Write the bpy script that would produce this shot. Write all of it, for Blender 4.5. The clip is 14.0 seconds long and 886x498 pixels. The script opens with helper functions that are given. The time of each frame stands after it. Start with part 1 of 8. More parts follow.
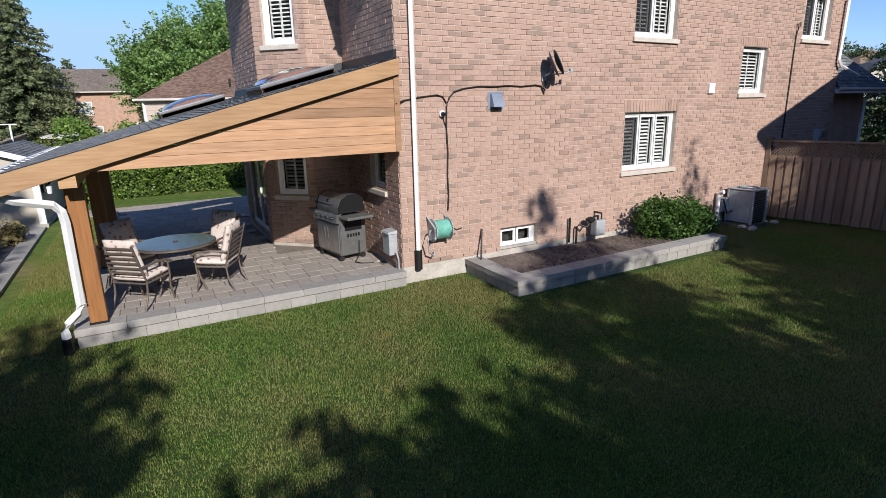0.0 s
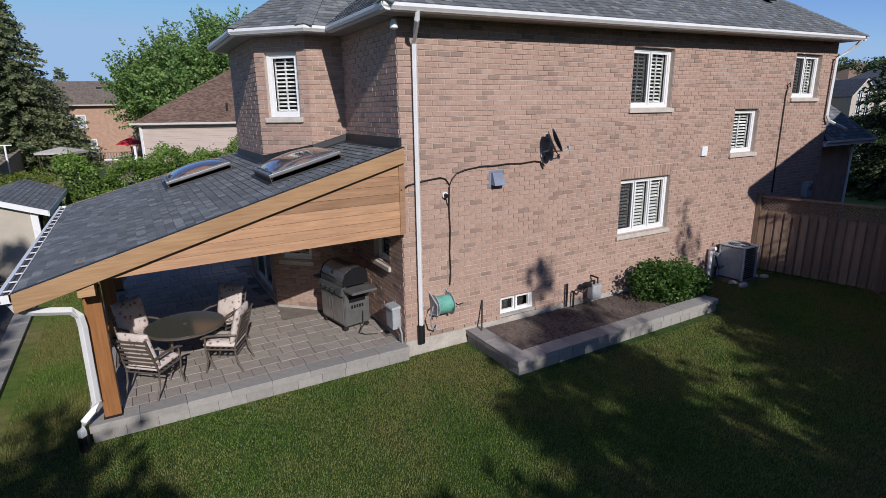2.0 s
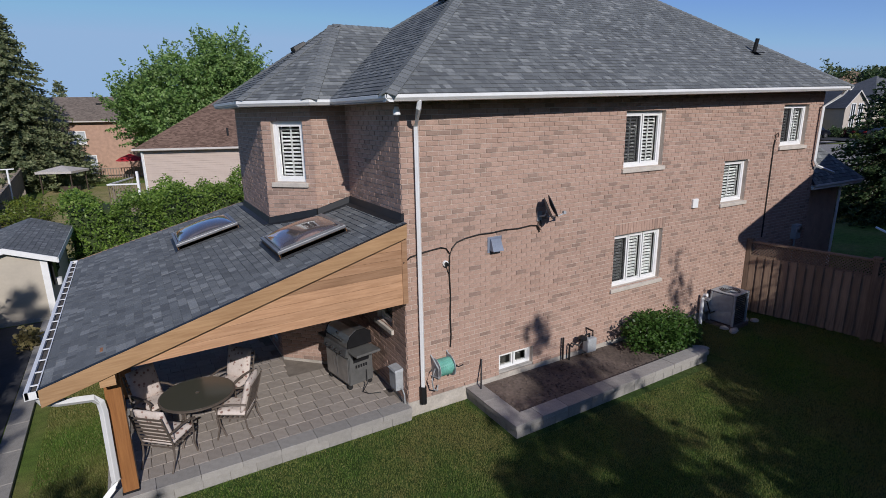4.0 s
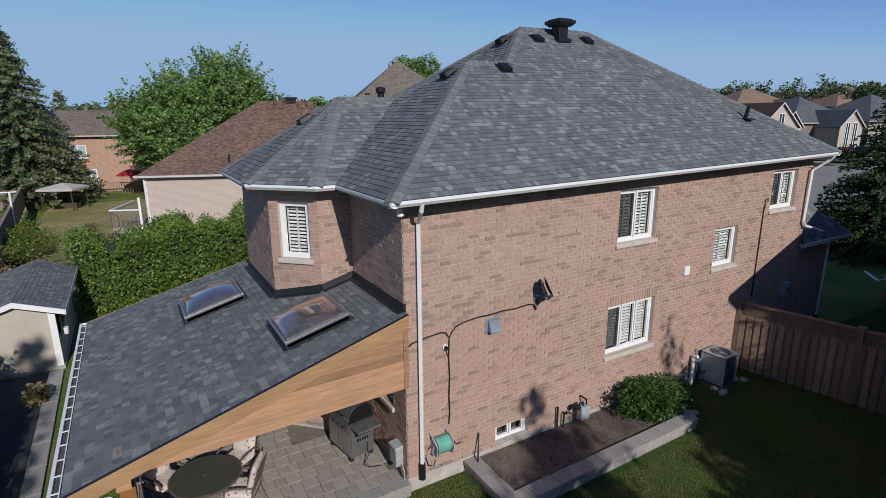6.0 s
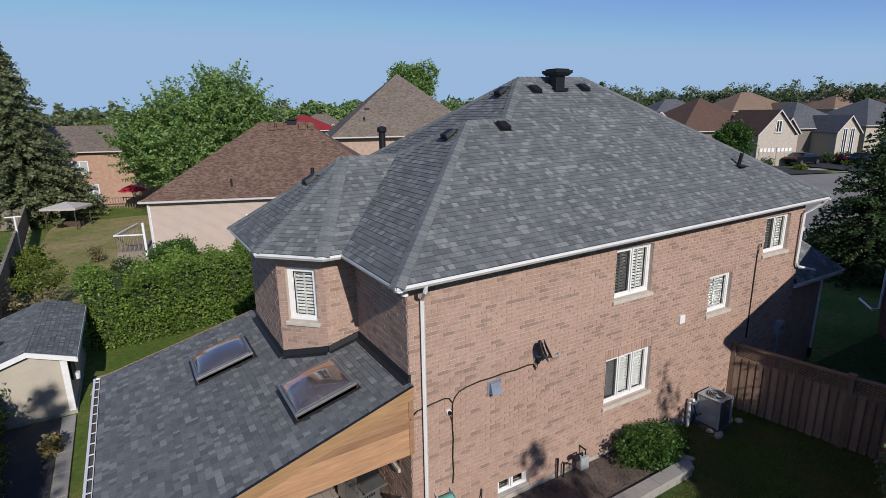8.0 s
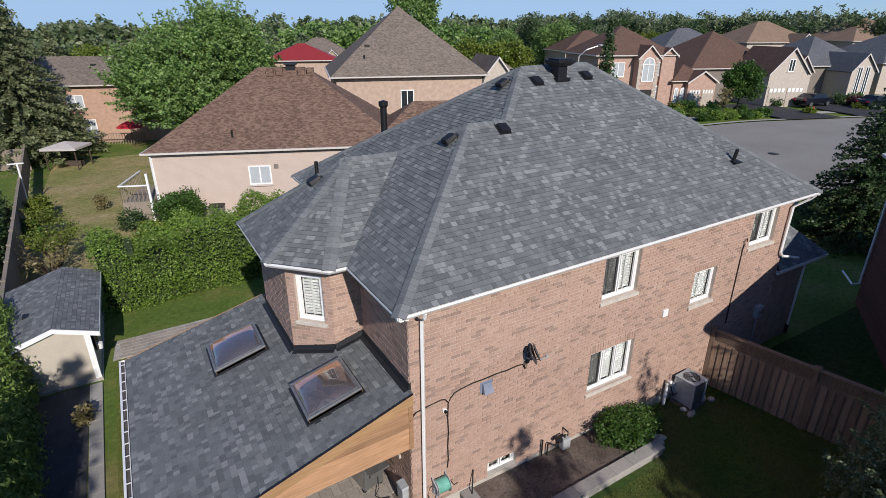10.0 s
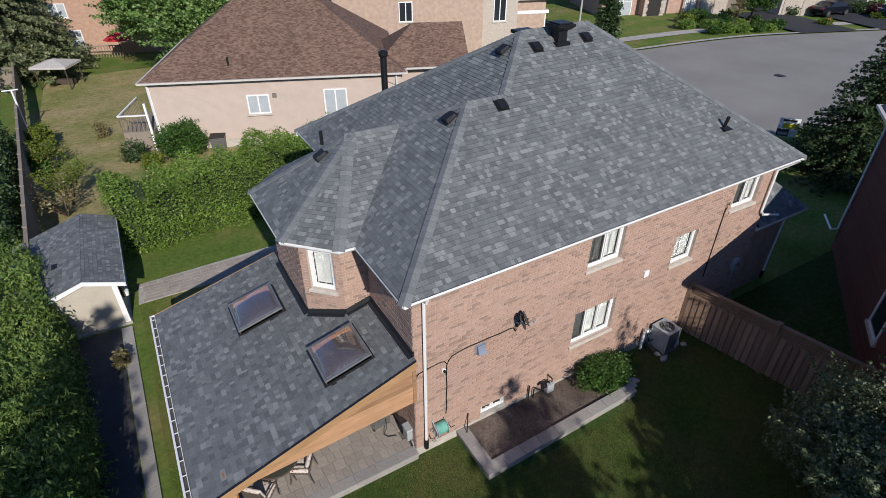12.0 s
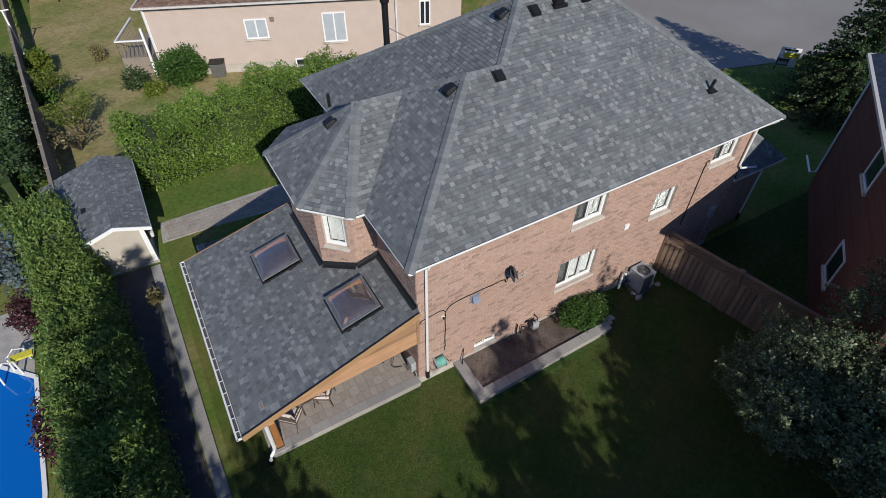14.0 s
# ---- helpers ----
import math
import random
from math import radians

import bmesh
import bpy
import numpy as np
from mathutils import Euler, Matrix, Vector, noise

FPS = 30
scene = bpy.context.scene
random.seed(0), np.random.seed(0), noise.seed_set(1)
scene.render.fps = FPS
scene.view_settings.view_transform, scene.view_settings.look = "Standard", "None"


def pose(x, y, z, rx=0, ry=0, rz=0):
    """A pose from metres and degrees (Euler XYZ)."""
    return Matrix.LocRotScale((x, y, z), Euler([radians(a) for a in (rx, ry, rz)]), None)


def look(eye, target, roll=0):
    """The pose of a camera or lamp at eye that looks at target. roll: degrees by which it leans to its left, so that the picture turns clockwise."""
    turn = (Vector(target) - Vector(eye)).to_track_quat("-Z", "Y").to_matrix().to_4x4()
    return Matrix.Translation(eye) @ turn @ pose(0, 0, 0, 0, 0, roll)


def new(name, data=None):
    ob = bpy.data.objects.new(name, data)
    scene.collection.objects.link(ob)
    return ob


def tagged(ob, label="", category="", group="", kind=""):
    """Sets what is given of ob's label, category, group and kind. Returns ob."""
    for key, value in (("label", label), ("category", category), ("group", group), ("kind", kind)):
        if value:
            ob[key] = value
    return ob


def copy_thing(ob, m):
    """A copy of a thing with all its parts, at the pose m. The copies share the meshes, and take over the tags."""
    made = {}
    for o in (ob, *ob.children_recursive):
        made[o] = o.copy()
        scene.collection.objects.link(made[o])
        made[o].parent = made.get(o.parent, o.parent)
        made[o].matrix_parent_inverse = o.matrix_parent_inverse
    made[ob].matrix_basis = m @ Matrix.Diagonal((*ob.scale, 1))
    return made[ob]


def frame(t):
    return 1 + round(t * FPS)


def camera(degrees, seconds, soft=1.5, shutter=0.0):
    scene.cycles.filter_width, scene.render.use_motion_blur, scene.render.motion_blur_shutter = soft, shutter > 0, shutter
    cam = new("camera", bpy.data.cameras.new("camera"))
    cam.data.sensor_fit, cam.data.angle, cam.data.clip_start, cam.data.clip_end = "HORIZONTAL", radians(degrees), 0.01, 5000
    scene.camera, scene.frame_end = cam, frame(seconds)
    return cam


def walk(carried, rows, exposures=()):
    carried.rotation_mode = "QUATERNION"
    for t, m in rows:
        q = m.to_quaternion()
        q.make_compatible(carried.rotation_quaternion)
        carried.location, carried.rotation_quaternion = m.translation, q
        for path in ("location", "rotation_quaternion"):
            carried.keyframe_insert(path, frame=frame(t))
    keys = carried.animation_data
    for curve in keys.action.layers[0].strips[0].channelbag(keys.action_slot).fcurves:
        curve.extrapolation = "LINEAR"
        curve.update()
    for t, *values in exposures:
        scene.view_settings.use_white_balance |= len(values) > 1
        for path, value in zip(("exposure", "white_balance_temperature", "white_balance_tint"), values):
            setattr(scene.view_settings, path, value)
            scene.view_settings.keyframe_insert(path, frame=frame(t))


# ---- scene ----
cam = camera(79.5, 14.0, soft=0.75)
PATH = [
    (0, (-3.854, -7.956, 2.916), (-2.916, -6.266, 2.406), -1.2),
    (0.5, (-3.9, -7.938, 3.206), (-2.953, -6.249, 2.704), -1.2),
    (1, (-3.935, -7.901, 3.544), (-2.98, -6.218, 3.04), -1.0),
    (1.5, (-3.926, -7.869, 3.888), (-2.971, -6.186, 3.382), -0.9),
    (2, (-3.943, -7.827, 4.232), (-2.98, -6.148, 3.727), -0.8),
    (2.5, (-3.941, -7.825, 4.591), (-2.977, -6.148, 4.085), -0.8),
    (3, (-3.965, -7.836, 4.943), (-2.996, -6.161, 4.437), -0.8),
    (3.2, (-3.988, -7.856, 5.001), (-3.016, -6.179, 4.507), -1.0),
    (5.5, (-4.044, -7.91, 6.654), (-3.067, -6.236, 6.159), -0.5),
    (6, (-4.057, -7.876, 6.991), (-3.075, -6.203, 6.503), -0.3),
    (6.5, (-4.043, -7.831, 7.361), (-3.059, -6.159, 6.876), -0.3),
    (7, (-4.071, -7.832, 7.719), (-3.088, -6.157, 7.239), -0.4),
    (7.2, (-4.11, -7.893, 7.806), (-3.125, -6.215, 7.345), -0.7),
    (9.3, (-4.094, -7.876, 9.701), (-3.14, -6.243, 9.052), -0.2),
    (9.5, (-4.102, -7.907, 9.881), (-3.154, -6.284, 9.199), -0.1),
    (10, (-4.085, -7.939, 10.384), (-3.153, -6.345, 9.616), -0.0),
    (10.5, (-4.072, -7.981, 10.883), (-3.158, -6.42, 10.031), 0.1),
    (11, (-4.084, -7.992, 11.392), (-3.188, -6.467, 10.458), 0.2),
    (11.5, (-4.106, -7.99, 11.91), (-3.233, -6.505, 10.893), 0.3),
    (12, (-4.158, -8.012, 12.445), (-3.309, -6.57, 11.35), 0.3),
    (12.5, (-4.227, -8.072, 13.006), (-3.403, -6.677, 11.833), 0.4),
    (13, (-4.288, -8.148, 13.551), (-3.489, -6.802, 12.306), 0.6),
    (13.5, (-4.324, -8.212, 14.095), (-3.554, -6.916, 12.781), 0.6),
    (14, (-4.36, -8.241, 14.655), (-3.618, -7.0, 13.273), 0.9),
]
walk(cam, [(t, look(eye, target, roll)) for t, eye, target, roll in PATH],
     [(0, 0.54, 6380, 11), (1.0, 0.34, 6320, 12), (2.0, 0.05, 6250, 13), (3.0, -0.08, 6250, 13), (7.0, -0.12, 6400, 11), (9.0, 0.16, 6560, 12),
      (11.0, 0.23, 6520, 11), (12.5, 0.2, 6500, 10), (14.0, 0.14, 6500, 9)])

# ---------------------------------------------------------------- light
SUN_DIR = Vector((0.5, 4.0, -2.3)).normalized()
world = bpy.data.worlds.new("world")
scene.world = world
world.use_nodes = True
wn = world.node_tree.nodes
sky = wn.new("ShaderNodeTexSky")
sky.sky_type = "NISHITA"
sky.sun_disc = False
sky.sun_elevation = radians(29.7)
sky.sun_rotation = radians(187)
sky.altitude = 700
sky.air_density = 1.0
sky.dust_density = 0.2
sky.ozone_density = 2.5
tint = wn.new("ShaderNodeMix")
tint.data_type, tint.blend_type = "RGBA", "MULTIPLY"
tint.inputs[0].default_value = 1.0
tint.inputs[7].default_value = (0.82, 0.95, 1.25, 1)
world.node_tree.links.new(sky.outputs[0], tint.inputs[6])
cap = wn.new("ShaderNodeMix")
cap.data_type, cap.blend_type = "RGBA", "DARKEN"
cap.inputs[0].default_value = 1.0
cap.inputs[7].default_value = (3.6, 5.45, 8.0, 1)          # hazy, even horizon
world.node_tree.links.new(tint.outputs[2], cap.inputs[6])
world.node_tree.links.new(cap.outputs[2], wn["Background"].inputs[0])
wn["Background"].inputs[1].default_value = 0.088
sun = new("sun", bpy.data.lights.new("sun", "SUN"))
sun.data.energy = 3.9
sun.data.angle = radians(0.53)
sun.data.color = (1.0, 0.95, 0.88)
sun.rotation_mode = "QUATERNION"
sun.rotation_quaternion = SUN_DIR.to_track_quat("-Z", "Y")


# ---------------------------------------------------------------- materials
def srgb(r, g, b):
    return tuple(((c / 255) / 12.92 if c / 255 <= 0.04045 else ((c / 255 + 0.055) / 1.055) ** 2.4) for c in (r, g, b))


class Mat:
    """A small builder of node materials."""

    def __init__(self, name, rough=0.7, metal=0.0, spec=0.4):
        self.m = bpy.data.materials.new(name)
        self.m.use_nodes = True
        self.t = self.m.node_tree
        self.b = self.t.nodes["Principled BSDF"]
        self.b.inputs["Roughness"].default_value = rough
        self.b.inputs["Metallic"].default_value = metal
        self.b.inputs["Specular IOR Level"].default_value = spec
        self.tc = self.t.nodes.new("ShaderNodeTexCoord")
        self.col = None
        self.height = None

    def link(self, a, b):
        self.t.links.new(a, b)

    def noise(self, scale, detail=4.0, rough=0.55, stretch=(1, 1, 1)):
        mp = self.t.nodes.new("ShaderNodeMapping")
        mp.inputs["Scale"].default_value = stretch
        self.link(self.tc.outputs["Object"], mp.inputs[0])
        n = self.t.nodes.new("ShaderNodeTexNoise")
        n.inputs["Scale"].default_value = scale
        n.inputs["Detail"].default_value = detail
        n.inputs["Roughness"].default_value = rough
        self.link(mp.outputs[0], n.inputs["Vector"])
        return n.outputs["Fac"]

    def ramp(self, fac, stops):
        r = self.t.nodes.new("ShaderNodeValToRGB")
        while len(r.color_ramp.elements) < len(stops):
            r.color_ramp.elements.new(0.5)
        for e, (p, c) in zip(r.color_ramp.elements, stops):
            e.position = p
            e.color = (*c, 1)
        self.link(fac, r.inputs[0])
        return r.outputs[0]

    def mix(self, a, b, fac, mode="MIX"):
        x = self.t.nodes.new("ShaderNodeMix")
        x.data_type = "RGBA"
        x.blend_type = mode
        for sock, v in ((x.inputs[0], fac), (x.inputs[6], a), (x.inputs[7], b)):
            if isinstance(v, (int, float)):
                sock.default_value = v
            elif isinstance(v, tuple):
                sock.default_value = (*v, 1)
            else:
                self.link(v, sock)
        return x.outputs[2]

    def island(self):
        return self.t.nodes.new("ShaderNodeNewGeometry").outputs["Random Per Island"]

    def obrand(self):
        return self.t.nodes.new("ShaderNodeObjectInfo").outputs["Random"]

    def grey(self, fac, lo, hi, p0=0.3, p1=0.7):
        return self.ramp(fac, [(p0, (lo,) * 3), (p1, (hi,) * 3)])

    def bump(self, fac, dist=0.004, strength=0.6):
        b = self.t.nodes.new("ShaderNodeBump")
        b.inputs["Strength"].default_value = strength
        b.inputs["Distance"].default_value = dist
        self.link(fac, b.inputs["Height"])
        self.link(b.outputs[0], self.b.inputs["Normal"])

    def done(self, col):
        if isinstance(col, tuple):
            self.b.inputs["Base Color"].default_value = (*col, 1)
        else:
            self.link(col, self.b.inputs["Base Color"])
        return self.m


def plain(name, rgb, rough=0.6, metal=0.0, var=0.15, scale=6.0, bump=0.0, bscale=60.0, spec=0.4):
    """Paint, plastic, stone: a colour with blotches at two scales."""
    m = Mat(name, rough, metal, spec)
    lo, hi = 1 - var, 1 + var
    a = m.mix(rgb, m.grey(m.noise(scale), lo, hi), 1.0, "MULTIPLY")
    c = m.mix(a, m.grey(m.noise(scale * 9, 3), 1 - var * 0.6, 1 + var * 0.6), 1.0, "MULTIPLY")
    if bump:
        m.bump(m.noise(bscale, 5), bump)
    return m.done(c)


def brick_mat(name, tones, by_object=False):
    m = Mat(name, 0.88, 0, 0.25)
    r = m.obrand() if by_object else m.island()
    c = m.ramp(r, tones)
    c = m.mix(c, m.grey(m.noise(9, 3), 0.9, 1.1), 1.0, "MULTIPLY")
    c = m.mix(c, m.grey(m.noise(90, 4), 0.8, 1.2), 1.0, "MULTIPLY")
    c = m.mix(c, m.grey(m.noise(0.6, 3), 0.93, 1.06), 1.0, "MULTIPLY")
    m.bump(m.noise(140, 5), 0.003)
    return m.done(c)


BR = [(0.0, (0.385, 0.256, 0.2)), (0.3, (0.43, 0.294, 0.234)), (0.62, (0.41, 0.276, 0.218)), (0.86, (0.395, 0.264, 0.208)),
      (0.89, (0.32, 0.224, 0.178)), (0.95, (0.285, 0.198, 0.16)), (1.0, (0.34, 0.236, 0.186))]
M_BRICK = brick_mat("buff_pink_brick", BR)
M_BRICK_O = brick_mat("buff_pink_brick_single", BR, True)
M_MORTAR = plain("mortar", (0.5, 0.42, 0.355), 0.95, 0, 0.12, 4, 0.002)
RB = [(0.0, (0.13, 0.058, 0.045)), (0.5, (0.15, 0.066, 0.05)), (1.0, (0.11, 0.05, 0.04))]
M_REDBRICK = brick_mat("red_brick", RB)


def shingle_mat(name, tones, by_object=False):
    m = Mat(name, 0.93, 0, 0.25)
    r = m.obrand() if by_object else m.island()
    c = m.ramp(r, tones)
    c = m.mix(c, m.grey(m.noise(0.5, 3), 0.93, 1.06), 1.0, "MULTIPLY")
    c = m.mix(c, m.grey(m.noise(130, 3), 0.65, 1.35), 1.0, "MULTIPLY")
    m.bump(m.noise(220, 3), 0.004)
    return m.done(c)


GS = [(0.0, (0.108, 0.115, 0.12)), (0.3, (0.136, 0.145, 0.149)), (0.6, (0.15, 0.16, 0.163)), (0.8, (0.166, 0.176, 0.178)), (0.9, (0.21, 0.22, 0.22)), (1.0, (0.24, 0.25, 0.248))]
M_SHINGLE = shingle_mat("grey_asphalt_shingle", GS)
M_SHINGLE_O = shingle_mat("grey_asphalt_shingle_single", GS, True)
M_CAP = shingle_mat("ridge_cap_shingle", [(0.0, (0.145, 0.155, 0.16)), (0.6, (0.175, 0.185, 0.188)), (1.0, (0.2, 0.21, 0.21))])
M_CAP_O = shingle_mat("ridge_cap_shingle_single", [(0.0, (0.145, 0.155, 0.16)), (0.6, (0.175, 0.185, 0.188)), (1.0, (0.2, 0.21, 0.21))], True)
M_UNDER = plain("roofing_felt", (0.022, 0.024, 0.027), 0.95)


def far_shingle(name, a, b):
    """Roofs far off: courses too small to be told apart one by one."""
    m = Mat(name, 0.93, 0, 0.2)
    v = m.t.nodes.new("ShaderNodeTexVoronoi")
    v.distance = "CHEBYCHEV"
    v.inputs["Randomness"].default_value = 0.75
    mp = m.t.nodes.new("ShaderNodeMapping")
    mp.inputs["Scale"].default_value = (2.6, 2.6, 7.0)
    m.link(m.tc.outputs["Object"], mp.inputs[0])
    m.link(mp.outputs[0], v.inputs["Vector"])
    v.inputs["Scale"].default_value = 2.3
    sep = m.t.nodes.new("ShaderNodeSeparateColor")
    m.link(v.outputs["Color"], sep.inputs[0])
    c = m.mix(a, b, sep.outputs[0])
    c = m.mix(c, m.grey(m.noise(0.35, 4), 0.92, 1.08), 1.0, "MULTIPLY")
    c = m.mix(c, m.grey(m.noise(60, 3), 0.75, 1.25), 1.0, "MULTIPLY")
    return m.done(c)


M_BROWNROOF = far_shingle("brown_shingle", (0.1, 0.062, 0.046), (0.215, 0.14, 0.105))
M_TAUPEROOF = far_shingle("taupe_shingle", (0.125, 0.1, 0.084), (0.225, 0.185, 0.15))
M_GREYROOF = far_shingle("slate_grey_shingle", (0.085, 0.09, 0.1), (0.14, 0.145, 0.155))
M_TANROOF = far_shingle("tan_shingle", (0.2, 0.135, 0.095), (0.27, 0.19, 0.135))
M_REDROOF = plain("red_metal_roof", (0.28, 0.03, 0.03), 0.5)
M_DARKBROWN = far_shingle("chestnut_shingle", (0.105, 0.062, 0.048), (0.145, 0.09, 0.068))

M_WHITE = plain("white_aluminium", (0.78, 0.78, 0.77), 0.4, 0, 0.05)
M_VINYL = plain("white_vinyl", (0.8, 0.8, 0.79), 0.35, 0, 0.03)
M_FASCIA = plain("weathered_off_white_fascia", (0.56, 0.52, 0.48), 0.5, 0, 0.08)
M_SOFFIT = plain("soffit", (0.34, 0.32, 0.3), 0.6, 0, 0.08)
M_STONE = plain("precast_sill", (0.52, 0.47, 0.41), 0.85, 0, 0.12, 5, 0.003)
M_CONC = plain("concrete", (0.4, 0.375, 0.34), 0.92, 0, 0.2, 2.5, 0.004)
M_FOUND = plain("foundation_concrete", (0.44, 0.4, 0.35), 0.92, 0, 0.18, 3, 0.004)
M_BLACKP = plain("black_plastic", (0.012, 0.012, 0.013), 0.5)
M_GUTTERFILL = plain("gutter_fill", (0.09, 0.08, 0.07), 0.95, 0, 0.3, 8)
M_BLACKM = plain("black_metal", (0.016, 0.016, 0.018), 0.45, 0.3)
M_FLASH = plain("dark_flashing", (0.022, 0.024, 0.028), 0.5, 0.2)
M_CABLE = plain("black_cable", (0.01, 0.009, 0.008), 0.6)
M_STEEL = plain("brushed_steel", (0.42, 0.42, 0.42), 0.35, 0.9)
M_GREYP = plain("grey_enamel", (0.36, 0.375, 0.385), 0.5)
M_BBQ = plain("dark_grey_enamel", (0.15, 0.15, 0.145), 0.45, 0.3)
M_VENT = plain("blue_grey_vent_plastic", (0.2, 0.23, 0.295), 0.5)
M_LOUVRE = plain("white_shutter", (0.4, 0.41, 0.4), 0.5, 0, 0.05)
M_CREAM = plain("cream_render", (0.5, 0.43, 0.35), 0.85, 0, 0.06, 1.5, 0.003)
M_SHEDWALL = plain("beige_shed_panel", (0.47, 0.42, 0.345), 0.75, 0, 0.06, 1.5)
M_BEIGEBRICK = plain("beige_brick_far", (0.44, 0.32, 0.25), 0.9, 0, 0.15, 3, 0.003, 30)
M_ORANGEBRICK = plain("orange_brick_far", (0.43, 0.275, 0.2), 0.9, 0, 0.15, 3, 0.003, 30)
M_SIDING = plain("pink_beige_siding", (0.49, 0.395, 0.335), 0.7, 0, 0.05, 1.2)
M_TAUPEWALL = plain("taupe_wall", (0.2, 0.17, 0.145), 0.85, 0, 0.08)
M_LIGHTSTONE = plain("light_stone_wall", (0.46, 0.4, 0.34), 0.88, 0, 0.12)
M_GARDOOR = plain("garage_door_paint", (0.42, 0.36, 0.3), 0.6)
M_RUBBER = plain("rubber", (0.015, 0.015, 0.015), 0.8)
M_TEAL = plain("teal_hose", (0.16, 0.42, 0.34), 0.45)
M_RED = plain("red_cloth", (0.45, 0.02, 0.03), 0.8)
M_GAZCLOTH = plain("off_white_canopy", (0.48, 0.44, 0.41), 0.85)
M_YELLOW = plain("yellow_plastic", (0.62, 0.55, 0.05), 0.5)
# dark green with the shade deep among the leaves put into its colour
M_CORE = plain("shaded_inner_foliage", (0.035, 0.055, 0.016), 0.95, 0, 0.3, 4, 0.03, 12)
# near-black paint for panels that stand in for indoor and doorway shade
M_SHADEFILL = plain("shade_fill", (0.03, 0.028, 0.025), 0.9)
M_CHAIRMETAL = plain("bronze_chair_frame", (0.19, 0.155, 0.13), 0.45, 0.5)
M_DISHGREY = plain("dark_grey_dish", (0.06, 0.06, 0.065), 0.5)


def glass_mat(name, tint=(0.02, 0.025, 0.03), rough=0.03):
    m = Mat(name, rough, 0, 0.7)
    return m.done(tint)


def clear_glass():
    m = Mat("clear_glass", 0.02, 0, 0.5)
    m.b.inputs["Transmission Weight"].default_value = 1.0
    m.b.inputs["IOR"].default_value = 1.1
    return m.done((0.95, 0.97, 0.97))


M_GLASS = clear_glass()
M_DGLASS = glass_mat("dark_window_glass", (0.025, 0.03, 0.035), 0.05)
def dome_mat():
    m = Mat("skylight_dome", 0.07, 0, 0.8)
    m.b.inputs["Transmission Weight"].default_value = 0.85
    m.b.inputs["IOR"].default_value = 1.5
    m.b.inputs["Coat Weight"].default_value = 1.0
    m.b.inputs["Coat Roughness"].default_value = 0.04
    m.b.inputs["Coat IOR"].default_value = 2.0
    return m.done(m.mix((0.47, 0.42, 0.43), (0.58, 0.5, 0.49), m.grey(m.noise(2.5, 4), 0, 1)))


M_SKYL = dome_mat()
M_SKYFRAME = plain("weathered_aluminium", (0.22, 0.225, 0.235), 0.4, 0.4)
def screen_mat():
    """Insect screen: fine dark mesh, half see-through."""
    m = Mat("insect_screen", 0.8, 0, 0.2)
    tr = m.t.nodes.new("ShaderNodeBsdfTransparent")
    mx = m.t.nodes.new("ShaderNodeMixShader")
    mx.inputs[0].default_value = 0.38
    m.link(tr.outputs[0], mx.inputs[1])
    m.link(m.b.outputs[0], mx.inputs[2])
    m.link(mx.outputs[0], m.t.nodes["Material Output"].inputs[0])
    return m.done((0.03, 0.03, 0.033))


M_SCREEN = screen_mat()
M_CURTAIN = plain("pale_curtained_glass", (0.42, 0.45, 0.47), 0.1, 0, 0.08, 2, spec=0.6)
M_TABLEGLASS = glass_mat("table_glass", (0.07, 0.07, 0.055), 0.12)
M_POOL = glass_mat("pool_water", (0.0, 0.13, 0.5), 0.06)


def wood_mat(name, a, b, axis=0, rough=0.6, rnd=True, by_object=False):
    m = Mat(name, rough, 0, 0.35)
    st = [14, 14, 14]
    st[axis] = 0.7
    c = m.mix(a, b, m.grey(m.noise(2.2, 6, 0.65, tuple(st)), 0, 1, 0.35, 0.68))
    if rnd:
        r = m.obrand() if by_object else m.island()
        c = m.mix(c, m.grey(r, 0.72, 1.22, 0.0, 1.0), 1.0, "MULTIPLY")
    c = m.mix(c, m.grey(m.noise(0.9, 3), 0.9, 1.08), 1.0, "MULTIPLY")
    m.bump(m.noise(6, 5, 0.6, tuple(st)), 0.003)
    return m.done(c)


M_CEDAR = wood_mat("stained_cedar_plank", (0.48, 0.285, 0.165), (0.35, 0.195, 0.105), 0, 0.5, True, True)
M_CEDARPOST = wood_mat("stained_cedar_post", (0.4, 0.18, 0.065), (0.27, 0.115, 0.042), 2, 0.45)
M_PINE = wood_mat("pale_cedar_board", (0.5, 0.31, 0.16), (0.37, 0.215, 0.105), 0, 0.55)
M_FENCE = wood_mat("weathered_fence_board", (0.33, 0.23, 0.16), (0.2, 0.14, 0.1), 2, 0.85, True, True)
M_FENCEGREY = wood_mat("grey_fence_board", (0.3, 0.25, 0.2), (0.2, 0.165, 0.13), 2, 0.9)
M_BARK = wood_mat("bark", (0.1, 0.075, 0.055), (0.05, 0.038, 0.028), 2, 0.95)


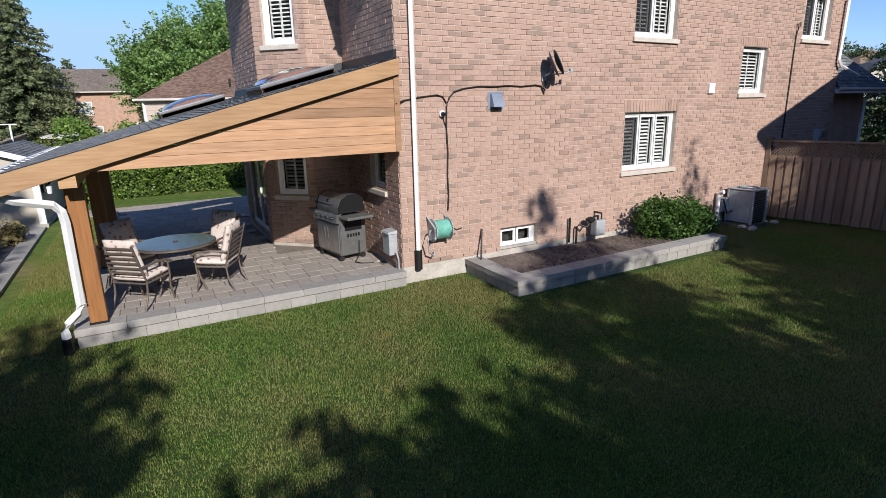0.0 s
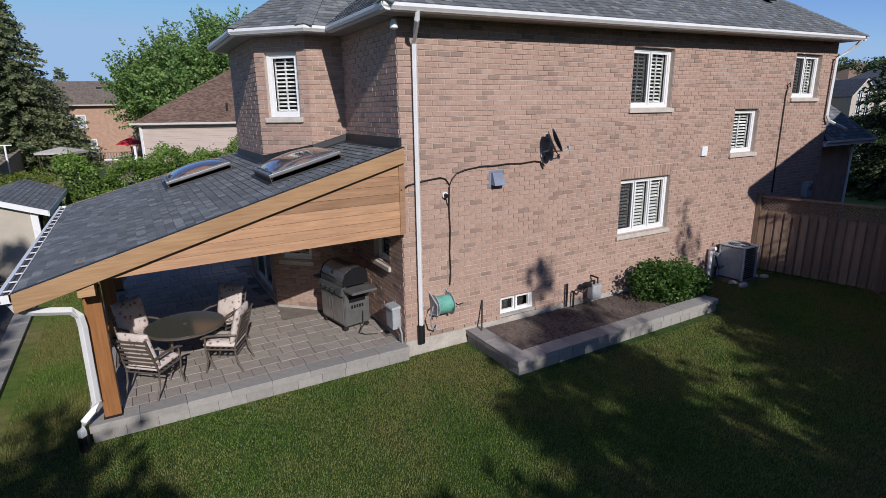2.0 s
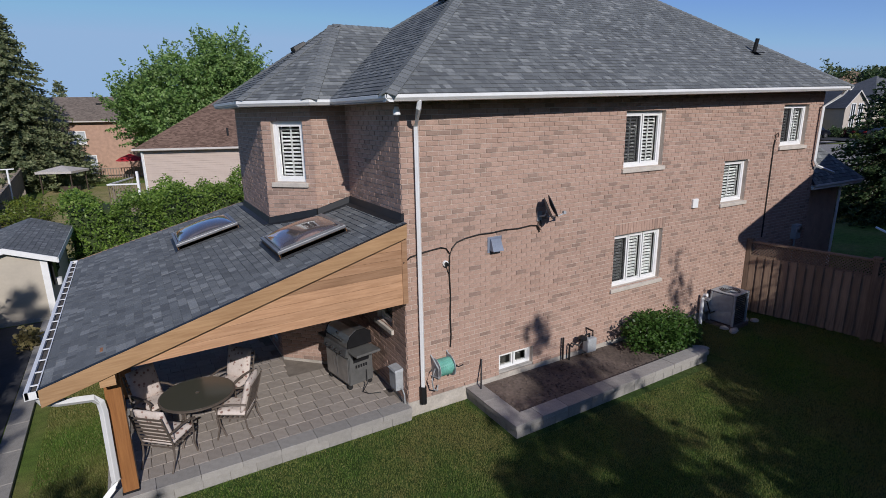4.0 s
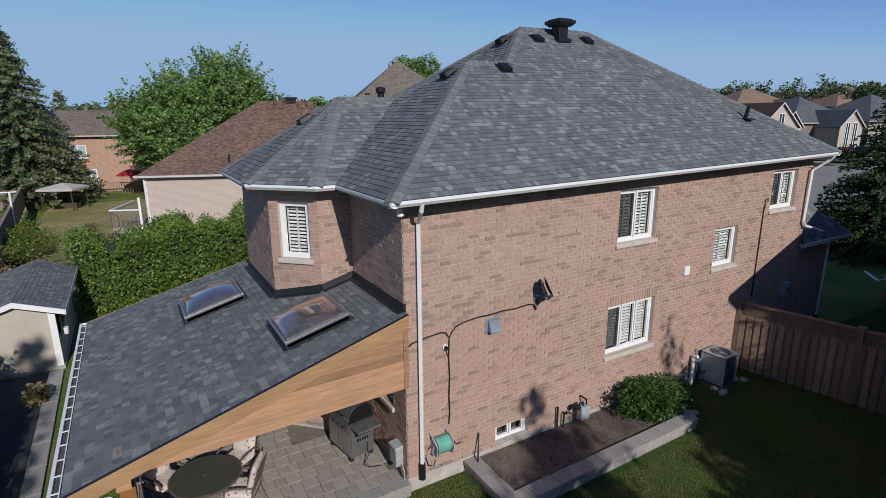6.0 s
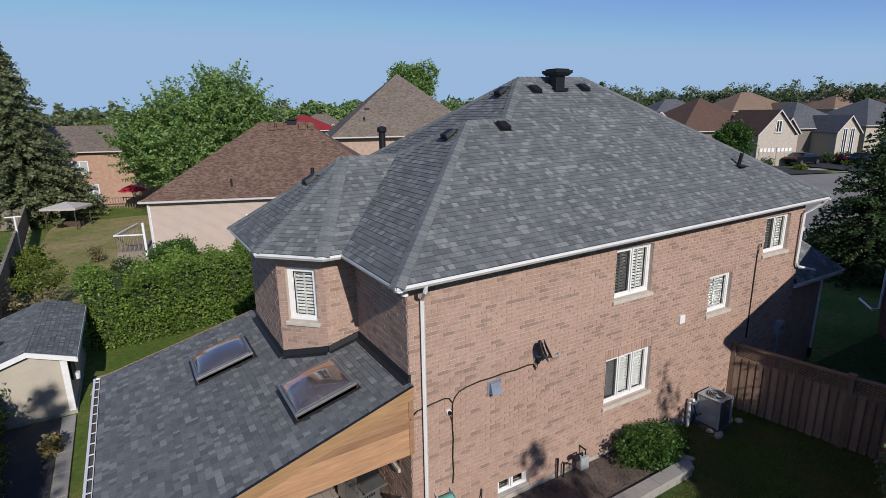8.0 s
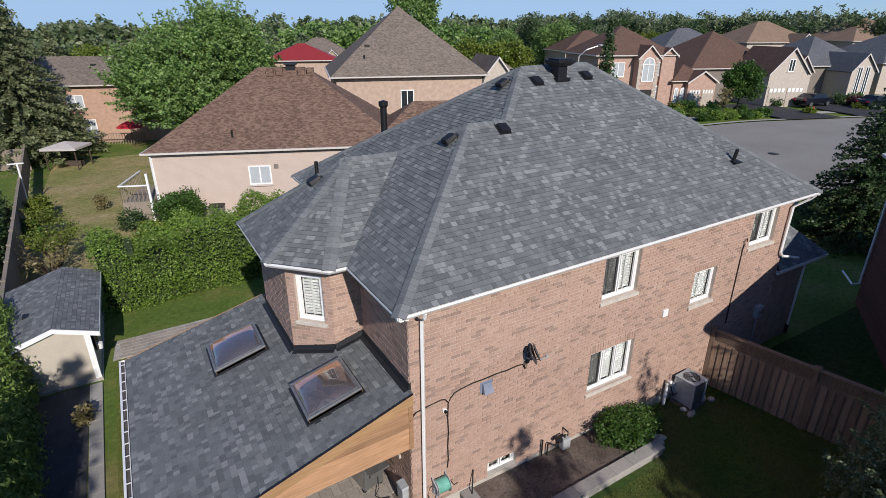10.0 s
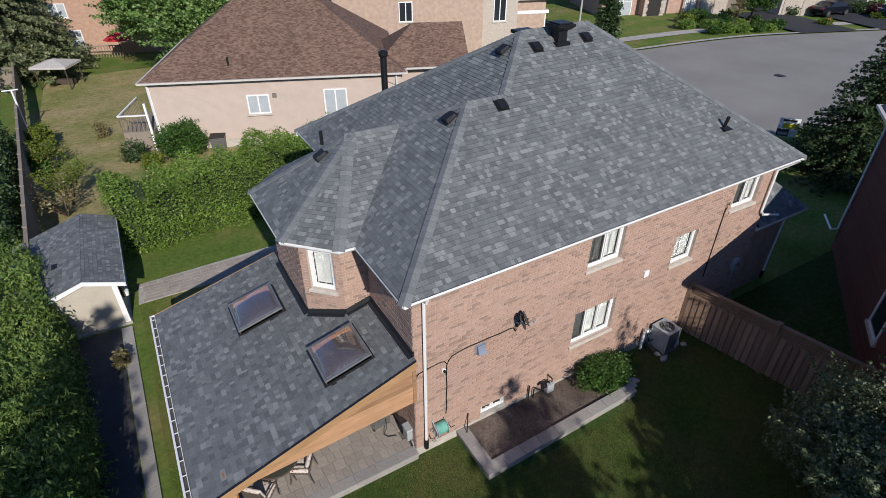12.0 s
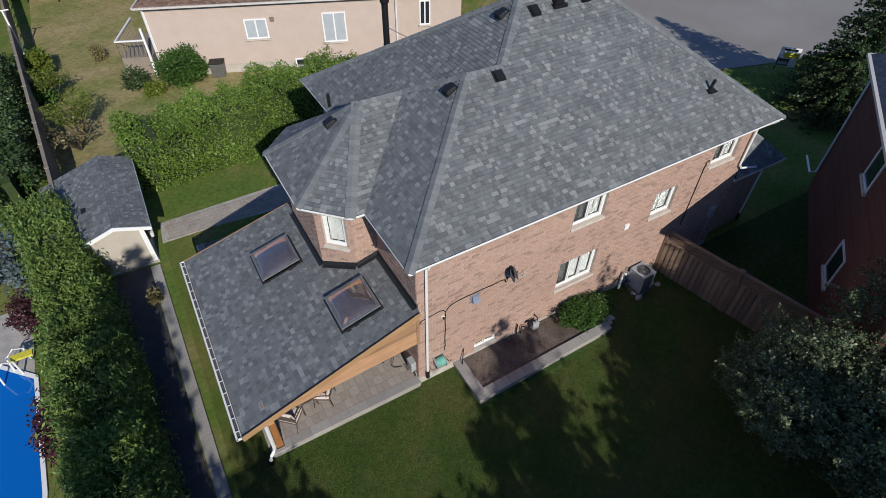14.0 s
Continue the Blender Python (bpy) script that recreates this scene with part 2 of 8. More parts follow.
def leaf_mat(name, tones, gloss=0.45, dry=None):
    m = Mat(name, gloss, 0, 0.35)
    c = m.ramp(m.island(), tones)
    c = m.mix(c, m.grey(m.noise(0.5, 3), 0.75, 1.2), 1.0, "MULTIPLY")
    if dry:
        c = m.mix(c, dry[0], m.grey(m.noise(0.45, 5, 0.6), 0.0, dry[1], 0.4, 0.58))
    tr = m.t.nodes.new("ShaderNodeBsdfTranslucent")
    m.link(c, tr.inputs[0])
    add = m.t.nodes.new("ShaderNodeMixShader")
    add.inputs[0].default_value = 0.32
    out = m.t.nodes["Material Output"]
    m.link(m.b.outputs[0], add.inputs[1])
    m.link(tr.outputs[0], add.inputs[2])
    m.link(add.outputs[0], out.inputs[0])
    return m.done(c)


M_MAPLE = leaf_mat("maple_leaf", [(0, (0.09, 0.17, 0.04)), (0.5, (0.165, 0.275, 0.07)), (0.85, (0.25, 0.36, 0.115)), (1, (0.33, 0.43, 0.18))])
M_SPRUCE = leaf_mat("spruce_needle", [(0, (0.1, 0.13, 0.058)), (0.6, (0.18, 0.21, 0.1)), (1, (0.29, 0.3, 0.16))], 0.7)
M_BLUESPRUCE = leaf_mat("blue_spruce_needle", [(0, (0.09, 0.13, 0.14)), (1, (0.2, 0.26, 0.28))], 0.7)
M_CEDARLEAF = leaf_mat("cedar_leaf", [(0, (0.075, 0.14, 0.028)), (0.55, (0.15, 0.235, 0.05)), (1, (0.28, 0.35, 0.1))], 0.6)
M_HEDGE = leaf_mat("hedge_leaf", [(0, (0.09, 0.165, 0.025)), (0.6, (0.16, 0.26, 0.042)), (1, (0.26, 0.35, 0.08))])
M_SHRUB = leaf_mat("shrub_leaf", [(0, (0.04, 0.092, 0.016)), (0.7, (0.066, 0.145, 0.026)), (1, (0.125, 0.21, 0.05))])
M_DARKLEAF = leaf_mat("dark_tree_leaf", [(0, (0.036, 0.072, 0.023)), (0.6, (0.065, 0.111, 0.039)), (1, (0.111, 0.156, 0.065))])
M_OLIVELEAF = leaf_mat("grey_green_leaf", [(0, (0.07, 0.105, 0.042)), (0.6, (0.14, 0.185, 0.088)), (1, (0.3, 0.33, 0.2))])
M_YELLOWLEAF = leaf_mat("yellow_green_leaf", [(0, (0.1, 0.15, 0.02)), (1, (0.2, 0.24, 0.04))])
M_PURPLE = leaf_mat("purple_leaf", [(0, (0.05, 0.015, 0.022)), (1, (0.11, 0.04, 0.045))])
M_DRYPLANT = leaf_mat("dry_plant", [(0, (0.19, 0.165, 0.07)), (1, (0.32, 0.27, 0.13))])
M_GRASSBLADE = leaf_mat("grass_blade", [(0, (0.085, 0.18, 0.024)), (0.6, (0.14, 0.24, 0.038)), (0.9, (0.22, 0.27, 0.065)), (1, (0.34, 0.29, 0.13))], 0.6, ((0.27, 0.23, 0.085), 0.75))


def ground_mat():
    m = Mat("lawn", 0.95, 0, 0.15)
    c = m.ramp(m.noise(0.35, 5, 0.6), [(0.3, (0.085, 0.145, 0.026)), (0.48, (0.12, 0.175, 0.036)), (0.6, (0.175, 0.185, 0.055)), (0.74, (0.26, 0.215, 0.1))])
    c = m.mix(c, m.grey(m.noise(5, 5), 0.75, 1.25), 1.0, "MULTIPLY")
    c = m.mix(c, m.grey(m.noise(55, 4), 0.55, 1.4), 1.0, "MULTIPLY")
    m.bump(m.noise(70, 4), 0.03, 0.7)
    return m.done(c)


M_LAWN = ground_mat()


def dry_lawn():
    m = Mat("dry_lawn", 0.95, 0, 0.15)
    c = m.ramp(m.noise(0.3, 5, 0.6), [(0.25, (0.14, 0.18, 0.045)), (0.43, (0.24, 0.235, 0.085)), (0.58, (0.33, 0.275, 0.13)), (0.78, (0.4, 0.325, 0.175))])
    c = m.mix(c, m.grey(m.noise(4, 5), 0.75, 1.25), 1.0, "MULTIPLY")
    c = m.mix(c, m.grey(m.noise(45, 4), 0.6, 1.35), 1.0, "MULTIPLY")
    m.bump(m.noise(60, 4), 0.03, 0.7)
    return m.done(c)


M_DRYLAWN = dry_lawn()


def thatch_mat():
    """The dark floor between the blades of the mown lawn."""
    m = Mat("lawn_thatch", 0.97, 0, 0.1)
    c = m.ramp(m.noise(0.45, 5, 0.6), [(0.3, (0.04, 0.078, 0.018)), (0.52, (0.056, 0.092, 0.025)), (0.66, (0.084, 0.098, 0.034)), (0.8, (0.13, 0.114, 0.054))])
    c = m.mix(c, m.grey(m.noise(6, 5), 0.7, 1.3), 1.0, "MULTIPLY")
    c = m.mix(c, m.grey(m.noise(60, 4), 0.5, 1.45), 1.0, "MULTIPLY")
    m.bump(m.noise(80, 4), 0.03, 0.7)
    return m.done(c)


M_THATCH = thatch_mat()


def road_mat():
    m = Mat("asphalt_road", 0.9, 0, 0.3)
    c = m.ramp(m.noise(0.25, 5), [(0.3, (0.225, 0.212, 0.195)), (0.7, (0.275, 0.26, 0.24))])
    c = m.mix(c, m.grey(m.noise(25, 4), 0.85, 1.15), 1.0, "MULTIPLY")
    return m.done(c)


M_ROAD = road_mat()
M_DRIVE = plain("dark_driveway_asphalt", (0.035, 0.035, 0.038), 0.85, 0, 0.15, 1)
M_SOIL = plain("bed_soil", (0.125, 0.097, 0.08), 0.97, 0, 0.4, 1.6, 0.02, 40)
M_PAVER_TONES = [(0, (0.31, 0.272, 0.238)), (0.5, (0.345, 0.303, 0.264)), (1, (0.385, 0.337, 0.292))]
M_PAVER = brick_mat("paver", M_PAVER_TONES)
M_PAVER_O = brick_mat("paver_single", M_PAVER_TONES, True)
M_COPING = brick_mat("concrete_coping", [(0, (0.29, 0.275, 0.255)), (1, (0.36, 0.34, 0.315))], True)
M_JOINT = plain("jointing_sand", (0.19, 0.165, 0.14), 0.95, 0, 0.2, 6)
M_DARKPATH = plain("dark_asphalt_path", (0.06, 0.06, 0.064), 0.9, 0, 0.2, 1.5, 0.003)


def cushion_mat():
    m = Mat("patterned_cushion_fabric", 0.9, 0, 0.2)
    v = m.t.nodes.new("ShaderNodeTexVoronoi")
    v.inputs["Scale"].default_value = 11
    m.link(m.tc.outputs["Object"], v.inputs["Vector"])
    c = m.ramp(v.outputs["Distance"], [(0.0, (0.2, 0.1, 0.085)), (0.22, (0.3, 0.2, 0.17)), (0.3, (0.6, 0.52, 0.47)), (1.0, (0.66, 0.58, 0.53))])
    c = m.mix(c, m.grey(m.noise(30, 3), 0.92, 1.06), 1.0, "MULTIPLY")
    return m.done(c)


M_CUSHION = cushion_mat()


# ---------------------------------------------------------------- builders
class MB:
    """Collects faces for one mesh."""

    def __init__(self):
        self.v, self.f = [], []

    def face(self, pts):
        n = len(self.v)
        self.v += [tuple(p) for p in pts]
        self.f.append(tuple(range(n, n + len(pts))))
        return self

    def hexa(self, p):
        """Eight corners: four below, four above, both anticlockwise from above."""
        n = len(self.v)
        self.v += [tuple(q) for q in p]
        self.f += [tuple(n + i for i in q) for q in ((3, 2, 1, 0), (4, 5, 6, 7), (0, 1, 5, 4), (1, 2, 6, 5), (2, 3, 7, 6), (3, 0, 4, 7))]
        return self

    def box(self, x0, x1, y0, y1, z0, z1):
        return self.hexa([(x0, y0, z0), (x1, y0, z0), (x1, y1, z0), (x0, y1, z0), (x0, y0, z1), (x1, y0, z1), (x1, y1, z1), (x0, y1, z1)])

    def prism(self, poly, off):
        """A planar polygon thickened by the vector off."""
        n, k = len(self.v), len(poly)
        off = Vector(off)
        self.v += [tuple(p) for p in poly] + [tuple(Vector(p) + off) for p in poly]
        self.f.append(tuple(range(n + k - 1, n - 1, -1)))
        self.f.append(tuple(range(n + k, n + 2 * k)))
        for i in range(k):
            j = (i + 1) % k
            self.f.append((n + i, n + j, n + k + j, n + k + i))
        return self

    def tube(self, pts, r, n=8, cap=True):
        pts = [Vector(p) for p in pts]
        rs = r if isinstance(r, (list, tuple)) else [r] * len(pts)
        base = len(self.v)
        for i, p in enumerate(pts):
            d = (pts[min(i + 1, len(pts) - 1)] - pts[max(i - 1, 0)]).normalized()
            a = d.cross(Vector((0, 0, 1)) if abs(d.z) < 0.9 else Vector((1, 0, 0))).normalized()
            b = d.cross(a)
            for k in range(n):
                t = 2 * math.pi * k / n
                self.v.append(tuple(p + (a * math.cos(t) + b * math.sin(t)) * rs[i]))
        for i in range(len(pts) - 1):
            for k in range(n):
                j = (k + 1) % n
                self.f.append((base + i * n + k, base + i * n + j, base + (i + 1) * n + j, base + (i + 1) * n + k))
        if cap:
            self.f.append(tuple(base + k for k in range(n - 1, -1, -1)))
            self.f.append(tuple(base + (len(pts) - 1) * n + k for k in range(n)))
        return self

    def beam(self, a, b, w, h):
        """A squared bar from a to b, w wide and h deep."""
        a, b = Vector(a), Vector(b)
        d = (b - a).normalized()
        s = d.cross(Vector((0, 0, 1)) if abs(d.z) < 0.95 else Vector((0, 1, 0))).normalized()
        u = s.cross(d)
        q = lambda p: [p - s * w / 2 - u * h / 2, p + s * w / 2 - u * h / 2, p + s * w / 2 + u * h / 2, p - s * w / 2 + u * h / 2]
        return self.hexa(q(a) + q(b))

    def lathe(self, prof, n=16, c=(0, 0, 0)):
        base = len(self.v)
        for r, z in prof:
            for k in range(n):
                t = 2 * math.pi * k / n
                self.v.append((c[0] + r * math.cos(t), c[1] + r * math.sin(t), c[2] + z))
        for i in range(len(prof) - 1):
            for k in range(n):
                j = (k + 1) % n
                self.f.append((base + i * n + k, base + i * n + j, base + (i + 1) * n + j, base + (i + 1) * n + k))
        self.f.append(tuple(base + k for k in range(n - 1, -1, -1)))
        self.f.append(tuple(base + (len(prof) - 1) * n + k for k in range(n)))
        return self

    def mesh(self, name, mat, smooth=False, fix=True):
        me = bpy.data.meshes.new(name)
        me.from_pydata(self.v, [], self.f)
        if fix:
            bm = bmesh.new()
            bm.from_mesh(me)
            bmesh.ops.recalc_face_normals(bm, faces=bm.faces)
            bm.to_mesh(me)
            bm.free()
        me.materials.append(mat)
        if smooth:
            me.shade_smooth()
        return me


def part(name, mb, mat, parent=None, label="", smooth=False, bevel=0.0, fix=True, kind=""):
    """Links a builder's faces as one mesh object under a thing or a part."""
    ob = new(name, mb.mesh(name, mat, smooth, fix))
    ob.parent = parent
    if bevel:
        m = ob.modifiers.new("bevel", "BEVEL")
        m.width = bevel
        m.segments = 2
        m.limit_method = "ANGLE"
    if label or kind:
        tagged(ob, label, kind=kind)
    return ob


def thing(name, label, category, m=None, group="", kind=""):
    """An empty at a thing's base, which parents its parts."""
    ob = new(name)
    ob.empty_display_size = 0.2
    ob.matrix_basis = m or Matrix.Identity(4)
    return tagged(ob, label, category, group, kind)


def smooth01(t):
    t = min(1.0, max(0.0, t))
    return t * t * (3 - 2 * t)


def ground_z(x, y):
    """The lie of the land: flat round the house, rising to the street, falling a little behind."""
    return 1.6 * smooth01((x - 24) / 28) - 0.4 * smooth01((y - 13) / 9) * (1 - smooth01((x - 12) / 14))


def clip_poly(poly, x0, x1, y0, y1):
    """A 2D polygon cut to a rectangle."""
    def cut(p, inside, meet):
        out = []
        for i, a in enumerate(p):
            b = p[(i + 1) % len(p)]
            if inside(a):
                out.append(a)
                if not inside(b):
                    out.append(meet(a, b))
            elif inside(b):
                out.append(meet(a, b))
        return out
    def mx(c):
        return lambda a, b: (c, a[1] + (b[1] - a[1]) * (c - a[0]) / (b[0] - a[0]))
    def my(c):
        return lambda a, b: (a[0] + (b[0] - a[0]) * (c - a[1]) / (b[1] - a[1]), c)
    for inside, meet in ((lambda q: q[0] >= x0, mx(x0)), (lambda q: q[0] <= x1, mx(x1)), (lambda q: q[1] >= y0, my(y0)), (lambda q: q[1] <= y1, my(y1))):
        poly = cut(poly, inside, meet)
        if len(poly) < 3:
            return []
    return poly


# ---------------------------------------------------------------- walls, bricks, roofs
def wall_panel(u0, u1, z0, z1, openings):
    """Splits a wall into rectangles that leave the openings free."""
    us = sorted({u0, u1, *[a for o in openings for a in (o[0], o[1])]})
    zs = sorted({z0, z1, *[a for o in openings for a in (o[2], o[3])]})
    out = []
    for a, b in zip(us, us[1:]):
        for c, d in zip(zs, zs[1:]):
            if not any(o[0] - 1e-6 <= a and b <= o[1] + 1e-6 and o[2] - 1e-6 <= c and d <= o[3] + 1e-6 for o in openings):
                out.append((a, b, c, d))
    return out


def brick_rows(u0, u1, z0, z1, openings, L=0.23, H=0.074, J=0.011):
    """Bricks in running bond, cut at the ends and at the openings; soldier courses over the windows."""
    out, k, z = [], 0, z0
    course = lambda t: z0 + math.ceil((t - z0) / (H + J)) * (H + J) - J
    soldiers = [(o[0] - 0.05, o[1] + 0.05, o[3], course(o[3] + 0.19)) for o in openings if len(o) > 4 and o[4]]
    block = [o[:4] for o in openings] + soldiers
    while z + H < z1 + 0.03:
        top = min(z + H, z1)
        u = u0 - (0.5 * (L + J) if k % 2 else 0)
        while u < u1:
            segs = [(max(u, u0), min(u + L, u1))]
            for o in block:
                if o[2] < top - 0.02 and o[3] > z + 0.02:
                    nxt = []
                    for a, b in segs:
                        if b <= o[0] or a >= o[1]:
                            nxt.append((a, b))
                        else:
                            if a < o[0] - 0.03:
                                nxt.append((a, o[0] - J * 0.5))
                            if b > o[1] + 0.03:
                                nxt.append((o[1] + J * 0.5, b))
                    segs = nxt
            out += [(a, b, z, top) for a, b in segs if b - a > 0.03]
            u += L + J
        z += H + J
        k += 1
    for a, b, c, d in soldiers:
        n = max(1, round((b - a) / 0.089))
        w = (b - a) / n
        out += [(a + i * w + 0.005, a + (i + 1) * w - 0.005, c + 0.006, d - 0.006) for i in range(n)]
    return out


def solid_wall(at, cells, thick):
    """One closed mesh from the cells of a wall: faces between two cells are left out."""
    mb, idx = MB(), {}

    def vid(a, z, o):
        k = (round(a, 4), round(z, 4), o)
        if k not in idx:
            idx[k] = len(mb.v)
            mb.v.append(tuple(at(a, z, o)))
        return idx[k]
    have = {(round(a, 4), round(b, 4), round(c, 4), round(d, 4)) for a, b, c, d in cells}
    left = {(h[0], h[2], h[3]) for h in have}
    right = {(h[1], h[2], h[3]) for h in have}
    low = {(h[0], h[1], h[2]) for h in have}
    top = {(h[0], h[1], h[3]) for h in have}
    for a, b, c, d in have:
        f, r = [vid(a, c, 0), vid(b, c, 0), vid(b, d, 0), vid(a, d, 0)], [vid(a, c, -thick), vid(b, c, -thick), vid(b, d, -thick), vid(a, d, -thick)]
        mb.f += [tuple(f), tuple(reversed(r))]
        for hit, i, j in (((a, c, d) in right, 3, 0), ((b, c, d) in left, 1, 2), ((a, b, c) in top, 0, 1), ((a, b, d) in low, 2, 3)):
            if not hit:
                mb.f.append((f[j], f[i], r[i], r[j]))
    return mb


def brick_wall(house, p0, p1, z0, z1, openings, thick=0.22, single=None, material=None, trim=(0, 0)):
    """A wall from p0 to p1 (plan), outside to the right of that way, with its bricks proud of the mortar."""
    p0, p1 = Vector((*p0, 0)), Vector((*p1, 0))
    u = (p1 - p0).normalized()
    n = Vector((u.y, -u.x, 0))
    length = (p1 - p0).length
    at = lambda a, z, o: p0 + u * a + Vector((0, 0, z)) + n * o
    mb = solid_wall(at, wall_panel(trim[0], length - trim[1], z0, z1, [o[:4] for o in openings]), thick)
    wall = part("wall", mb, M_MORTAR, house, "pinkish buff brick wall with pale mortar joints")
    rest, shared = MB(), {}
    rnd = random.Random(5)
    for a, b, c, d in brick_rows(0.0, length, z0 + 0.005, z1, openings):
        o = 0.011 + rnd.uniform(-0.003, 0.003)
        if single and abs(b - a - 0.23) < 0.001 and single(a, c):
            if not shared:
                shared["m"] = MB().hexa([(0, 0, 0), (0.23, 0, 0), (0.23, 0.016, 0), (0, 0.016, 0), (0, 0, 0.074), (0.23, 0, 0.074), (0.23, 0.016, 0.074), (0, 0.016, 0.074)]).mesh("brick", M_BRICK_O)
            ob = new("brick", shared["m"])
            ob.parent = wall
            ob.location = at(a, c, o)
            continue
        e = 0.003
        n0 = len(rest.v)
        for q in ((a, c, 0), (b, c, 0), (b, d, 0), (a, d, 0), (a + e, c + e, o), (b - e, c + e, o), (b - e, d - e, o), (a + e, d - e, o)):
            rest.v.append(tuple(at(*q)))
        rest.f += [tuple(n0 + i for i in q) for q in ((4, 5, 6, 7), (0, 1, 5, 4), (1, 2, 6, 5), (2, 3, 7, 6), (3, 0, 4, 7))]
    part("brickwork", rest, material or M_BRICK, wall, fix=False, kind="stuff")
    return wall


def roof_plane(roof, pts, down, name="shingles", exposure=0.122, mat=None, single=None, seed=1, lift=0.0, skip=None):
    """Laminated shingles in courses over one plane of a roof. down: the way that water runs, in plan."""
    pts = [Vector(p) for p in pts]
    nrm = (pts[1] - pts[0]).cross(pts[2] - pts[0]).normalized()
    if nrm.z < 0:
        nrm = -nrm
    d = Vector((*down, 0))
    d = (d - nrm * d.dot(nrm)).normalized()
    up, along = -d, nrm.cross(d).normalized()
    o = min(pts, key=lambda p: p.dot(up))
    poly = [((p - o).dot(along), (p - o).dot(up)) for p in pts]
    umin, umax = min(p[0] for p in poly), max(p[0] for p in poly)
    vmax = max(p[1] for p in poly)
    rnd = random.Random(seed)
    mb, shared = MB(), {}
    widths = (0.08, 0.1, 0.13, 0.16, 0.2)
    at = lambda a, b, h: o + along * a + up * b + nrm * (h + lift)
    v, row = 0.0, 0
    while v < vmax:
        u = umin - rnd.uniform(0, 0.3)
        rnd.random()
        while u < umax:
            w = rnd.choice(widths)
            t = 0.013 if rnd.random() < 0.5 else 0.008
            t += rnd.uniform(-0.001, 0.0015)
            cl = clip_poly(poly, u, u + w - 0.002, v, v + exposure - 0.004)
            mid = at(u + w / 2, v + exposure / 2, 0)
            if len(cl) >= 3 and not (skip and skip(mid.x, mid.y)):
                if single and single(at(u, v, 0)) and len(cl) == 4 and abs((max(c[0] for c in cl) - min(c[0] for c in cl)) - w) < 0.006 and abs((max(c[1] for c in cl) - min(c[1] for c in cl)) - exposure) < 0.016:
                    key = (w, t > 0.011)
                    if key not in shared:
                        tt = 0.014 if t > 0.011 else 0.008
                        a = [along * x + up * y for x, y in ((0, 0), (w, 0), (w, exposure), (0, exposure))]
                        shared[key] = MB().hexa([a[0], a[1], a[2], a[3], a[0] + nrm * tt, a[1] + nrm * tt, a[2] + nrm * 0.003, a[3] + nrm * 0.003]).mesh("shingle", M_SHINGLE_O)
                    ob = new("shingle", shared[key])
                    ob.parent = roof
                    ob.location = at(u, v, 0.0005)
                else:
                    n0, k = len(mb.v), len(cl)
                    for a, b in cl:
                        mb.v.append(tuple(at(a, b, t * (1 - (b - v) / exposure) + 0.002)))
                    for a, b in cl:
                        mb.v.append(tuple(at(a, b, 0)))
                    mb.f.append(tuple(range(n0, n0 + k)))
                    for i in range(k):
                        j = (i + 1) % k
                        mb.f.append((n0 + i, n0 + k + i, n0 + k + j, n0 + j))
            u += w
        v += exposure
        row += 1
    return part(name, mb, mat or M_SHINGLE, roof, kind="stuff")


def hip_caps(roof, a, b, n1, n2, apart=False, w=0.15):
    """Overlapping cap shingles along a hip or ridge from a (low) to b (high); n1, n2: the planes' normals."""
    a, b = Vector(a), Vector(b)
    d = (b - a).normalized()
    L = (b - a).length
    s1, s2 = (n1.cross(d)).normalized(), (d.cross(n2)).normalized()
    if s1.z > 0: s1 = -s1
    if s2.z > 0: s2 = -s2
    up = (n1 + n2).normalized()

    def cap(mb, at0, ln):
        r0, r1 = at0 + up * 0.046, at0 + d * ln + up * 0.022
        for s in (s1, s2):
            q = [r0, r0 + s * w, r1 + s * w, r1]
            dn = [p - up * 0.016 for p in q]
            n0 = len(mb.v)
            mb.v += [tuple(p) for p in q + dn]
            mb.f += [(n0, n0 + 1, n0 + 2, n0 + 3), (n0, n0 + 4, n0 + 5, n0 + 1), (n0 + 1, n0 + 5, n0 + 6, n0 + 2), (n0 + 4, n0 + 7, n0 + 6, n0 + 5)]
        mb.f.append((n0 - 8, n0, n0 + 3, n0 - 5))
        return mb
    if apart:
        me = cap(MB(), Vector((0, 0, 0)), 0.29).mesh("hip_cap", M_CAP_O, fix=False)
        for i in range(int(L / 0.15)):
            ob = new("hip_cap", me)
            ob.parent = roof
            ob.location = a + d * (i * 0.15 - 0.02)
        return
    mb = MB()
    for i in range(int(L / 0.15) + 1):
        x = i * 0.15 - 0.02
        cap(mb, a + d * x, min(0.29, L + 0.02 - x))
    part("cap_run", mb, M_CAP, roof, "lighter grey cap shingles along the hip", fix=False, kind="stuff")


def normal_of(a, b, c):
    n = (Vector(b) - Vector(a)).cross(Vector(c) - Vector(a)).normalized()
    return n if n.z > 0 else -n


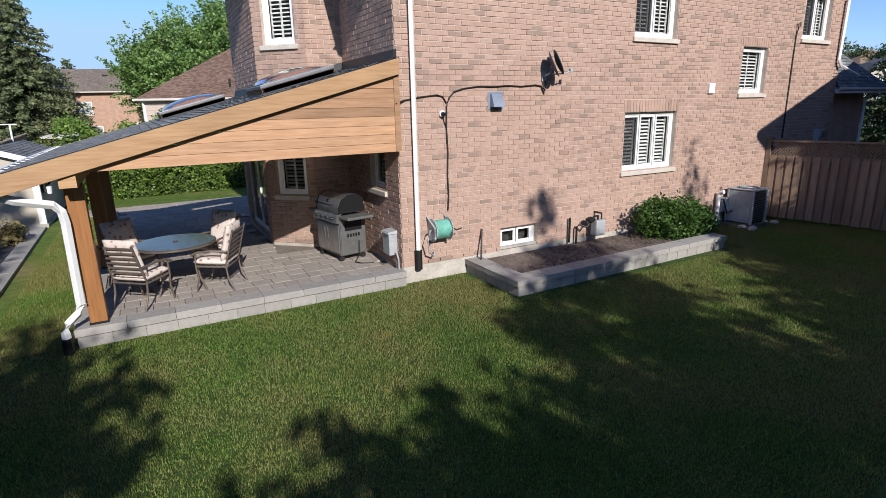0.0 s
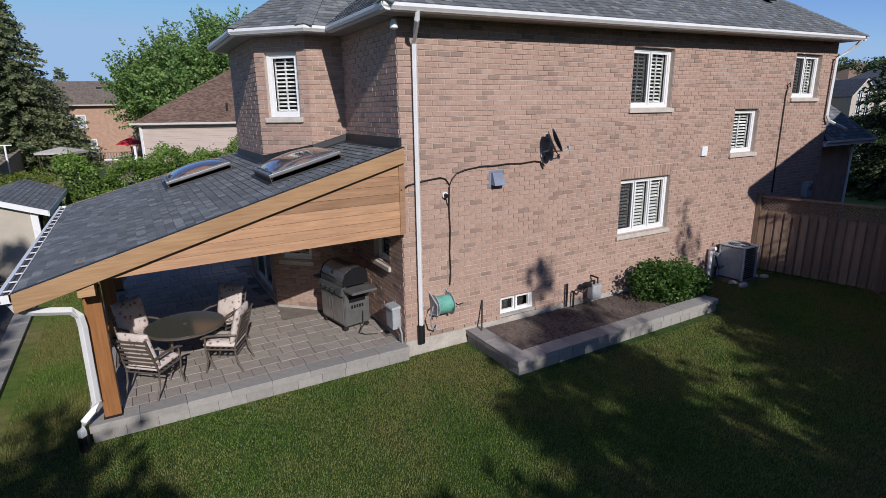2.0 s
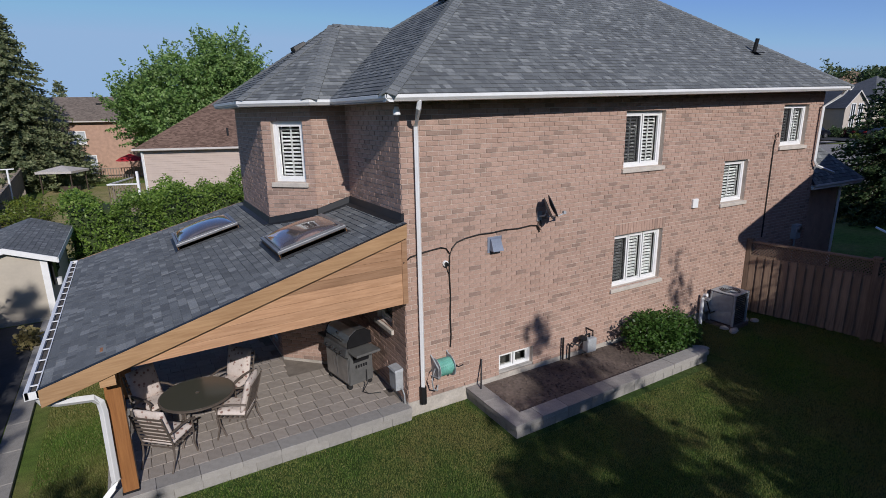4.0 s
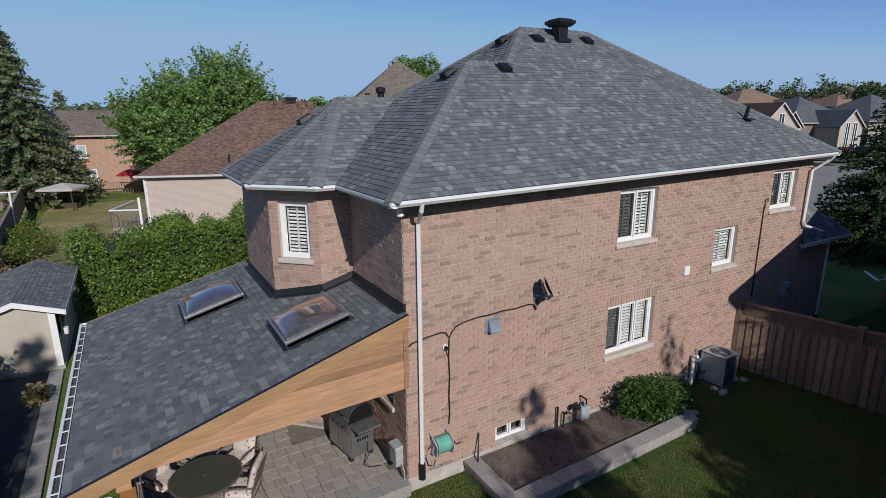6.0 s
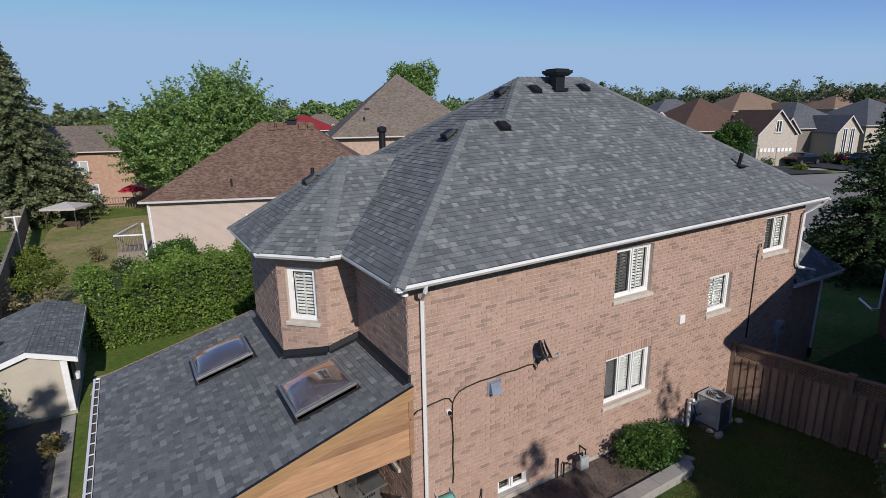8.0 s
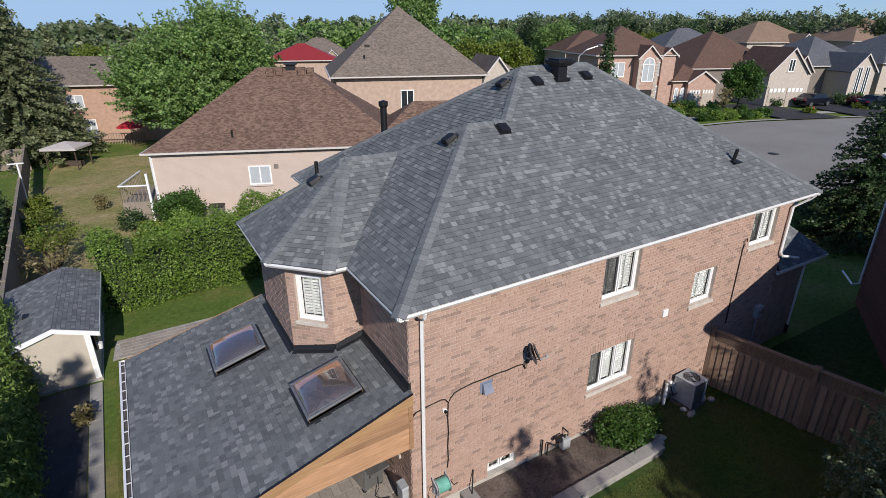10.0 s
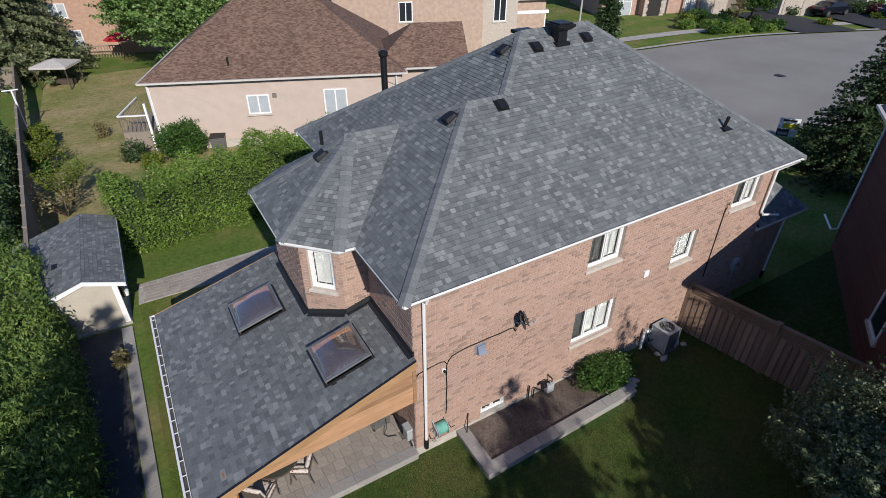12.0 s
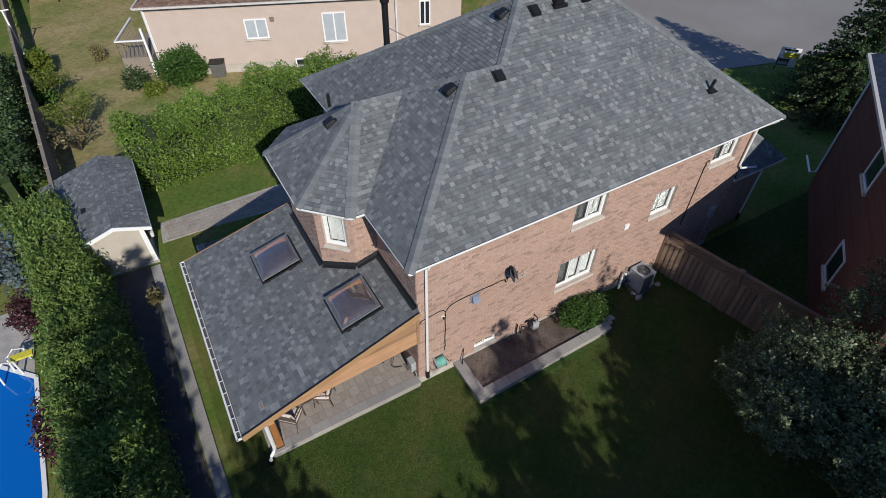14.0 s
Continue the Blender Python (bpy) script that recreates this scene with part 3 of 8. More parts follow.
def gutter(house, pts, drop=0.0):
    """A white K-style gutter with its fascia along an eave."""
    for p, q in zip(pts, pts[1:]):
        p, q = Vector(p), Vector(q)
        d = (q - p).normalized()
        n = Vector((d.y, -d.x, 0))
        prof = [(-0.10, -0.11), (-0.03, -0.105), (0.0, -0.085), (0.03, -0.05), (0.03, -0.005), (0.02, 0.0), (0.015, -0.05), (-0.08, -0.09), (-0.085, 0.0), (-0.10, 0.0)]
        mb = MB()
        sec = lambda c, ext: [tuple(c + d * ext + n * x + Vector((0, 0, z))) for x, z in prof]
        n0, k = 0, len(prof)
        mb.v += sec(p, -0.012) + sec(q, 0.012)
        for i in range(k):
            j = (i + 1) % k
            mb.f.append((i, j, k + j, k + i))
        mb.f += [tuple(range(k)), tuple(range(2 * k - 1, k - 1, -1))]
        part("gutter", mb, M_WHITE, house, "white aluminium gutter")


def downspout(owner, pts, r=0.045, boot=True):
    ob = part("downspout", MB().tube(pts, r, 4), M_WHITE, owner, "white aluminium downspout", bevel=0.008)
    if boot:
        p = Vector(pts[-1])
        part("drain_boot", MB().tube([p + Vector((0, 0, 0.04)), p - Vector((0, 0, 0.3))], 0.062, 8), M_BLACKP, ob, "black plastic drain boot")
    return ob


def window(owner, m, w, h, panes=2, sill=True, shutters=True, depth=0.09, fr=0.065, glass=None, name="window"):
    """A white window in its opening: frame, panes, louvred shutters behind, a precast sill. Local x along the wall, -y outward; origin at the opening's lower left."""
    win = part(name, MB().box(0, w, depth, depth + 0.07, 0, fr).box(0, w, depth, depth + 0.07, h - fr, h).box(0, fr, depth, depth + 0.07, fr, h - fr).box(w - fr, w, depth, depth + 0.07, fr, h - fr),
               M_VINYL, owner, "white vinyl window with louvred shutters inside", bevel=0.006)
    win.matrix_basis = m
    iw = (w - 2 * fr) / panes
    for i in range(panes):
        x0, x1 = fr + i * iw, fr + (i + 1) * iw
        sash = 0.042
        sx0, sx1 = x0 + (0.012 if i else 0), x1 - (0.012 if i < panes - 1 else 0)
        part("sash", MB().box(sx0, sx0 + sash, depth + 0.012, depth + 0.06, fr, h - fr).box(sx1 - sash, sx1, depth + 0.012, depth + 0.06, fr, h - fr)
             .box(sx0 + sash, sx1 - sash, depth + 0.012, depth + 0.06, fr, fr + sash).box(sx0 + sash, sx1 - sash, depth + 0.012, depth + 0.06, h - fr - sash, h - fr), M_VINYL, win, bevel=0.004)
        pane = part("pane", MB().box(sx0 + sash, sx1 - sash, depth + 0.03, depth + 0.036, fr + sash, h - fr - sash), glass or M_GLASS, win)
        pane.visible_shadow = False
        if shutters:
            mb = MB()
            a, b = sx0 + sash, sx1 - sash
            y = depth + 0.1
            st = 0.02
            mb.box(a, a + st, y, y + 0.03, fr, h - fr).box(b - st, b, y, y + 0.03, fr, h - fr)
            if b - a > 0.4:
                mb.box((a + b) / 2 - 0.02, (a + b) / 2 + 0.02, y - 0.012, y - 0.006, fr, h - fr)
            if i == 0 and panes > 1 and depth > 0.08:
                part("insect_screen", MB().box(a, b, depth + 0.02, depth + 0.022, fr + sash, h - fr - sash), M_SCREEN, win, "dark insect screen")
            z = fr + 0.05
            while z < h - fr - 0.03:
                mb.hexa([(a + st, y - 0.004, z), (b - st, y - 0.004, z), (b - st, y + 0.045, z + 0.028), (a + st, y + 0.045, z + 0.028),
                         (a + st, y - 0.004, z + 0.008), (b - st, y - 0.004, z + 0.008), (b - st, y + 0.045, z + 0.036), (a + st, y + 0.045, z + 0.036)])
                z += 0.074
            part("shutter", mb, M_LOUVRE, win, "white louvred shutter")
    # no room is built: a dark panel carries its shade as colour
    part("room_shade_panel", MB().box(-0.02, w + 0.02, depth + 0.2, depth + 0.22, -0.02, h + 0.02), M_SHADEFILL, win, "dark panel painted as the shade of the room behind")
    if sill:
        part("sill", MB().hexa([(-0.06, -0.06, -0.1), (w + 0.06, -0.06, -0.1), (w + 0.06, depth, -0.1), (-0.06, depth, -0.1),
                                (-0.06, -0.06, -0.015), (w + 0.06, -0.06, -0.015), (w + 0.06, depth, 0.004), (-0.06, depth, 0.004)]), M_STONE, win, "pale precast stone sill", bevel=0.008)
    return win


# ---------------------------------------------------------------- the house
XR, XF = -0.22, 12.85            # rear and front wall planes
EAVE = 5.70
house = thing("house", "two-storey pinkish brick house with grey shingled hip roof", "house")

# openings of the long wall: u from the corner, z, soldier course
LW = [(5.22, 6.45, 4.22, 5.4, False), (5.1, 6.68, 1.56, 2.76, True), (8.8, 9.78, 3.12, 4.16, True), (11.12, 12.34, 4.42, 5.5, False), (2.02, 2.88, 0.32, 0.74, False)]
brick_wall(house, (XR, 0), (XF, 0), 0.3, EAVE + 0.13, LW, single=lambda u, z: 0.3 < u < 3.4 and 1.85 < z < 3.55)
for (a, b, c, d, s), n in zip(LW, (2, 3, 1, 2, 2)):
    window(house, pose(XR + a, 0, c), b - a, d - c, n, sill=c > 1, shutters=c > 1)
RW = [(1.15, 1.85, 1.55, 2.45, False)]
# rear wall and bay, walked so that the outside is on the right
BAY = [(XR, 6.68), (-0.92, 6.68), (-1.68, 5.92), (-1.68, 3.18), (-0.92, 2.42), (XR, 2.42)]
brick_wall(house, (XR, 2.42), (XR, 0), 0.3, EAVE - 0.07, RW, trim=(0, 0.22))
window(house, pose(XR, 2.42 - 1.15, 1.55, 0, 0, -90), 0.7, 0.9, 1)
ch = math.hypot(0.76, 0.76)
CO = [(0.2, 0.88, 4.14, 5.32, False), (0.2, 0.88, 1.3, 2.35, False)]
brick_wall(house, BAY[4], BAY[5], 0.3, EAVE - 0.07, [])
brick_wall(house, BAY[3], BAY[4], 0.3, EAVE - 0.07, CO)
for o in CO:
    q = Vector((-1.68, 3.18, 0)) + Vector((1, -1, 0)).normalized() * o[0]
    window(house, pose(q.x, q.y, o[2], 0, 0, -45), o[1] - o[0], o[3] - o[2], 1, depth=0.07)
brick_wall(house, BAY[2], BAY[3], 0.3, EAVE - 0.07, [(0.35, 2.35, 0.36, 2.4, False)])
door = part("patio_door", MB().box(0, 2.0, 0.06, 0.14, 0, 0.08).box(0, 2.0, 0.06, 0.14, 1.94, 2.04).box(0, 0.08, 0.06, 0.14, 0.08, 1.94).box(1.92, 2.0, 0.06, 0.14, 0.08, 1.94).box(0.95, 1.05, 0.06, 0.14, 0.08, 1.94),
            M_VINYL, house, "white sliding patio door", bevel=0.006)
door.matrix_basis = pose(-1.68, 5.92 - 0.35, 0.36, 0, 0, -90)
part("pane", MB().box(0.08, 0.95, 0.09, 0.1, 0.08, 1.94), M_DGLASS, door)
part("pane", MB().box(1.05, 1.92, 0.09, 0.1, 0.08, 1.94), M_DGLASS, door)
part("handle", MB().tube([(1.0, 0.03, 0.9), (1.0, 0.03, 1.15)], 0.012, 8), M_STEEL, door)
brick_wall(house, BAY[1], BAY[2], 0.3, EAVE - 0.07, [])
brick_wall(house, BAY[0], BAY[1], 0.3, EAVE - 0.07, [])
for a, b in (((0.95, 9.5), (0.95, 6.68)), ((XF, 9.5), (0.95, 9.5)), ((0.95, 6.68), (XR, 6.68))):
    brick_wall(house, a, b, 0.3, EAVE - 0.07, [])
brick_wall(house, (XF, 0), (XF, 9.5), 0.3, EAVE + 0.13, [])
# foundation
fd = MB()
ring = [(XR, 0), (XF, 0), (XF, 9.5), (0.95, 9.5), (0.95, 6.68), (-0.92, 6.68), (-1.68, 5.92), (-1.68, 3.18), (-0.92, 2.42), (XR, 2.42)]
cen = Vector((5, 4.5))
fo = []
for x, y in ring:
    fo.append((x, y))
for (x0, y0), (x1, y1) in zip(fo, fo[1:] + fo[:1]):
    d = Vector((x1 - x0, y1 - y0)).normalized()
    n = Vector((d.y, -d.x)) * 0.012
    m = Vector((d.y, -d.x)) * -0.25
    fd.hexa([(x0 + n.x, y0 + n.y, -0.4), (x1 + n.x, y1 + n.y, -0.4), (x1 + m.x, y1 + m.y, -0.4), (x0 + m.x, y0 + m.y, -0.4),
             (x0 + n.x, y0 + n.y, 0.3), (x1 + n.x, y1 + n.y, 0.3), (x1 + m.x, y1 + m.y, 0.3), (x0 + m.x, y0 + m.y, 0.3)])
part("foundation", fd, M_FOUND, house, "parged concrete foundation strip")
part("floor_slab", MB().prism([(x + (0.3 if x < 5 else -0.3), y, 0.31) for x, y in ring], (0, 0, 0.05)), M_CONC, house)
part("upper_floor", MB().prism([(x + (0.26 if x < 5 else -0.26), min(max(y, 0.26), 9.2), 2.95) for x, y in ring], (0, 0, 0.25)), M_CONC, house)

# roof: corners in plan and the points where hips meet
XA, YA, XB, YB = -0.65, -0.52, 13.1, 10.0
XM = 0.45
S = 0.668
KX = 0.0178                       # fall of the long eave towards the garden
rise = lambda x: KX * (x - XA)
A = (XA, YA, EAVE)
H1 = (XA + 3.72, YA + 3.72 * (S - KX) / S, EAVE + 3.72 * S)
dv = (KX * (XM - XA) + (H1[1] - YA) * S) / (S - KX)
V1 = (XM + dv, H1[1], EAVE + dv * S)
RUN = (YB - YA) / 2
dt = (KX * (XM - XA) + RUN * S) / (S - KX)
TL = (XM + dt, YA + RUN, EAVE + dt * S)
TR = (8.4, YA + RUN, EAVE + RUN * S + rise(8.4))
FAR = (XB, YA, EAVE + rise(XB))
FB = (XB, YB, EAVE + rise(XB))
FL = (XM, YB, EAVE)
YW = YA + 2 * 3.72               # far eave of the lower rear wing
W2 = (XA, YW, EAVE)
C, D, E, B1 = (-2.1, 3.06, EAVE), (-2.1, 6.0, EAVE), (-1.05, 7.08, EAVE), (-1.05, 1.98, EAVE)
B0 = (XA, 1.98, EAVE)
P = (0.42, 4.53, 7.38)
Q = (XA + (P[2] - EAVE) / S, 4.53, 7.38)
roof = part("roof", MB().face([A, FAR, TR, TL, V1, H1]).face([A, H1, W2]).face([FL, (XM, YA, EAVE), V1, TL]).face([FAR, FB, TR]).face([FB, FL, TL, TR]).face([H1, V1, W2, W2])
            .face([B0, B1, P, Q]).face([B1, C, P]).face([C, D, P]).face([D, E, P]).face([E, W2, Q, P]), M_UNDER, house, "grey asphalt shingle roof of hips and valleys", fix=False)
planes = [
    ([A, FAR, TR, TL, V1, H1], (0, -1)), ([A, H1, Q, B0], (-1, 0)), ([FL, (XM, YA + 3.3, EAVE), V1, TL], (-1, 0)), ([FAR, FB, TR], (1, 0)), ([FB, FL, TL, TR], (0, 1)),
    ([B0, B1, P, Q], (0, -1)), ([B1, C, P], (-1, -1)), ([C, D, P], (-1, 0)), ([D, E, P], (-1, 1))]
for i, (pp, dn) in enumerate(planes):
    roof_plane(roof, pp, dn, seed=10 + i, lift=0.006)
hips = [(A, H1, 0, 1), (B1, P, 5, 6), (C, P, 6, 7), (D, P, 7, 8), (V1, TL, 0, 2), (FAR, TR, 0, 3), (TL, TR, 0, 4), (H1, V1, 0, 4), (Q, H1, 1, 4), (FL, TL, 2, 4), (P, Q, 5, 8)]
pn = [normal_of(*pp[:3]) for pp, dn in planes]
for k, (a, b, i, j) in enumerate(hips):
    hip_caps(roof, a, b, pn[i], pn[j], k < 3)
# soffits and gutters
so = MB()
wallring = {"front": [(XA, YA), (XB, YA), (XB, 0.0), (XA, 0.0)], "rear": [(XA, 0.0), (XR + 0.01, 0.0), (XR + 0.01, 1.98), (XA, 1.98)]}
so.prism([(x, y, EAVE + rise(x) - 0.1) for x, y in wallring["front"]], (0, 0, 0.02))
so.prism([(x, y, EAVE - 0.101) for x, y in wallring["rear"]], (0, 0, 0.02))
so.prism([(x, y, EAVE - 0.102) for x, y in [(XR + 0.01, 1.98), (XR + 0.01, 7.1), (-1.05, 7.08), (-2.1, 6.0), (-2.1, 3.06), (-1.05, 1.98)]], (0, 0, 0.02))
so.prism([(x, y, EAVE + rise(XB) - 0.103) for x, y in [(XF - 0.05, 0.0), (XB, 0.0), (XB, YB), (XF - 0.05, YB)]], (0, 0, 0.02))
so.prism([(x, y, EAVE - 0.104) for x, y in [(XM, 6.4), (1.0, 6.4), (1.0, YB), (XM, YB)]], (0, 0, 0.02))
part("soffit", so, M_SOFFIT, house, "dark taupe soffit boards")
gutter(house, [B0, A]), gutter(house, [A, FAR]), gutter(house, [B1, B0]), gutter(house, [C, B1]), gutter(house, [D, C]), gutter(house, [E, D]), gutter(house, [FL, (XM, 7.3, EAVE)])
gutter(house, [FAR, FB])
# downspouts of the long wall
downspout(house, [(-0.1, -0.5, 5.62), (-0.1, -0.46, 5.5), (0.04, -0.08, 5.22), (0.045, -0.075, 0.55)])
downspout(house, [(12.9, -0.5, 5.85), (12.9, -0.4, 5.72), (12.66, -0.1, 5.42), (12.66, -0.08, 3.95), (12.76, -0.12, 3.8), (13.7, -0.15, 3.55)], boot=False)


def roof_vent(p, rz, tilt):
    v = part("roof_vent", MB().hexa([(-0.2, -0.22, 0.0), (0.2, -0.22, 0.0), (0.2, 0.2, 0.0), (-0.2, 0.2, 0.0), (-0.17, -0.2, 0.13), (0.17, -0.2, 0.13), (0.17, 0.17, 0.1), (-0.17, 0.17, 0.1)])
             .box(-0.24, 0.24, -0.26, 0.26, 0.0, 0.015), M_BLACKP, house, "black plastic roof vent", bevel=0.015)
    v.matrix_basis = pose(*p) @ pose(0, 0, 0, 0, 0, rz) @ pose(0, 0, 0.02, tilt, 0, 0) @ Matrix.Diagonal((0.75, 0.75, 0.8, 1))
    part("grille", MB().box(-0.15, 0.15, -0.225, -0.2, 0.02, 0.1), M_BLACKM, v)


SL = math.degrees(math.atan(S))
zf = lambda y, x=XA: EAVE + (y - YA) * S + rise(x)
for x, y in ((3.95, 2.86), (6.05, 4.2), (7.95, 4.25)):
    roof_vent((x, y, zf(y, x)), 0, SL)
roof_vent((XM + 4.7, 4.55, EAVE + 4.7 * S + 0.09), -90, SL)
roof_vent((XA + 3.18, 3.05, EAVE + 3.18 * S + 0.06), -90, SL)
roof_vent((-0.35, 4.72, EAVE + 1.75 * (P[2] - EAVE) / 2.52), -90, 33)
# square flue terminal near the ridge
fl = part("roof_flue", MB().box(-0.16, 0.16, -0.16, 0.16, -0.25, 0.4).box(-0.24, 0.24, -0.24, 0.24, -0.12, -0.02), M_BLACKM, house, "black square metal roof flue with box cap", bevel=0.01)
fl.matrix_basis = pose(6.95, 4.3, zf(4.3, 6.95) + 0.02)
part("cap", MB().hexa([(-0.22, -0.22, 0.3), (0.22, -0.22, 0.3), (0.22, 0.22, 0.3), (-0.22, 0.22, 0.3), (-0.3, -0.3, 0.38), (0.3, -0.3, 0.38), (0.3, 0.3, 0.38), (-0.3, 0.3, 0.38)]).box(-0.31, 0.31, -0.31, 0.31, 0.38, 0.46).box(-0.24, 0.24, -0.24, 0.24, 0.46, 0.5), M_BLACKM, fl, bevel=0.008)
fl2 = part("roof_flue", MB().box(-0.2, 0.2, -0.2, 0.2, -0.5, 0.2).box(-0.32, 0.32, -0.32, 0.32, 0.2, 0.3), M_BLACKM, house, "black square metal roof flue", bevel=0.01)
fl2.matrix_basis = pose(6.5, 5.3, zf(4.0, 6.5) + 0.08)
# plumbing stack on the front slope
st = part("plumbing_stack", MB().tube([(0, 0, -0.1), (0, 0, 0.34)], 0.05, 10).box(-0.16, 0.16, -0.2, 0.2, -0.005, 0.015), M_BLACKP, house, "black plastic plumbing stack")
st.matrix_basis = pose(10.72, 0.88, zf(0.88, 10.72) + 0.02) @ pose(0, 0, 0, 10, 0, 0)
st2 = part("plumbing_stack", MB().tube([(0, 0, -0.1), (0, 0, 0.3)], 0.05, 10), M_BLACKP, house, "black plastic plumbing stack")
st2.matrix_basis = pose(0.1, 6.0, 6.75)
# front wing with its lower hipped roof
part("front_wing", MB().box(XF, 15.3, 0.35, 7.2, -0.3, 3.12), M_BEIGEBRICK, house, "brick front wing")
ga, gb_, gc, gd = (XF, -0.1, 3.25), (15.75, -0.1, 3.25), (13.75, 1.3, 4.85), (13.75, 6.2, 4.85)
gr = part("front_wing_roof", MB().face([ga, gb_, gc]).face([gb_, (15.75, 7.6, 3.25), gd, gc]).face([(15.75, 7.6, 3.25), (XF, 7.6, 3.25), gd]).face([ga, gc, gd, (XF, 7.6, 3.25)]), M_UNDER, house, fix=False)
roof_plane(gr, [ga, gb_, gc], (0, -1), seed=40, lift=0.006)
roof_plane(gr, [gb_, (15.75, 7.6, 3.25), gd, gc], (1, 0), seed=41, lift=0.006)
part("soffit_return", MB().box(XF, 15.75, -0.08, 0.34, 3.1, 3.16), M_WHITE, house, "white soffit return")
gutter(house, [(XF, -0.1, 3.25), (15.75, -0.1, 3.25)])
downspout(house, [(15.2, -0.02, 3.16), (15.2, 0.25, 2.95), (15.2, 0.27, 0.4)])
# tall flue pipe at the far side wall
fp = part("flue_pipe", MB().tube([(4.0, 10.15, 4.5), (4.0, 10.15, 7.75)], 0.12, 12), M_BLACKM, house, "tall black metal flue pipe")
part("flue_cap", MB().lathe([(0.15, 7.75), (0.17, 7.8), (0.17, 7.93), (0.05, 7.97)], 14, (4.0, 10.15, 0)), M_BLACKM, fp)
part("stay_rod", MB().tube([(4.0, 10.15, 6.9), (4.6, 8.6, 6.7)], 0.012, 6), M_STEEL, fp)


# ---------------------------------------------------------------- covered patio
PZ = 0.27
SPR = 0.272
rz_ = lambda x: 2.29 + SPR * (x + 5.3)
X0, Y0, Y1 = -5.33, -0.42, 6.5
YW = -0.16                        # the rake draws in towards the wall
yr = lambda x: Y0 + (YW - Y0) * (x - X0) / (XR - X0)
cover = thing("patio_cover", "cedar lean-to patio cover with grey shingled roof", "patio cover")
SKY = [(-3.4, -2.21, 3.76, 5.06), (-2.12, -0.97, 0.62, 1.9)]      # openings for the skylights
rp = solid_wall(lambda a, b, o: Vector((a, b, rz_(a) + o)), wall_panel(X0, XR, YW, Y1, SKY), 0.03)
in_sky = lambda x, y: any(a - 0.02 < x < b and c - 0.05 < y < d for a, b, c, d in SKY)
proof = part("roof", rp, M_UNDER, cover, "low grey shingled lean-to roof")
roof_plane(proof, [(X0, Y0, rz_(X0)), (XR, YW, rz_(XR)), (XR, 2.42, rz_(XR)), (-0.92, 2.42, rz_(-0.92)), (X0, 2.42, rz_(X0))], (-1, 0), seed=60, skip=in_sky, single=lambda p: -3.3 < p.x < -0.5 and -0.4 < p.y < 0.52, lift=0.002)
roof_plane(proof, [(X0, 2.42, rz_(X0)), (-0.92, 2.42, rz_(-0.92)), (-1.68, 3.18, rz_(-1.68)), (-1.68, Y1, rz_(-1.68)), (X0, Y1, rz_(X0))], (-1, 0), seed=61, skip=in_sky, lift=0.002)
# flashing where the roof meets the brick
fm = MB()
for (ax, ay), (bx, by) in (((XR, -0.02), (XR, 2.42)), ((XR, 2.42), (-0.92, 2.42)), ((-0.92, 2.42), (-1.68, 3.18)), ((-1.68, 3.18), (-1.68, 5.92))):
    a, b = Vector((ax, ay, 0)), Vector((bx, by, 0))
    d = (b - a).normalized()
    n = Vector((-d.y, d.x, 0))
    za, zb = rz_(ax), rz_(bx)
    q = lambda p, z, o: p + n * o + Vector((0, 0, z))
    fm.hexa([q(a, za - 0.02, -0.02), q(b, zb - 0.02, -0.02), q(b, zb - 0.02, 0.05), q(a, za - 0.02, 0.05), q(a, za + 0.15, -0.02), q(b, zb + 0.15, -0.02), q(b, zb + 0.14, 0.022), q(a, za + 0.14, 0.022)])
    zz = lambda p: rz_(p.x)
    a2, b2 = a + n * 0.14, b + n * 0.14
    fm.hexa([q(a, zz(a), 0), q(b, zz(b), 0), q(b2, zz(b2), 0), q(a2, zz(a2), 0), q(a, zz(a) + 0.024, 0), q(b, zz(b) + 0.024, 0), q(b2, zz(b2) + 0.022, 0), q(a2, zz(a2) + 0.022, 0)])
part("flashing", fm, M_FLASH, cover, "black metal wall flashing")
# bargeboard and gable boards
part("rake_sheathing", MB().prism([(X0, Y0, rz_(X0) - 0.03), (XR, YW - 0.004, rz_(XR) - 0.03), (X0, YW - 0.004, rz_(X0) - 0.03)], (0, 0, 0.03)), M_UNDER, cover)


def rake(d0, d1, z0, z1):
    """A board along the rake, d0 to d1 out from its line, z0 to z1 from the roof's top."""
    xa, xb = X0 - 0.02, XR - 0.02
    return MB().hexa([(xa, Y0 - d1, rz_(xa) + z0), (xb, YW - d1, rz_(xb) + z0), (xb, YW - d0, rz_(xb) + z0), (xa, Y0 - d0, rz_(xa) + z0),
                      (xa, Y0 - d1, rz_(xa) + z1), (xb, YW - d1, rz_(xb) + z1), (xb, YW - d0, rz_(xb) + z1), (xa, Y0 - d0, rz_(xa) + z1)])


part("bargeboard", rake(0.0, 0.04, -0.23, 0.008), M_PINE, cover, "pale cedar bargeboard", bevel=0.006)
part("bargeboard", MB().hexa([(X0 - 0.02, Y1, rz_(X0) - 0.23), (-1.7, Y1, rz_(-1.7) - 0.23), (-1.7, Y1 + 0.045, rz_(-1.7) - 0.23), (X0 - 0.02, Y1 + 0.045, rz_(X0) - 0.23),
                              (X0 - 0.02, Y1, rz_(X0) + 0.008), (-1.7, Y1, rz_(-1.7) + 0.008), (-1.7, Y1 + 0.045, rz_(-1.7) + 0.008), (X0 - 0.02, Y1 + 0.045, rz_(X0) + 0.008)]), M_PINE, cover, "pale cedar bargeboard")
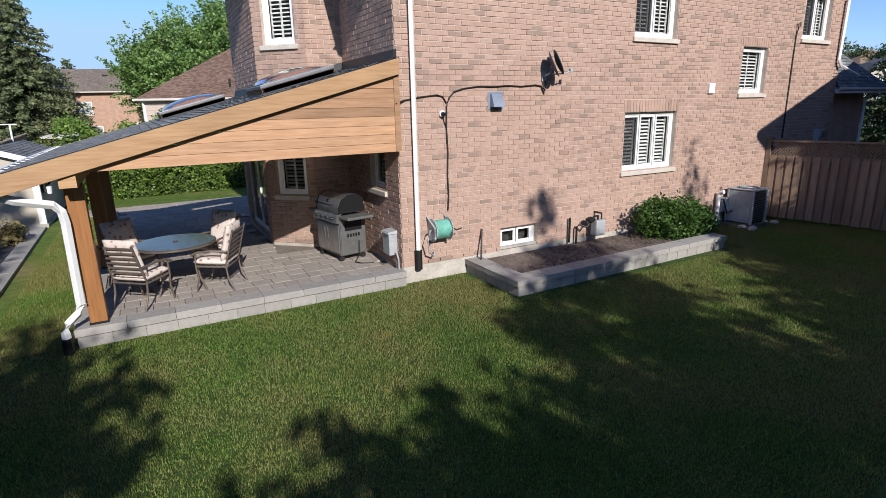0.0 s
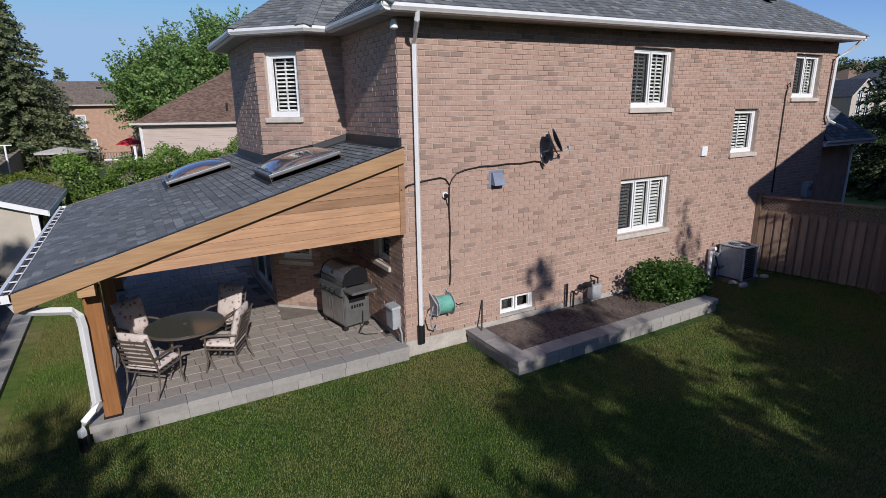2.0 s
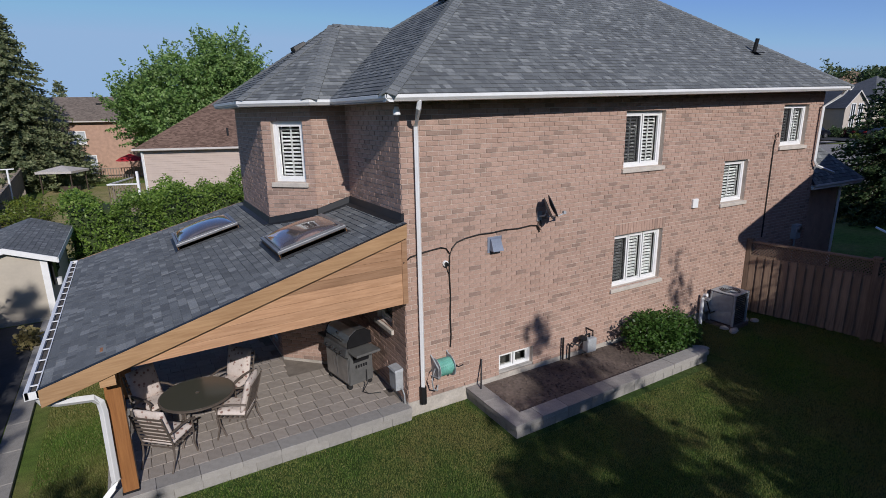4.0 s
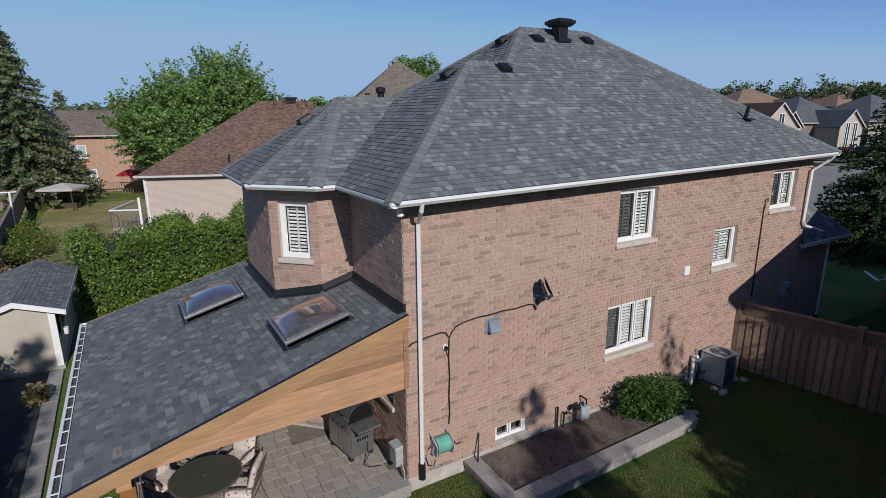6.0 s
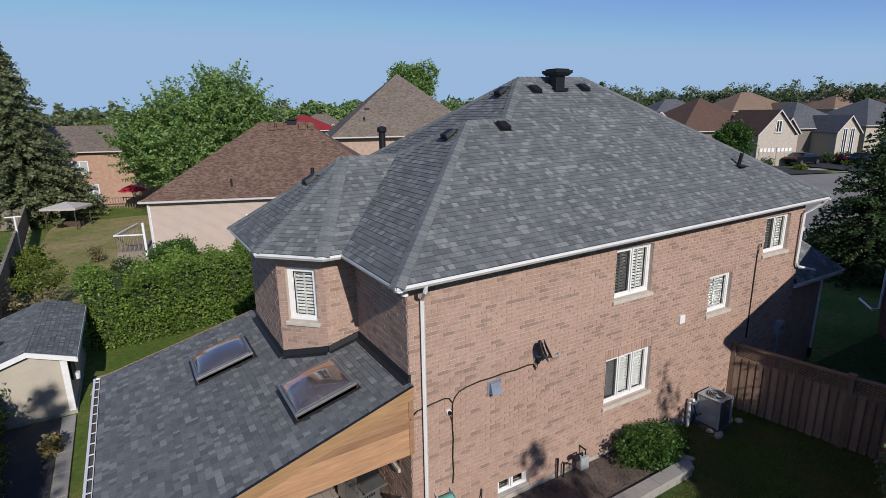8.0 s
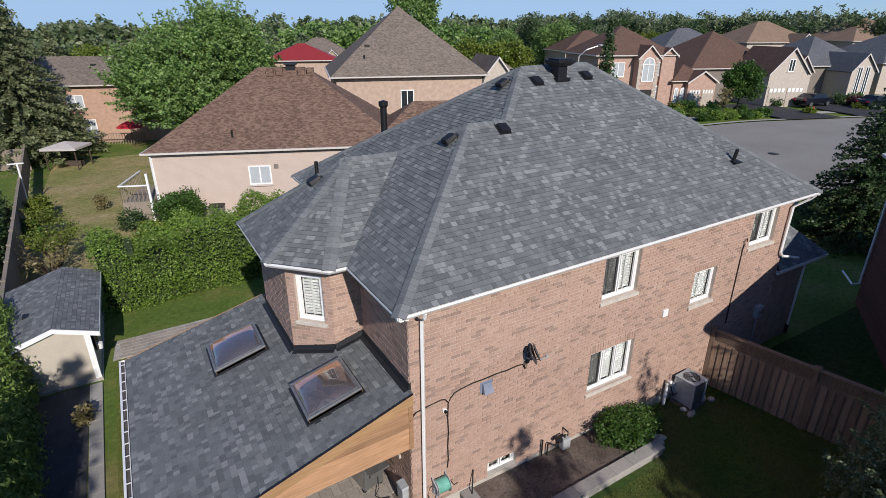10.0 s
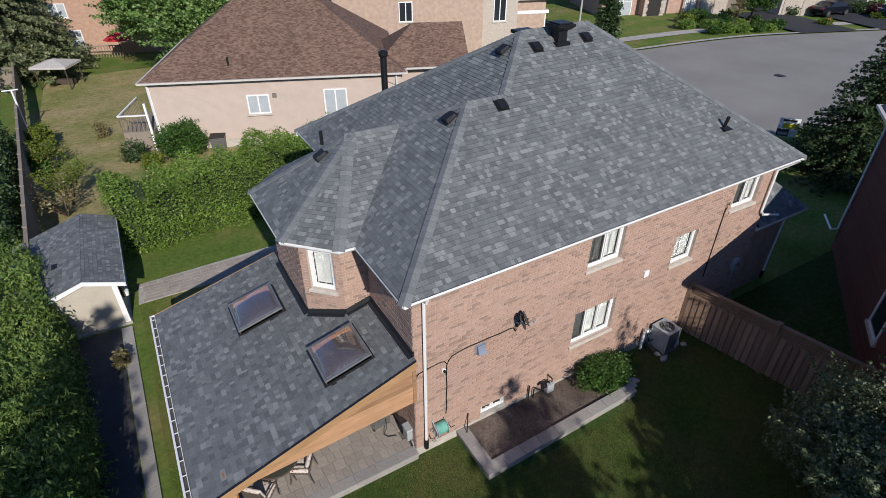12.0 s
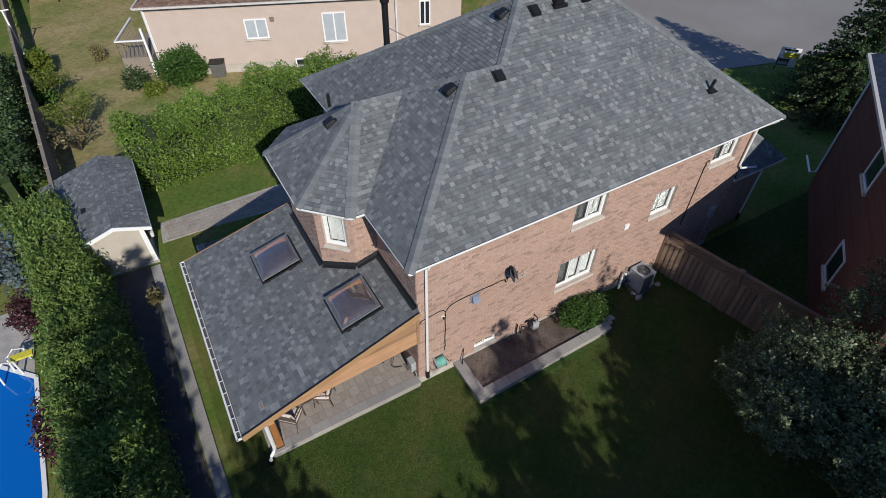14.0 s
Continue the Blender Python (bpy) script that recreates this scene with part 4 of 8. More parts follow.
part("drip_edge", rake(-0.012, 0.046, 0.009, 0.016), M_FLASH, cover)
GB = 2.27                         # underside of the gable boards
z, k = GB, 0
while z < rz_(XR) - 0.1:
    z2 = z + 0.137
    # each plank runs from the rake to the wall
    xl = max(-4.55, -5.3 + (z + 0.12 - 2.29) / SPR)
    xl2 = max(-4.55, -5.3 + (z2 + 0.12 - 2.29) / SPR)
    if xl2 < XR - 0.15:
        ya, yb, ye = yr(xl) + 0.05, yr(xl2) + 0.05, YW + 0.035
        part("plank", MB().hexa([(xl, ya, z), (XR - 0.1, ye, z), (XR - 0.1, ye + 0.03, z), (xl, ya + 0.03, z), (xl2, yb + 0.004, z2 - 0.005), (XR - 0.1, ye + 0.004, z2 - 0.005), (XR - 0.1, ye + 0.03, z2 - 0.005), (xl2, yb + 0.03, z2 - 0.005)]), M_CEDAR, cover)
    z = z2
part("trim_board", MB().box(XR - 0.1, XR - 0.005, YW + 0.02, YW + 0.1, GB, rz_(XR) - 0.2), M_CEDAR, cover, "cedar end trim")
part("beam", MB().box(-4.7, XR, -0.06, 0.08, GB - 0.0, GB + 0.2), M_CEDARPOST, cover, "stained cedar beam")
part("beam", MB().box(-4.74, -4.56, -0.38, Y1 - 0.1, 2.1, 2.3), M_PINE, cover, "stained cedar eave beam")
for y in (0.07, 3.1, 6.2):
    post = part("post", MB().box(-4.74, -4.54, y - 0.1, y + 0.1, PZ, 2.1), M_CEDARPOST, cover, "orange-brown stained cedar post", bevel=0.008)
    part("post_bracket", MB().box(-4.75, -4.53, y - 0.11, y + 0.11, PZ, PZ + 0.03), M_BLACKM, post)
part("screen_panel", MB().box(-4.68, -4.62, 0.6, 1.6, PZ + 0.45, PZ + 0.75), M_CEDARPOST, cover, "stained cedar rail")
for i in range(12):
    x = -5.2 + i * 0.42
    cut = [(c, d) for a, b, c, d in SKY if a - 0.08 < x < b + 0.03]
    ya = yr(x) + 0.1
    for c, d in cut + [(Y1 - 0.02, 0)]:
        part("rafter", MB().box(x, x + 0.05, ya, c - 0.03 if d else c, rz_(x) - 0.17, rz_(x) - 0.035), M_CEDAR, cover)
        ya = d + 0.03
# eave gutter with hangers, downspout at the post
g0, g1 = (X0 - 0.02, Y0 - 0.04), (X0 - 0.02, Y1 + 0.04)
zg = rz_(X0)
gb = MB().box(g0[0] - 0.139, g0[0], g0[1], g1[1], zg - 0.1, zg - 0.09).box(g0[0] - 0.14, g0[0] - 0.095, g0[1], g1[1], zg - 0.09, zg).box(g0[0] - 0.015, g0[0], g0[1], g1[1], zg - 0.09, zg)
gb.box(g0[0] - 0.13, g0[0], g0[1], g0[1] + 0.01, zg - 0.09, zg).box(g0[0] - 0.13, g0[0], g1[1] - 0.01, g1[1], zg - 0.09, zg)
gut = part("gutter", gb, M_WHITE, cover, "white aluminium gutter with hangers")
# mottled grey-brown strip that fills the lower half of the trough
part("gutter_lining", MB().box(g0[0] - 0.094, g0[0] - 0.016, g0[1] + 0.012, g1[1] - 0.012, zg - 0.089, zg - 0.045), M_GUTTERFILL, gut, "grey-brown strip along the inside of the gutter")
for i in range(17):
    y = g0[1] + 0.2 + i * 0.41
    part("hanger", MB().box(g0[0] - 0.115, g0[0] - 0.015, y, y + 0.022, zg - 0.014, zg - 0.002), M_WHITE, gut)
downspout(cover, [(-5.4, -0.34, 2.2), (-5.34, -0.32, 2.06), (-5.2, -0.28, 1.99), (-4.86, -0.16, 1.89), (-4.79, -0.13, 1.8), (-4.775, -0.125, 1.65), (-4.79, -0.13, 0.6), (-4.83, -0.16, 0.5), (-4.95, -0.22, 0.4), (-4.99, -0.24, 0.3), (-4.99, -0.24, 0.18)], 0.055)


def frame_ring(a0, a1, b0, b1, c0, c1, d0, d1, z0, z1, e, z2, L, w):
    """A stepped curb round an opening, as one closed shape: flange, upstand, inner face."""
    loops = [[(a0, b0, z0), (a1, b0, z0), (a1, b1, z0), (a0, b1, z0)], [(a0, b0, z1), (a1, b0, z1), (a1, b1, z1), (a0, b1, z1)], [(e, e, z1), (L, e, z1), (L, w, z1), (e, w, z1)],
             [(e, e, z2), (L, e, z2), (L, w, z2), (e, w, z2)], [(c0, d0, z2), (c1, d0, z2), (c1, d1, z2), (c0, d1, z2)], [(c0, d0, z0), (c1, d0, z0), (c1, d1, z0), (c0, d1, z0)]]
    mb = MB()
    for lp_ in loops:
        mb.v += lp_
    for k in range(6):
        for i in range(4):
            j = (i + 1) % 4
            m = (k + 1) % 6
            mb.f.append((k * 4 + i, k * 4 + j, m * 4 + j, m * 4 + i))
    return mb


def skylight(x0, x1, y0, y1):
    """A domed skylight on a black curb, lying in the slope."""
    m = pose(x0, y0, rz_(x0)) @ pose(0, 0, 0, 0, -math.degrees(math.atan(SPR)), 0)
    L, w = (x1 - x0) * math.hypot(1, SPR), y1 - y0
    sk = part("skylight", frame_ring(-0.07, L + 0.05, -0.05, w + 0.05, 0.03, L - 0.03, 0.03, w - 0.03, -0.03, 0.025, 0.0, 0.1, L, w), M_FLASH, cover, "skylight with bronze-tinted dome in a grey frame", bevel=0.006)
    sk.matrix_basis = m
    fr = 0.045
    part("frame", MB().box(-0.01, L + 0.01, -0.01, fr, 0.1, 0.15).box(-0.01, L + 0.01, w - fr, w + 0.01, 0.1, 0.15).box(-0.01, fr, fr, w - fr, 0.1, 0.15).box(L - fr, L + 0.01, fr, w - fr, 0.1, 0.15), M_SKYFRAME, sk, "grey aluminium frame", bevel=0.008)
    part("inner_frame", MB().box(fr + 0.012, L - fr - 0.012, fr + 0.012, fr + 0.035, 0.12, 0.165).box(fr + 0.012, L - fr - 0.012, w - fr - 0.035, w - fr - 0.012, 0.12, 0.165).box(fr + 0.012, fr + 0.035, fr + 0.035, w - fr - 0.035, 0.12, 0.165).box(L - fr - 0.035, L - fr - 0.012, fr + 0.035, w - fr - 0.035, 0.12, 0.165), M_SKYFRAME, sk, "grey inner retaining frame")
    n, k = 18, 16
    mb = MB()
    for i in range(n + 1):
        for j in range(k + 1):
            a, b = i / n, j / k
            h = 0.13 + 0.15 * (math.sin(math.pi * a) ** 0.42) * (math.sin(math.pi * b) ** 0.42)
            mb.v.append((fr + a * (L - 2 * fr), fr + b * (w - 2 * fr), h))
    for i in range(n):
        for j in range(k):
            p = i * (k + 1) + j
            mb.f.append((p, p + k + 1, p + k + 2, p + 1))
    dm = part("dome", mb, M_SKYL, sk, "bronze-tinted acrylic dome", smooth=True)
    dm.visible_shadow = False
    for q in (MB().box(0.03, L - 0.03, 0.0, 0.02, -0.4, 0.095), MB().box(0.03, L - 0.03, w - 0.02, w, -0.4, 0.095), MB().box(0.0, 0.02, 0, w, -0.4, 0.095), MB().box(L - 0.02, L, 0, w, -0.4, 0.095)):
        part("shaft_board", q, M_CEDARPOST, sk, "cedar lining of the light shaft")


skylight(-3.4, -2.21, 3.76, 5.06)
skylight(-2.12, -0.97, 0.62, 1.9)

# ---------------------------------------------------------------- patio slab
patio = thing("patio", "raised paver patio edged with concrete coping", "patio", kind="structure")
PX0, PX1, PY0, PY1 = -4.92, XR, -0.12, 9.6
part("base", MB().box(PX0 + 0.03, PX1, PY0 + 0.03, PY1, -0.3, PZ - 0.03), M_JOINT, patio)
rnd = random.Random(8)


def piece_mesh(w, d, h, mat, name="paver", ch=0.004):
    return MB().hexa([(0, 0, -h), (w, 0, -h), (w, d, -h), (0, d, -h), (0, 0, -ch), (w, 0, -ch), (w, d, -ch), (0, d, -ch)]).hexa(
        [(0, 0, -ch), (w, 0, -ch), (w, d, -ch), (0, d, -ch), (ch, ch, 0), (w - ch, ch, 0), (w - ch, d - ch, 0), (ch, d - ch, 0)]).mesh(name, mat)


# coping blocks and the course beneath
cop = piece_mesh(0.585, 0.3, 0.1, M_COPING, "coping")
low = piece_mesh(0.385, 0.26, 0.2, M_COPING, "block")
x = PX0
while x < PX1 - 0.1:
    ob = new("coping", cop)
    ob.parent = patio
    ob.location = (x, PY0 - 0.02, PZ)
    ob.scale = (min(0.59, PX1 - x) / 0.59, 1, 1)
    x += 0.59
x = PX0 + 0.02
while x < PX1 - 0.1:
    ob = new("block", low)
    ob.parent = patio
    ob.location = (x, PY0 + 0.01, PZ - 0.105 + rnd.uniform(-0.002, 0.002))
    ob.scale = (min(0.39, PX1 - x) / 0.39, 1, 1)
    x += 0.39
y = PY0 + 0.3
while y < PY1 - 0.3:
    ob = new("coping", cop)
    ob.parent = patio
    ob.matrix_basis = pose(PX0 + 0.28, y, PZ, 0, 0, 90)
    y += 0.59
# soldier course of pavers, then the field
sold = piece_mesh(0.2, 0.29, 0.06, M_PAVER_O)
field = piece_mesh(0.29, 0.29, 0.06, M_PAVER_O)
fieldb = piece_mesh(0.19, 0.29, 0.06, M_PAVER_O)
x = PX0 + 0.3
while x < PX1 - 0.1:
    ob = new("paver", sold)
    ob.parent = patio
    ob.location = (x, PY0 + 0.29, PZ - 0.004)
    x += 0.206
far = MB()
y, row = PY0 + 0.59, 0
while y < PY1 - 0.3:
    x = PX0 + 0.3 - rnd.uniform(0, 0.2)
    while x < PX1:
        b = rnd.random() < 0.35
        w = 0.19 if b else 0.29
        if x > PX0 + 0.22 and x + w < PX1 + 0.1:
            dz = rnd.uniform(-0.003, 0.003)
            inside = x + w > -1.7 and y > 2.2
            if not inside or y > 6.7:
                if y < 4.2:
                    ob = new("paver", fieldb if b else field)
                    ob.parent = patio
                    ob.location = (x, y, PZ - 0.004 + dz)
                else:
                    far.box(x, x + w, y, y + 0.29, PZ - 0.06, PZ - 0.004 + dz)
        x += w + 0.007
    y += 0.297
    row += 1
part("far_pavers", far, M_PAVER, patio, kind="stuff")

# ---------------------------------------------------------------- patio furniture
table = thing("patio_table", "round bronze patio table with dark glass top", "table", pose(-3.58, 1.05, PZ))
part("tabletop", MB().lathe([(0.56, 0.7), (0.585, 0.705), (0.585, 0.73), (0.57, 0.735)], 40), M_CHAIRMETAL, table, "bronze rim")
part("glass", MB().lathe([(0.56, 0.734), (0.56, 0.741)], 40), M_TABLEGLASS, table, "dark glass")
part("hub", MB().lathe([(0.03, 0.741), (0.035, 0.75), (0.01, 0.756)], 12), M_CHAIRMETAL, table)
for i in range(4):
    a = radians(45 + 90 * i)
    c, s = math.cos(a), math.sin(a)
    part("leg", MB().tube([(c * 0.3, s * 0.3, 0.7), (c * 0.33, s * 0.33, 0.45), (c * 0.37, s * 0.37, 0.2), (c * 0.47, s * 0.47, 0.0)], 0.018, 8), M_CHAIRMETAL, table)


def patio_chair(m):
    """A bronze slat-back garden armchair with tied cushions; it faces local -y... the seat front is at +y."""
    ch = thing("patio_chair", "bronze metal garden armchair with floral cushions at the table", "chair", m, "chairs round the patio table")
    for sx in (-1, 1):
        part("leg", MB().tube([(sx * 0.27, -0.3, 0), (sx * 0.27, -0.22, 0.2), (sx * 0.27, -0.2, 0.4), (sx * 0.26, -0.36, 0.95)], 0.014, 8), M_CHAIRMETAL, ch)
        part("leg", MB().tube([(sx * 0.27, 0.28, 0), (sx * 0.27, 0.23, 0.2), (sx * 0.27, 0.25, 0.4), (sx * 0.27, 0.24, 0.58)], 0.014, 8), M_CHAIRMETAL, ch)
        part("armrest", MB().tube([(sx * 0.27, -0.24, 0.62), (sx * 0.28, 0.0, 0.64), (sx * 0.28, 0.2, 0.62), (sx * 0.28, 0.3, 0.58)], 0.019, 8), M_CHAIRMETAL, ch)
    part("seat_frame", MB().tube([(-0.27, -0.22, 0.38), (-0.27, 0.25, 0.4), (0.27, 0.25, 0.4), (0.27, -0.22, 0.38), (-0.27, -0.22, 0.38)], 0.013, 8), M_CHAIRMETAL, ch)
    for i in range(7):
        z = 0.44 + i * 0.075
        yb = -0.2 - (z - 0.4) * 0.29
        part("back_slat", MB().box(-0.265, 0.265, yb - 0.006, yb + 0.006, z, z + 0.03), M_CHAIRMETAL, ch)
    for i in range(5):
        y = -0.17 + i * 0.09
        part("seat_slat", MB().box(-0.265, 0.265, y, y + 0.035, 0.395, 0.405), M_CHAIRMETAL, ch)

    def pillow(w, d, h, n=10):
        mb = MB()
        for side in (1, -1):
            b0 = len(mb.v)
            for i in range(n + 1):
                for j in range(n + 1):
                    a, b = i / n * 2 - 1, j / n * 2 - 1
                    e = max(0, (1 - abs(a) ** 5)) ** 0.5 * max(0, (1 - abs(b) ** 5)) ** 0.5
                    mb.v.append((a * w / 2, b * d / 2, side * (h / 2) * (0.25 + 0.75 * e)))
            for i in range(n):
                for j in range(n):
                    p = b0 + i * (n + 1) + j
                    mb.f.append((p, p + 1, p + n + 2, p + n + 1) if side < 0 else (p, p + n + 1, p + n + 2, p + 1))
            if side == 1:
                b1 = b0
        k = n + 1
        loop = [i * k for i in range(n + 1)] + [n * k + j for j in range(1, n + 1)] + [i * k + n for i in range(n - 1, -1, -1)] + [j for j in range(n - 1, 0, -1)]
        off = (n + 1) ** 2
        for i in range(len(loop)):
            a, b = loop[i], loop[(i + 1) % len(loop)]
            mb.f.append((a, b, off + b, off + a))
        return mb
    s = part("seat_cushion", pillow(0.52, 0.5, 0.11), M_CUSHION, ch, "cream cushion with mauve leaf print", smooth=True)
    s.matrix_basis = pose(0, 0.03, 0.455, 3, 0, 0)
    b = part("back_cushion", pillow(0.5, 0.56, 0.12), M_CUSHION, ch, "cream cushion with mauve leaf print", smooth=True)
    b.matrix_basis = pose(0, -0.215, 0.74, 106, 0, 0)
    return ch


c0 = patio_chair(pose(-4.1, 0.52, PZ, 0, 0, -42))
for x, y, r in ((-3.02, 0.78, 62), (-2.95, 1.72, 130), (-4.2, 1.72, -145)):
    copy_thing(c0, pose(x, y, PZ, 0, 0, r))

# gas barbecue against the rear wall, front to the garden side
bbq = thing("gas_barbecue", "stainless and black gas barbecue with closed hood", "barbecue", pose(-0.78, 1.48, PZ, 0, 0, -80))
part("cart", MB().box(-0.42, 0.42, -0.26, 0.26, 0.1, 0.82), M_BBQ, bbq, "grey cabinet", bevel=0.012)
for sx in (-1, 1):
    part("cart_door", MB().box(sx * 0.21 - 0.195, sx * 0.21 + 0.195, -0.285, -0.262, 0.15, 0.66), M_STEEL, bbq, "stainless door", bevel=0.006)
    part("door_handle", MB().tube([(sx * 0.06, -0.31, 0.4), (sx * 0.06, -0.31, 0.6)], 0.009, 8), M_STEEL, bbq)
part("control_panel", MB().hexa([(-0.42, -0.33, 0.72), (0.42, -0.33, 0.72), (0.42, -0.26, 0.7), (-0.42, -0.26, 0.7), (-0.42, -0.3, 0.86), (0.42, -0.3, 0.86), (0.42, -0.2, 0.88), (-0.42, -0.2, 0.88)]), M_STEEL, bbq)
for i in range(4):
    part("knob", MB().tube([(-0.27 + i * 0.18, -0.315, 0.79), (-0.27 + i * 0.18, -0.36, 0.785)], 0.028, 12), M_BLACKP, bbq)
for sx in (-1, 1):
    part("side_shelf", MB().box(min(sx * 0.43, sx * 0.76), max(sx * 0.43, sx * 0.76), -0.27, 0.25, 0.8, 0.85), M_BBQ, bbq, "folding side shelf", bevel=0.01)
    part("side_panel", MB().box(min(sx * 0.425, sx * 0.44), max(sx * 0.425, sx * 0.44), -0.25, 0.25, 0.12, 0.8), M_BBQ, bbq)
hood = MB()
prof = [(-0.27, 0.88), (-0.27, 0.98), (-0.2, 1.12), (-0.06, 1.2), (0.12, 1.2), (0.24, 1.12), (0.26, 0.88)]
hood.prism([(-0.41, y, z) for y, z in prof], (0.82, 0, 0))
hd = part("hood", hood, M_STEEL, bbq, "stainless hood with black ends", bevel=0.015)
part("handle", MB().tube([(-0.3, -0.29, 1.03), (-0.3, -0.33, 1.03), (0.3, -0.33, 1.03), (0.3, -0.29, 1.03)], 0.014, 8), M_BLACKP, hd)
part("thermometer", MB().tube([(0, -0.225, 1.07), (0, -0.245, 1.065)], 0.035, 14), M_BLACKP, hd)
for sx in (-1, 1):
    part("hood_end", MB().prism([(sx * 0.415, y, z) for y, z in prof], (sx * 0.02, 0, 0)), M_BLACKM, hd)
part("end_vent", MB().box(0.443, 0.45, -0.17, 0.17, 0.56, 0.74), M_BLACKM, bbq, "black vent slot")
for i in range(5):
    part("mark", MB().box(0.443, 0.449, -0.13 + i * 0.055, -0.095 + i * 0.055, 0.44, 0.5), M_BLACKM, bbq)
for x in (-0.36, 0.36):
    for y in (-0.22, 0.22):
        part("wheel", MB().tube([(x - 0.02, y, 0.05), (x + 0.02, y, 0.05)], 0.05, 14), M_RUBBER, bbq)
part("gas_hose", MB().tube([(0.45, 0.1, 0.35), (0.55, 0.05, 0.12), (0.62, -0.1, 0.015), (0.75, -0.05, 0.012), (0.86, 0.15, 0.012)], 0.01, 8), M_BLACKP, bbq)

box = thing("utility_box", "grey metal outdoor utility box on the corner wall", "utility box", pose(XR - 0.005, 0.32, PZ + 0.1))
part("body", MB().box(-0.16, 0, -0.14, 0.14, 0.12, 0.5), M_GREYP, box, bevel=0.012)
part("lid", MB().hexa([(-0.18, -0.16, 0.5), (0, -0.16, 0.5), (0, 0.16, 0.5), (-0.18, 0.16, 0.5), (-0.16, -0.14, 0.53), (0, -0.14, 0.55), (0, 0.14, 0.55), (-0.16, 0.14, 0.53)]), M_GREYP, box)
part("conduit", MB().tube([(-0.06, -0.14, 0.16), (-0.06, -0.22, 0.16), (-0.05, -0.26, 0.08), (-0.05, -0.27, -0.2)], 0.014, 8), M_GREYP, box)

# ---------------------------------------------------------------- things on the long wall
reel = thing("hose_reel", "wall hose reel with coiled teal hose", "hose reel", pose(0.42, 0, 0.92))
for sx in (-1, 1):
    part("side_frame", MB().tube([(sx * 0.17, -0.01, 0.22), (sx * 0.17, -0.3, 0.06), (sx * 0.17, -0.3, -0.12), (sx * 0.17, -0.01, -0.2)], 0.014, 8), M_GREYP, reel)
    part("flange", MB().tube([(sx * 0.15, -0.16, 0.0), (sx * 0.16, -0.16, 0.0)], 0.2, 20), M_GREYP, reel)
part("hose", MB().tube([(-0.14 + 0.28 * (i / 220), -0.16 + 0.15 * math.cos(i * 0.36), 0.15 * math.sin(i * 0.36)) for i in range(220)], 0.014, 6), M_TEAL, reel, "teal hose coils", smooth=True)
part("drum", MB().tube([(-0.15, -0.16, 0), (0.15, -0.16, 0)], 0.12, 16), M_GREYP, reel)
part("crank", MB().tube([(0.16, -0.16, 0), (0.24, -0.16, 0.0), (0.26, -0.28, -0.02), (0.36, -0.28, 0.0)], 0.012, 8), M_BLACKP, reel)
part("leader_hose", MB().tube([(-0.17, -0.16, 0), (-0.24, -0.26, 0.02), (-0.3, -0.28, -0.14), (-0.24, -0.22, -0.36), (-0.12, -0.14, -0.46), (-0.06, -0.06, -0.4)], 0.014, 8), M_GREYP, reel)

dish = thing("satellite_dish", "pair of dark satellite dishes on a wall arm", "satellite dish", pose(2.72, -0.02, 3.45) @ Matrix.Diagonal((0.8, 0.8, 0.8, 1)))
part("bracket", MB().box(-0.07, 0.07, -0.02, 0.0, -0.12, 0.12).tube([(0, -0.02, 0), (0, -0.2, 0.04), (0.02, -0.26, 0.2)], 0.022, 8), M_GREYP, dish)


def bowl(r, depth):
    mb = MB()
    prof = [(r * t, depth * t * t) for t in (0.02, 0.25, 0.5, 0.75, 0.92, 1.0)]
    mb.lathe(prof + [(r * 1.0, depth + 0.012), (r * 0.9, depth * 0.82 + 0.014), (r * 0.5, depth * 0.25 + 0.014), (r * 0.02, 0.014)], 24)
    return mb


for nm, px, rz in (("dish", 0.0, 50), ("dish", 0.13, 60)):
    d_ = part(nm, bowl(0.25, 0.05), M_DISHGREY, dish, "shallow oval metal dish", smooth=True)
    d_.matrix_basis = pose(px - 0.02, -0.28, 0.2 + px * 0.4, 0, 0, rz) @ pose(0, 0, 0, 66, 0, 0) @ Matrix.Diagonal((0.85, 1.15, 1, 1))
part("feed_arm", MB().tube([(0.05, -0.24, 0.02), (0.3, -0.36, 0.03), (0.42, -0.4, 0.08)], 0.014, 8), M_GREYP, dish)
part("receiver", MB().box(0.4, 0.48, -0.43, -0.36, 0.06, 0.14), M_GREYP, dish, bevel=0.01)
part("cable_loop", MB().tube([(0.02, -0.03, -0.1), (0.04, -0.05, -0.26), (0.0, -0.05, -0.34), (-0.05, -0.05, -0.26), (-0.03, -0.03, -0.12)], 0.012, 8), M_CABLE, dish)

cable = thing("wall_cable", "black cable clipped along the brick", "cable")
part("cable", MB().tube([(2.72, -0.04, 3.14), (2.66, -0.03, 3.27), (2.52, -0.026, 3.29), (2.2, -0.026, 3.265), (1.9, -0.026, 3.28), (1.6, -0.026, 3.26), (1.3, -0.026, 3.265), (1.0, -0.026, 3.23), (0.82, -0.026, 3.18), (0.72, -0.026, 3.08), (0.67, -0.026, 2.95), (0.66, -0.026, 2.6), (0.68, -0.026, 2.2), (0.665, -0.026, 1.8), (0.68, -0.026, 1.45), (0.66, -0.026, 1.2)], 0.014, 6), M_CABLE, cable)
part("cable", MB().tube([(-0.3, -0.14, 3.0), (-0.1, -0.022, 3.05), (0.2, -0.022, 3.1), (0.5, -0.022, 3.13), (0.6, -0.022, 3.1), (0.67, -0.024, 3.0)], 0.014, 6), M_CABLE, cable)
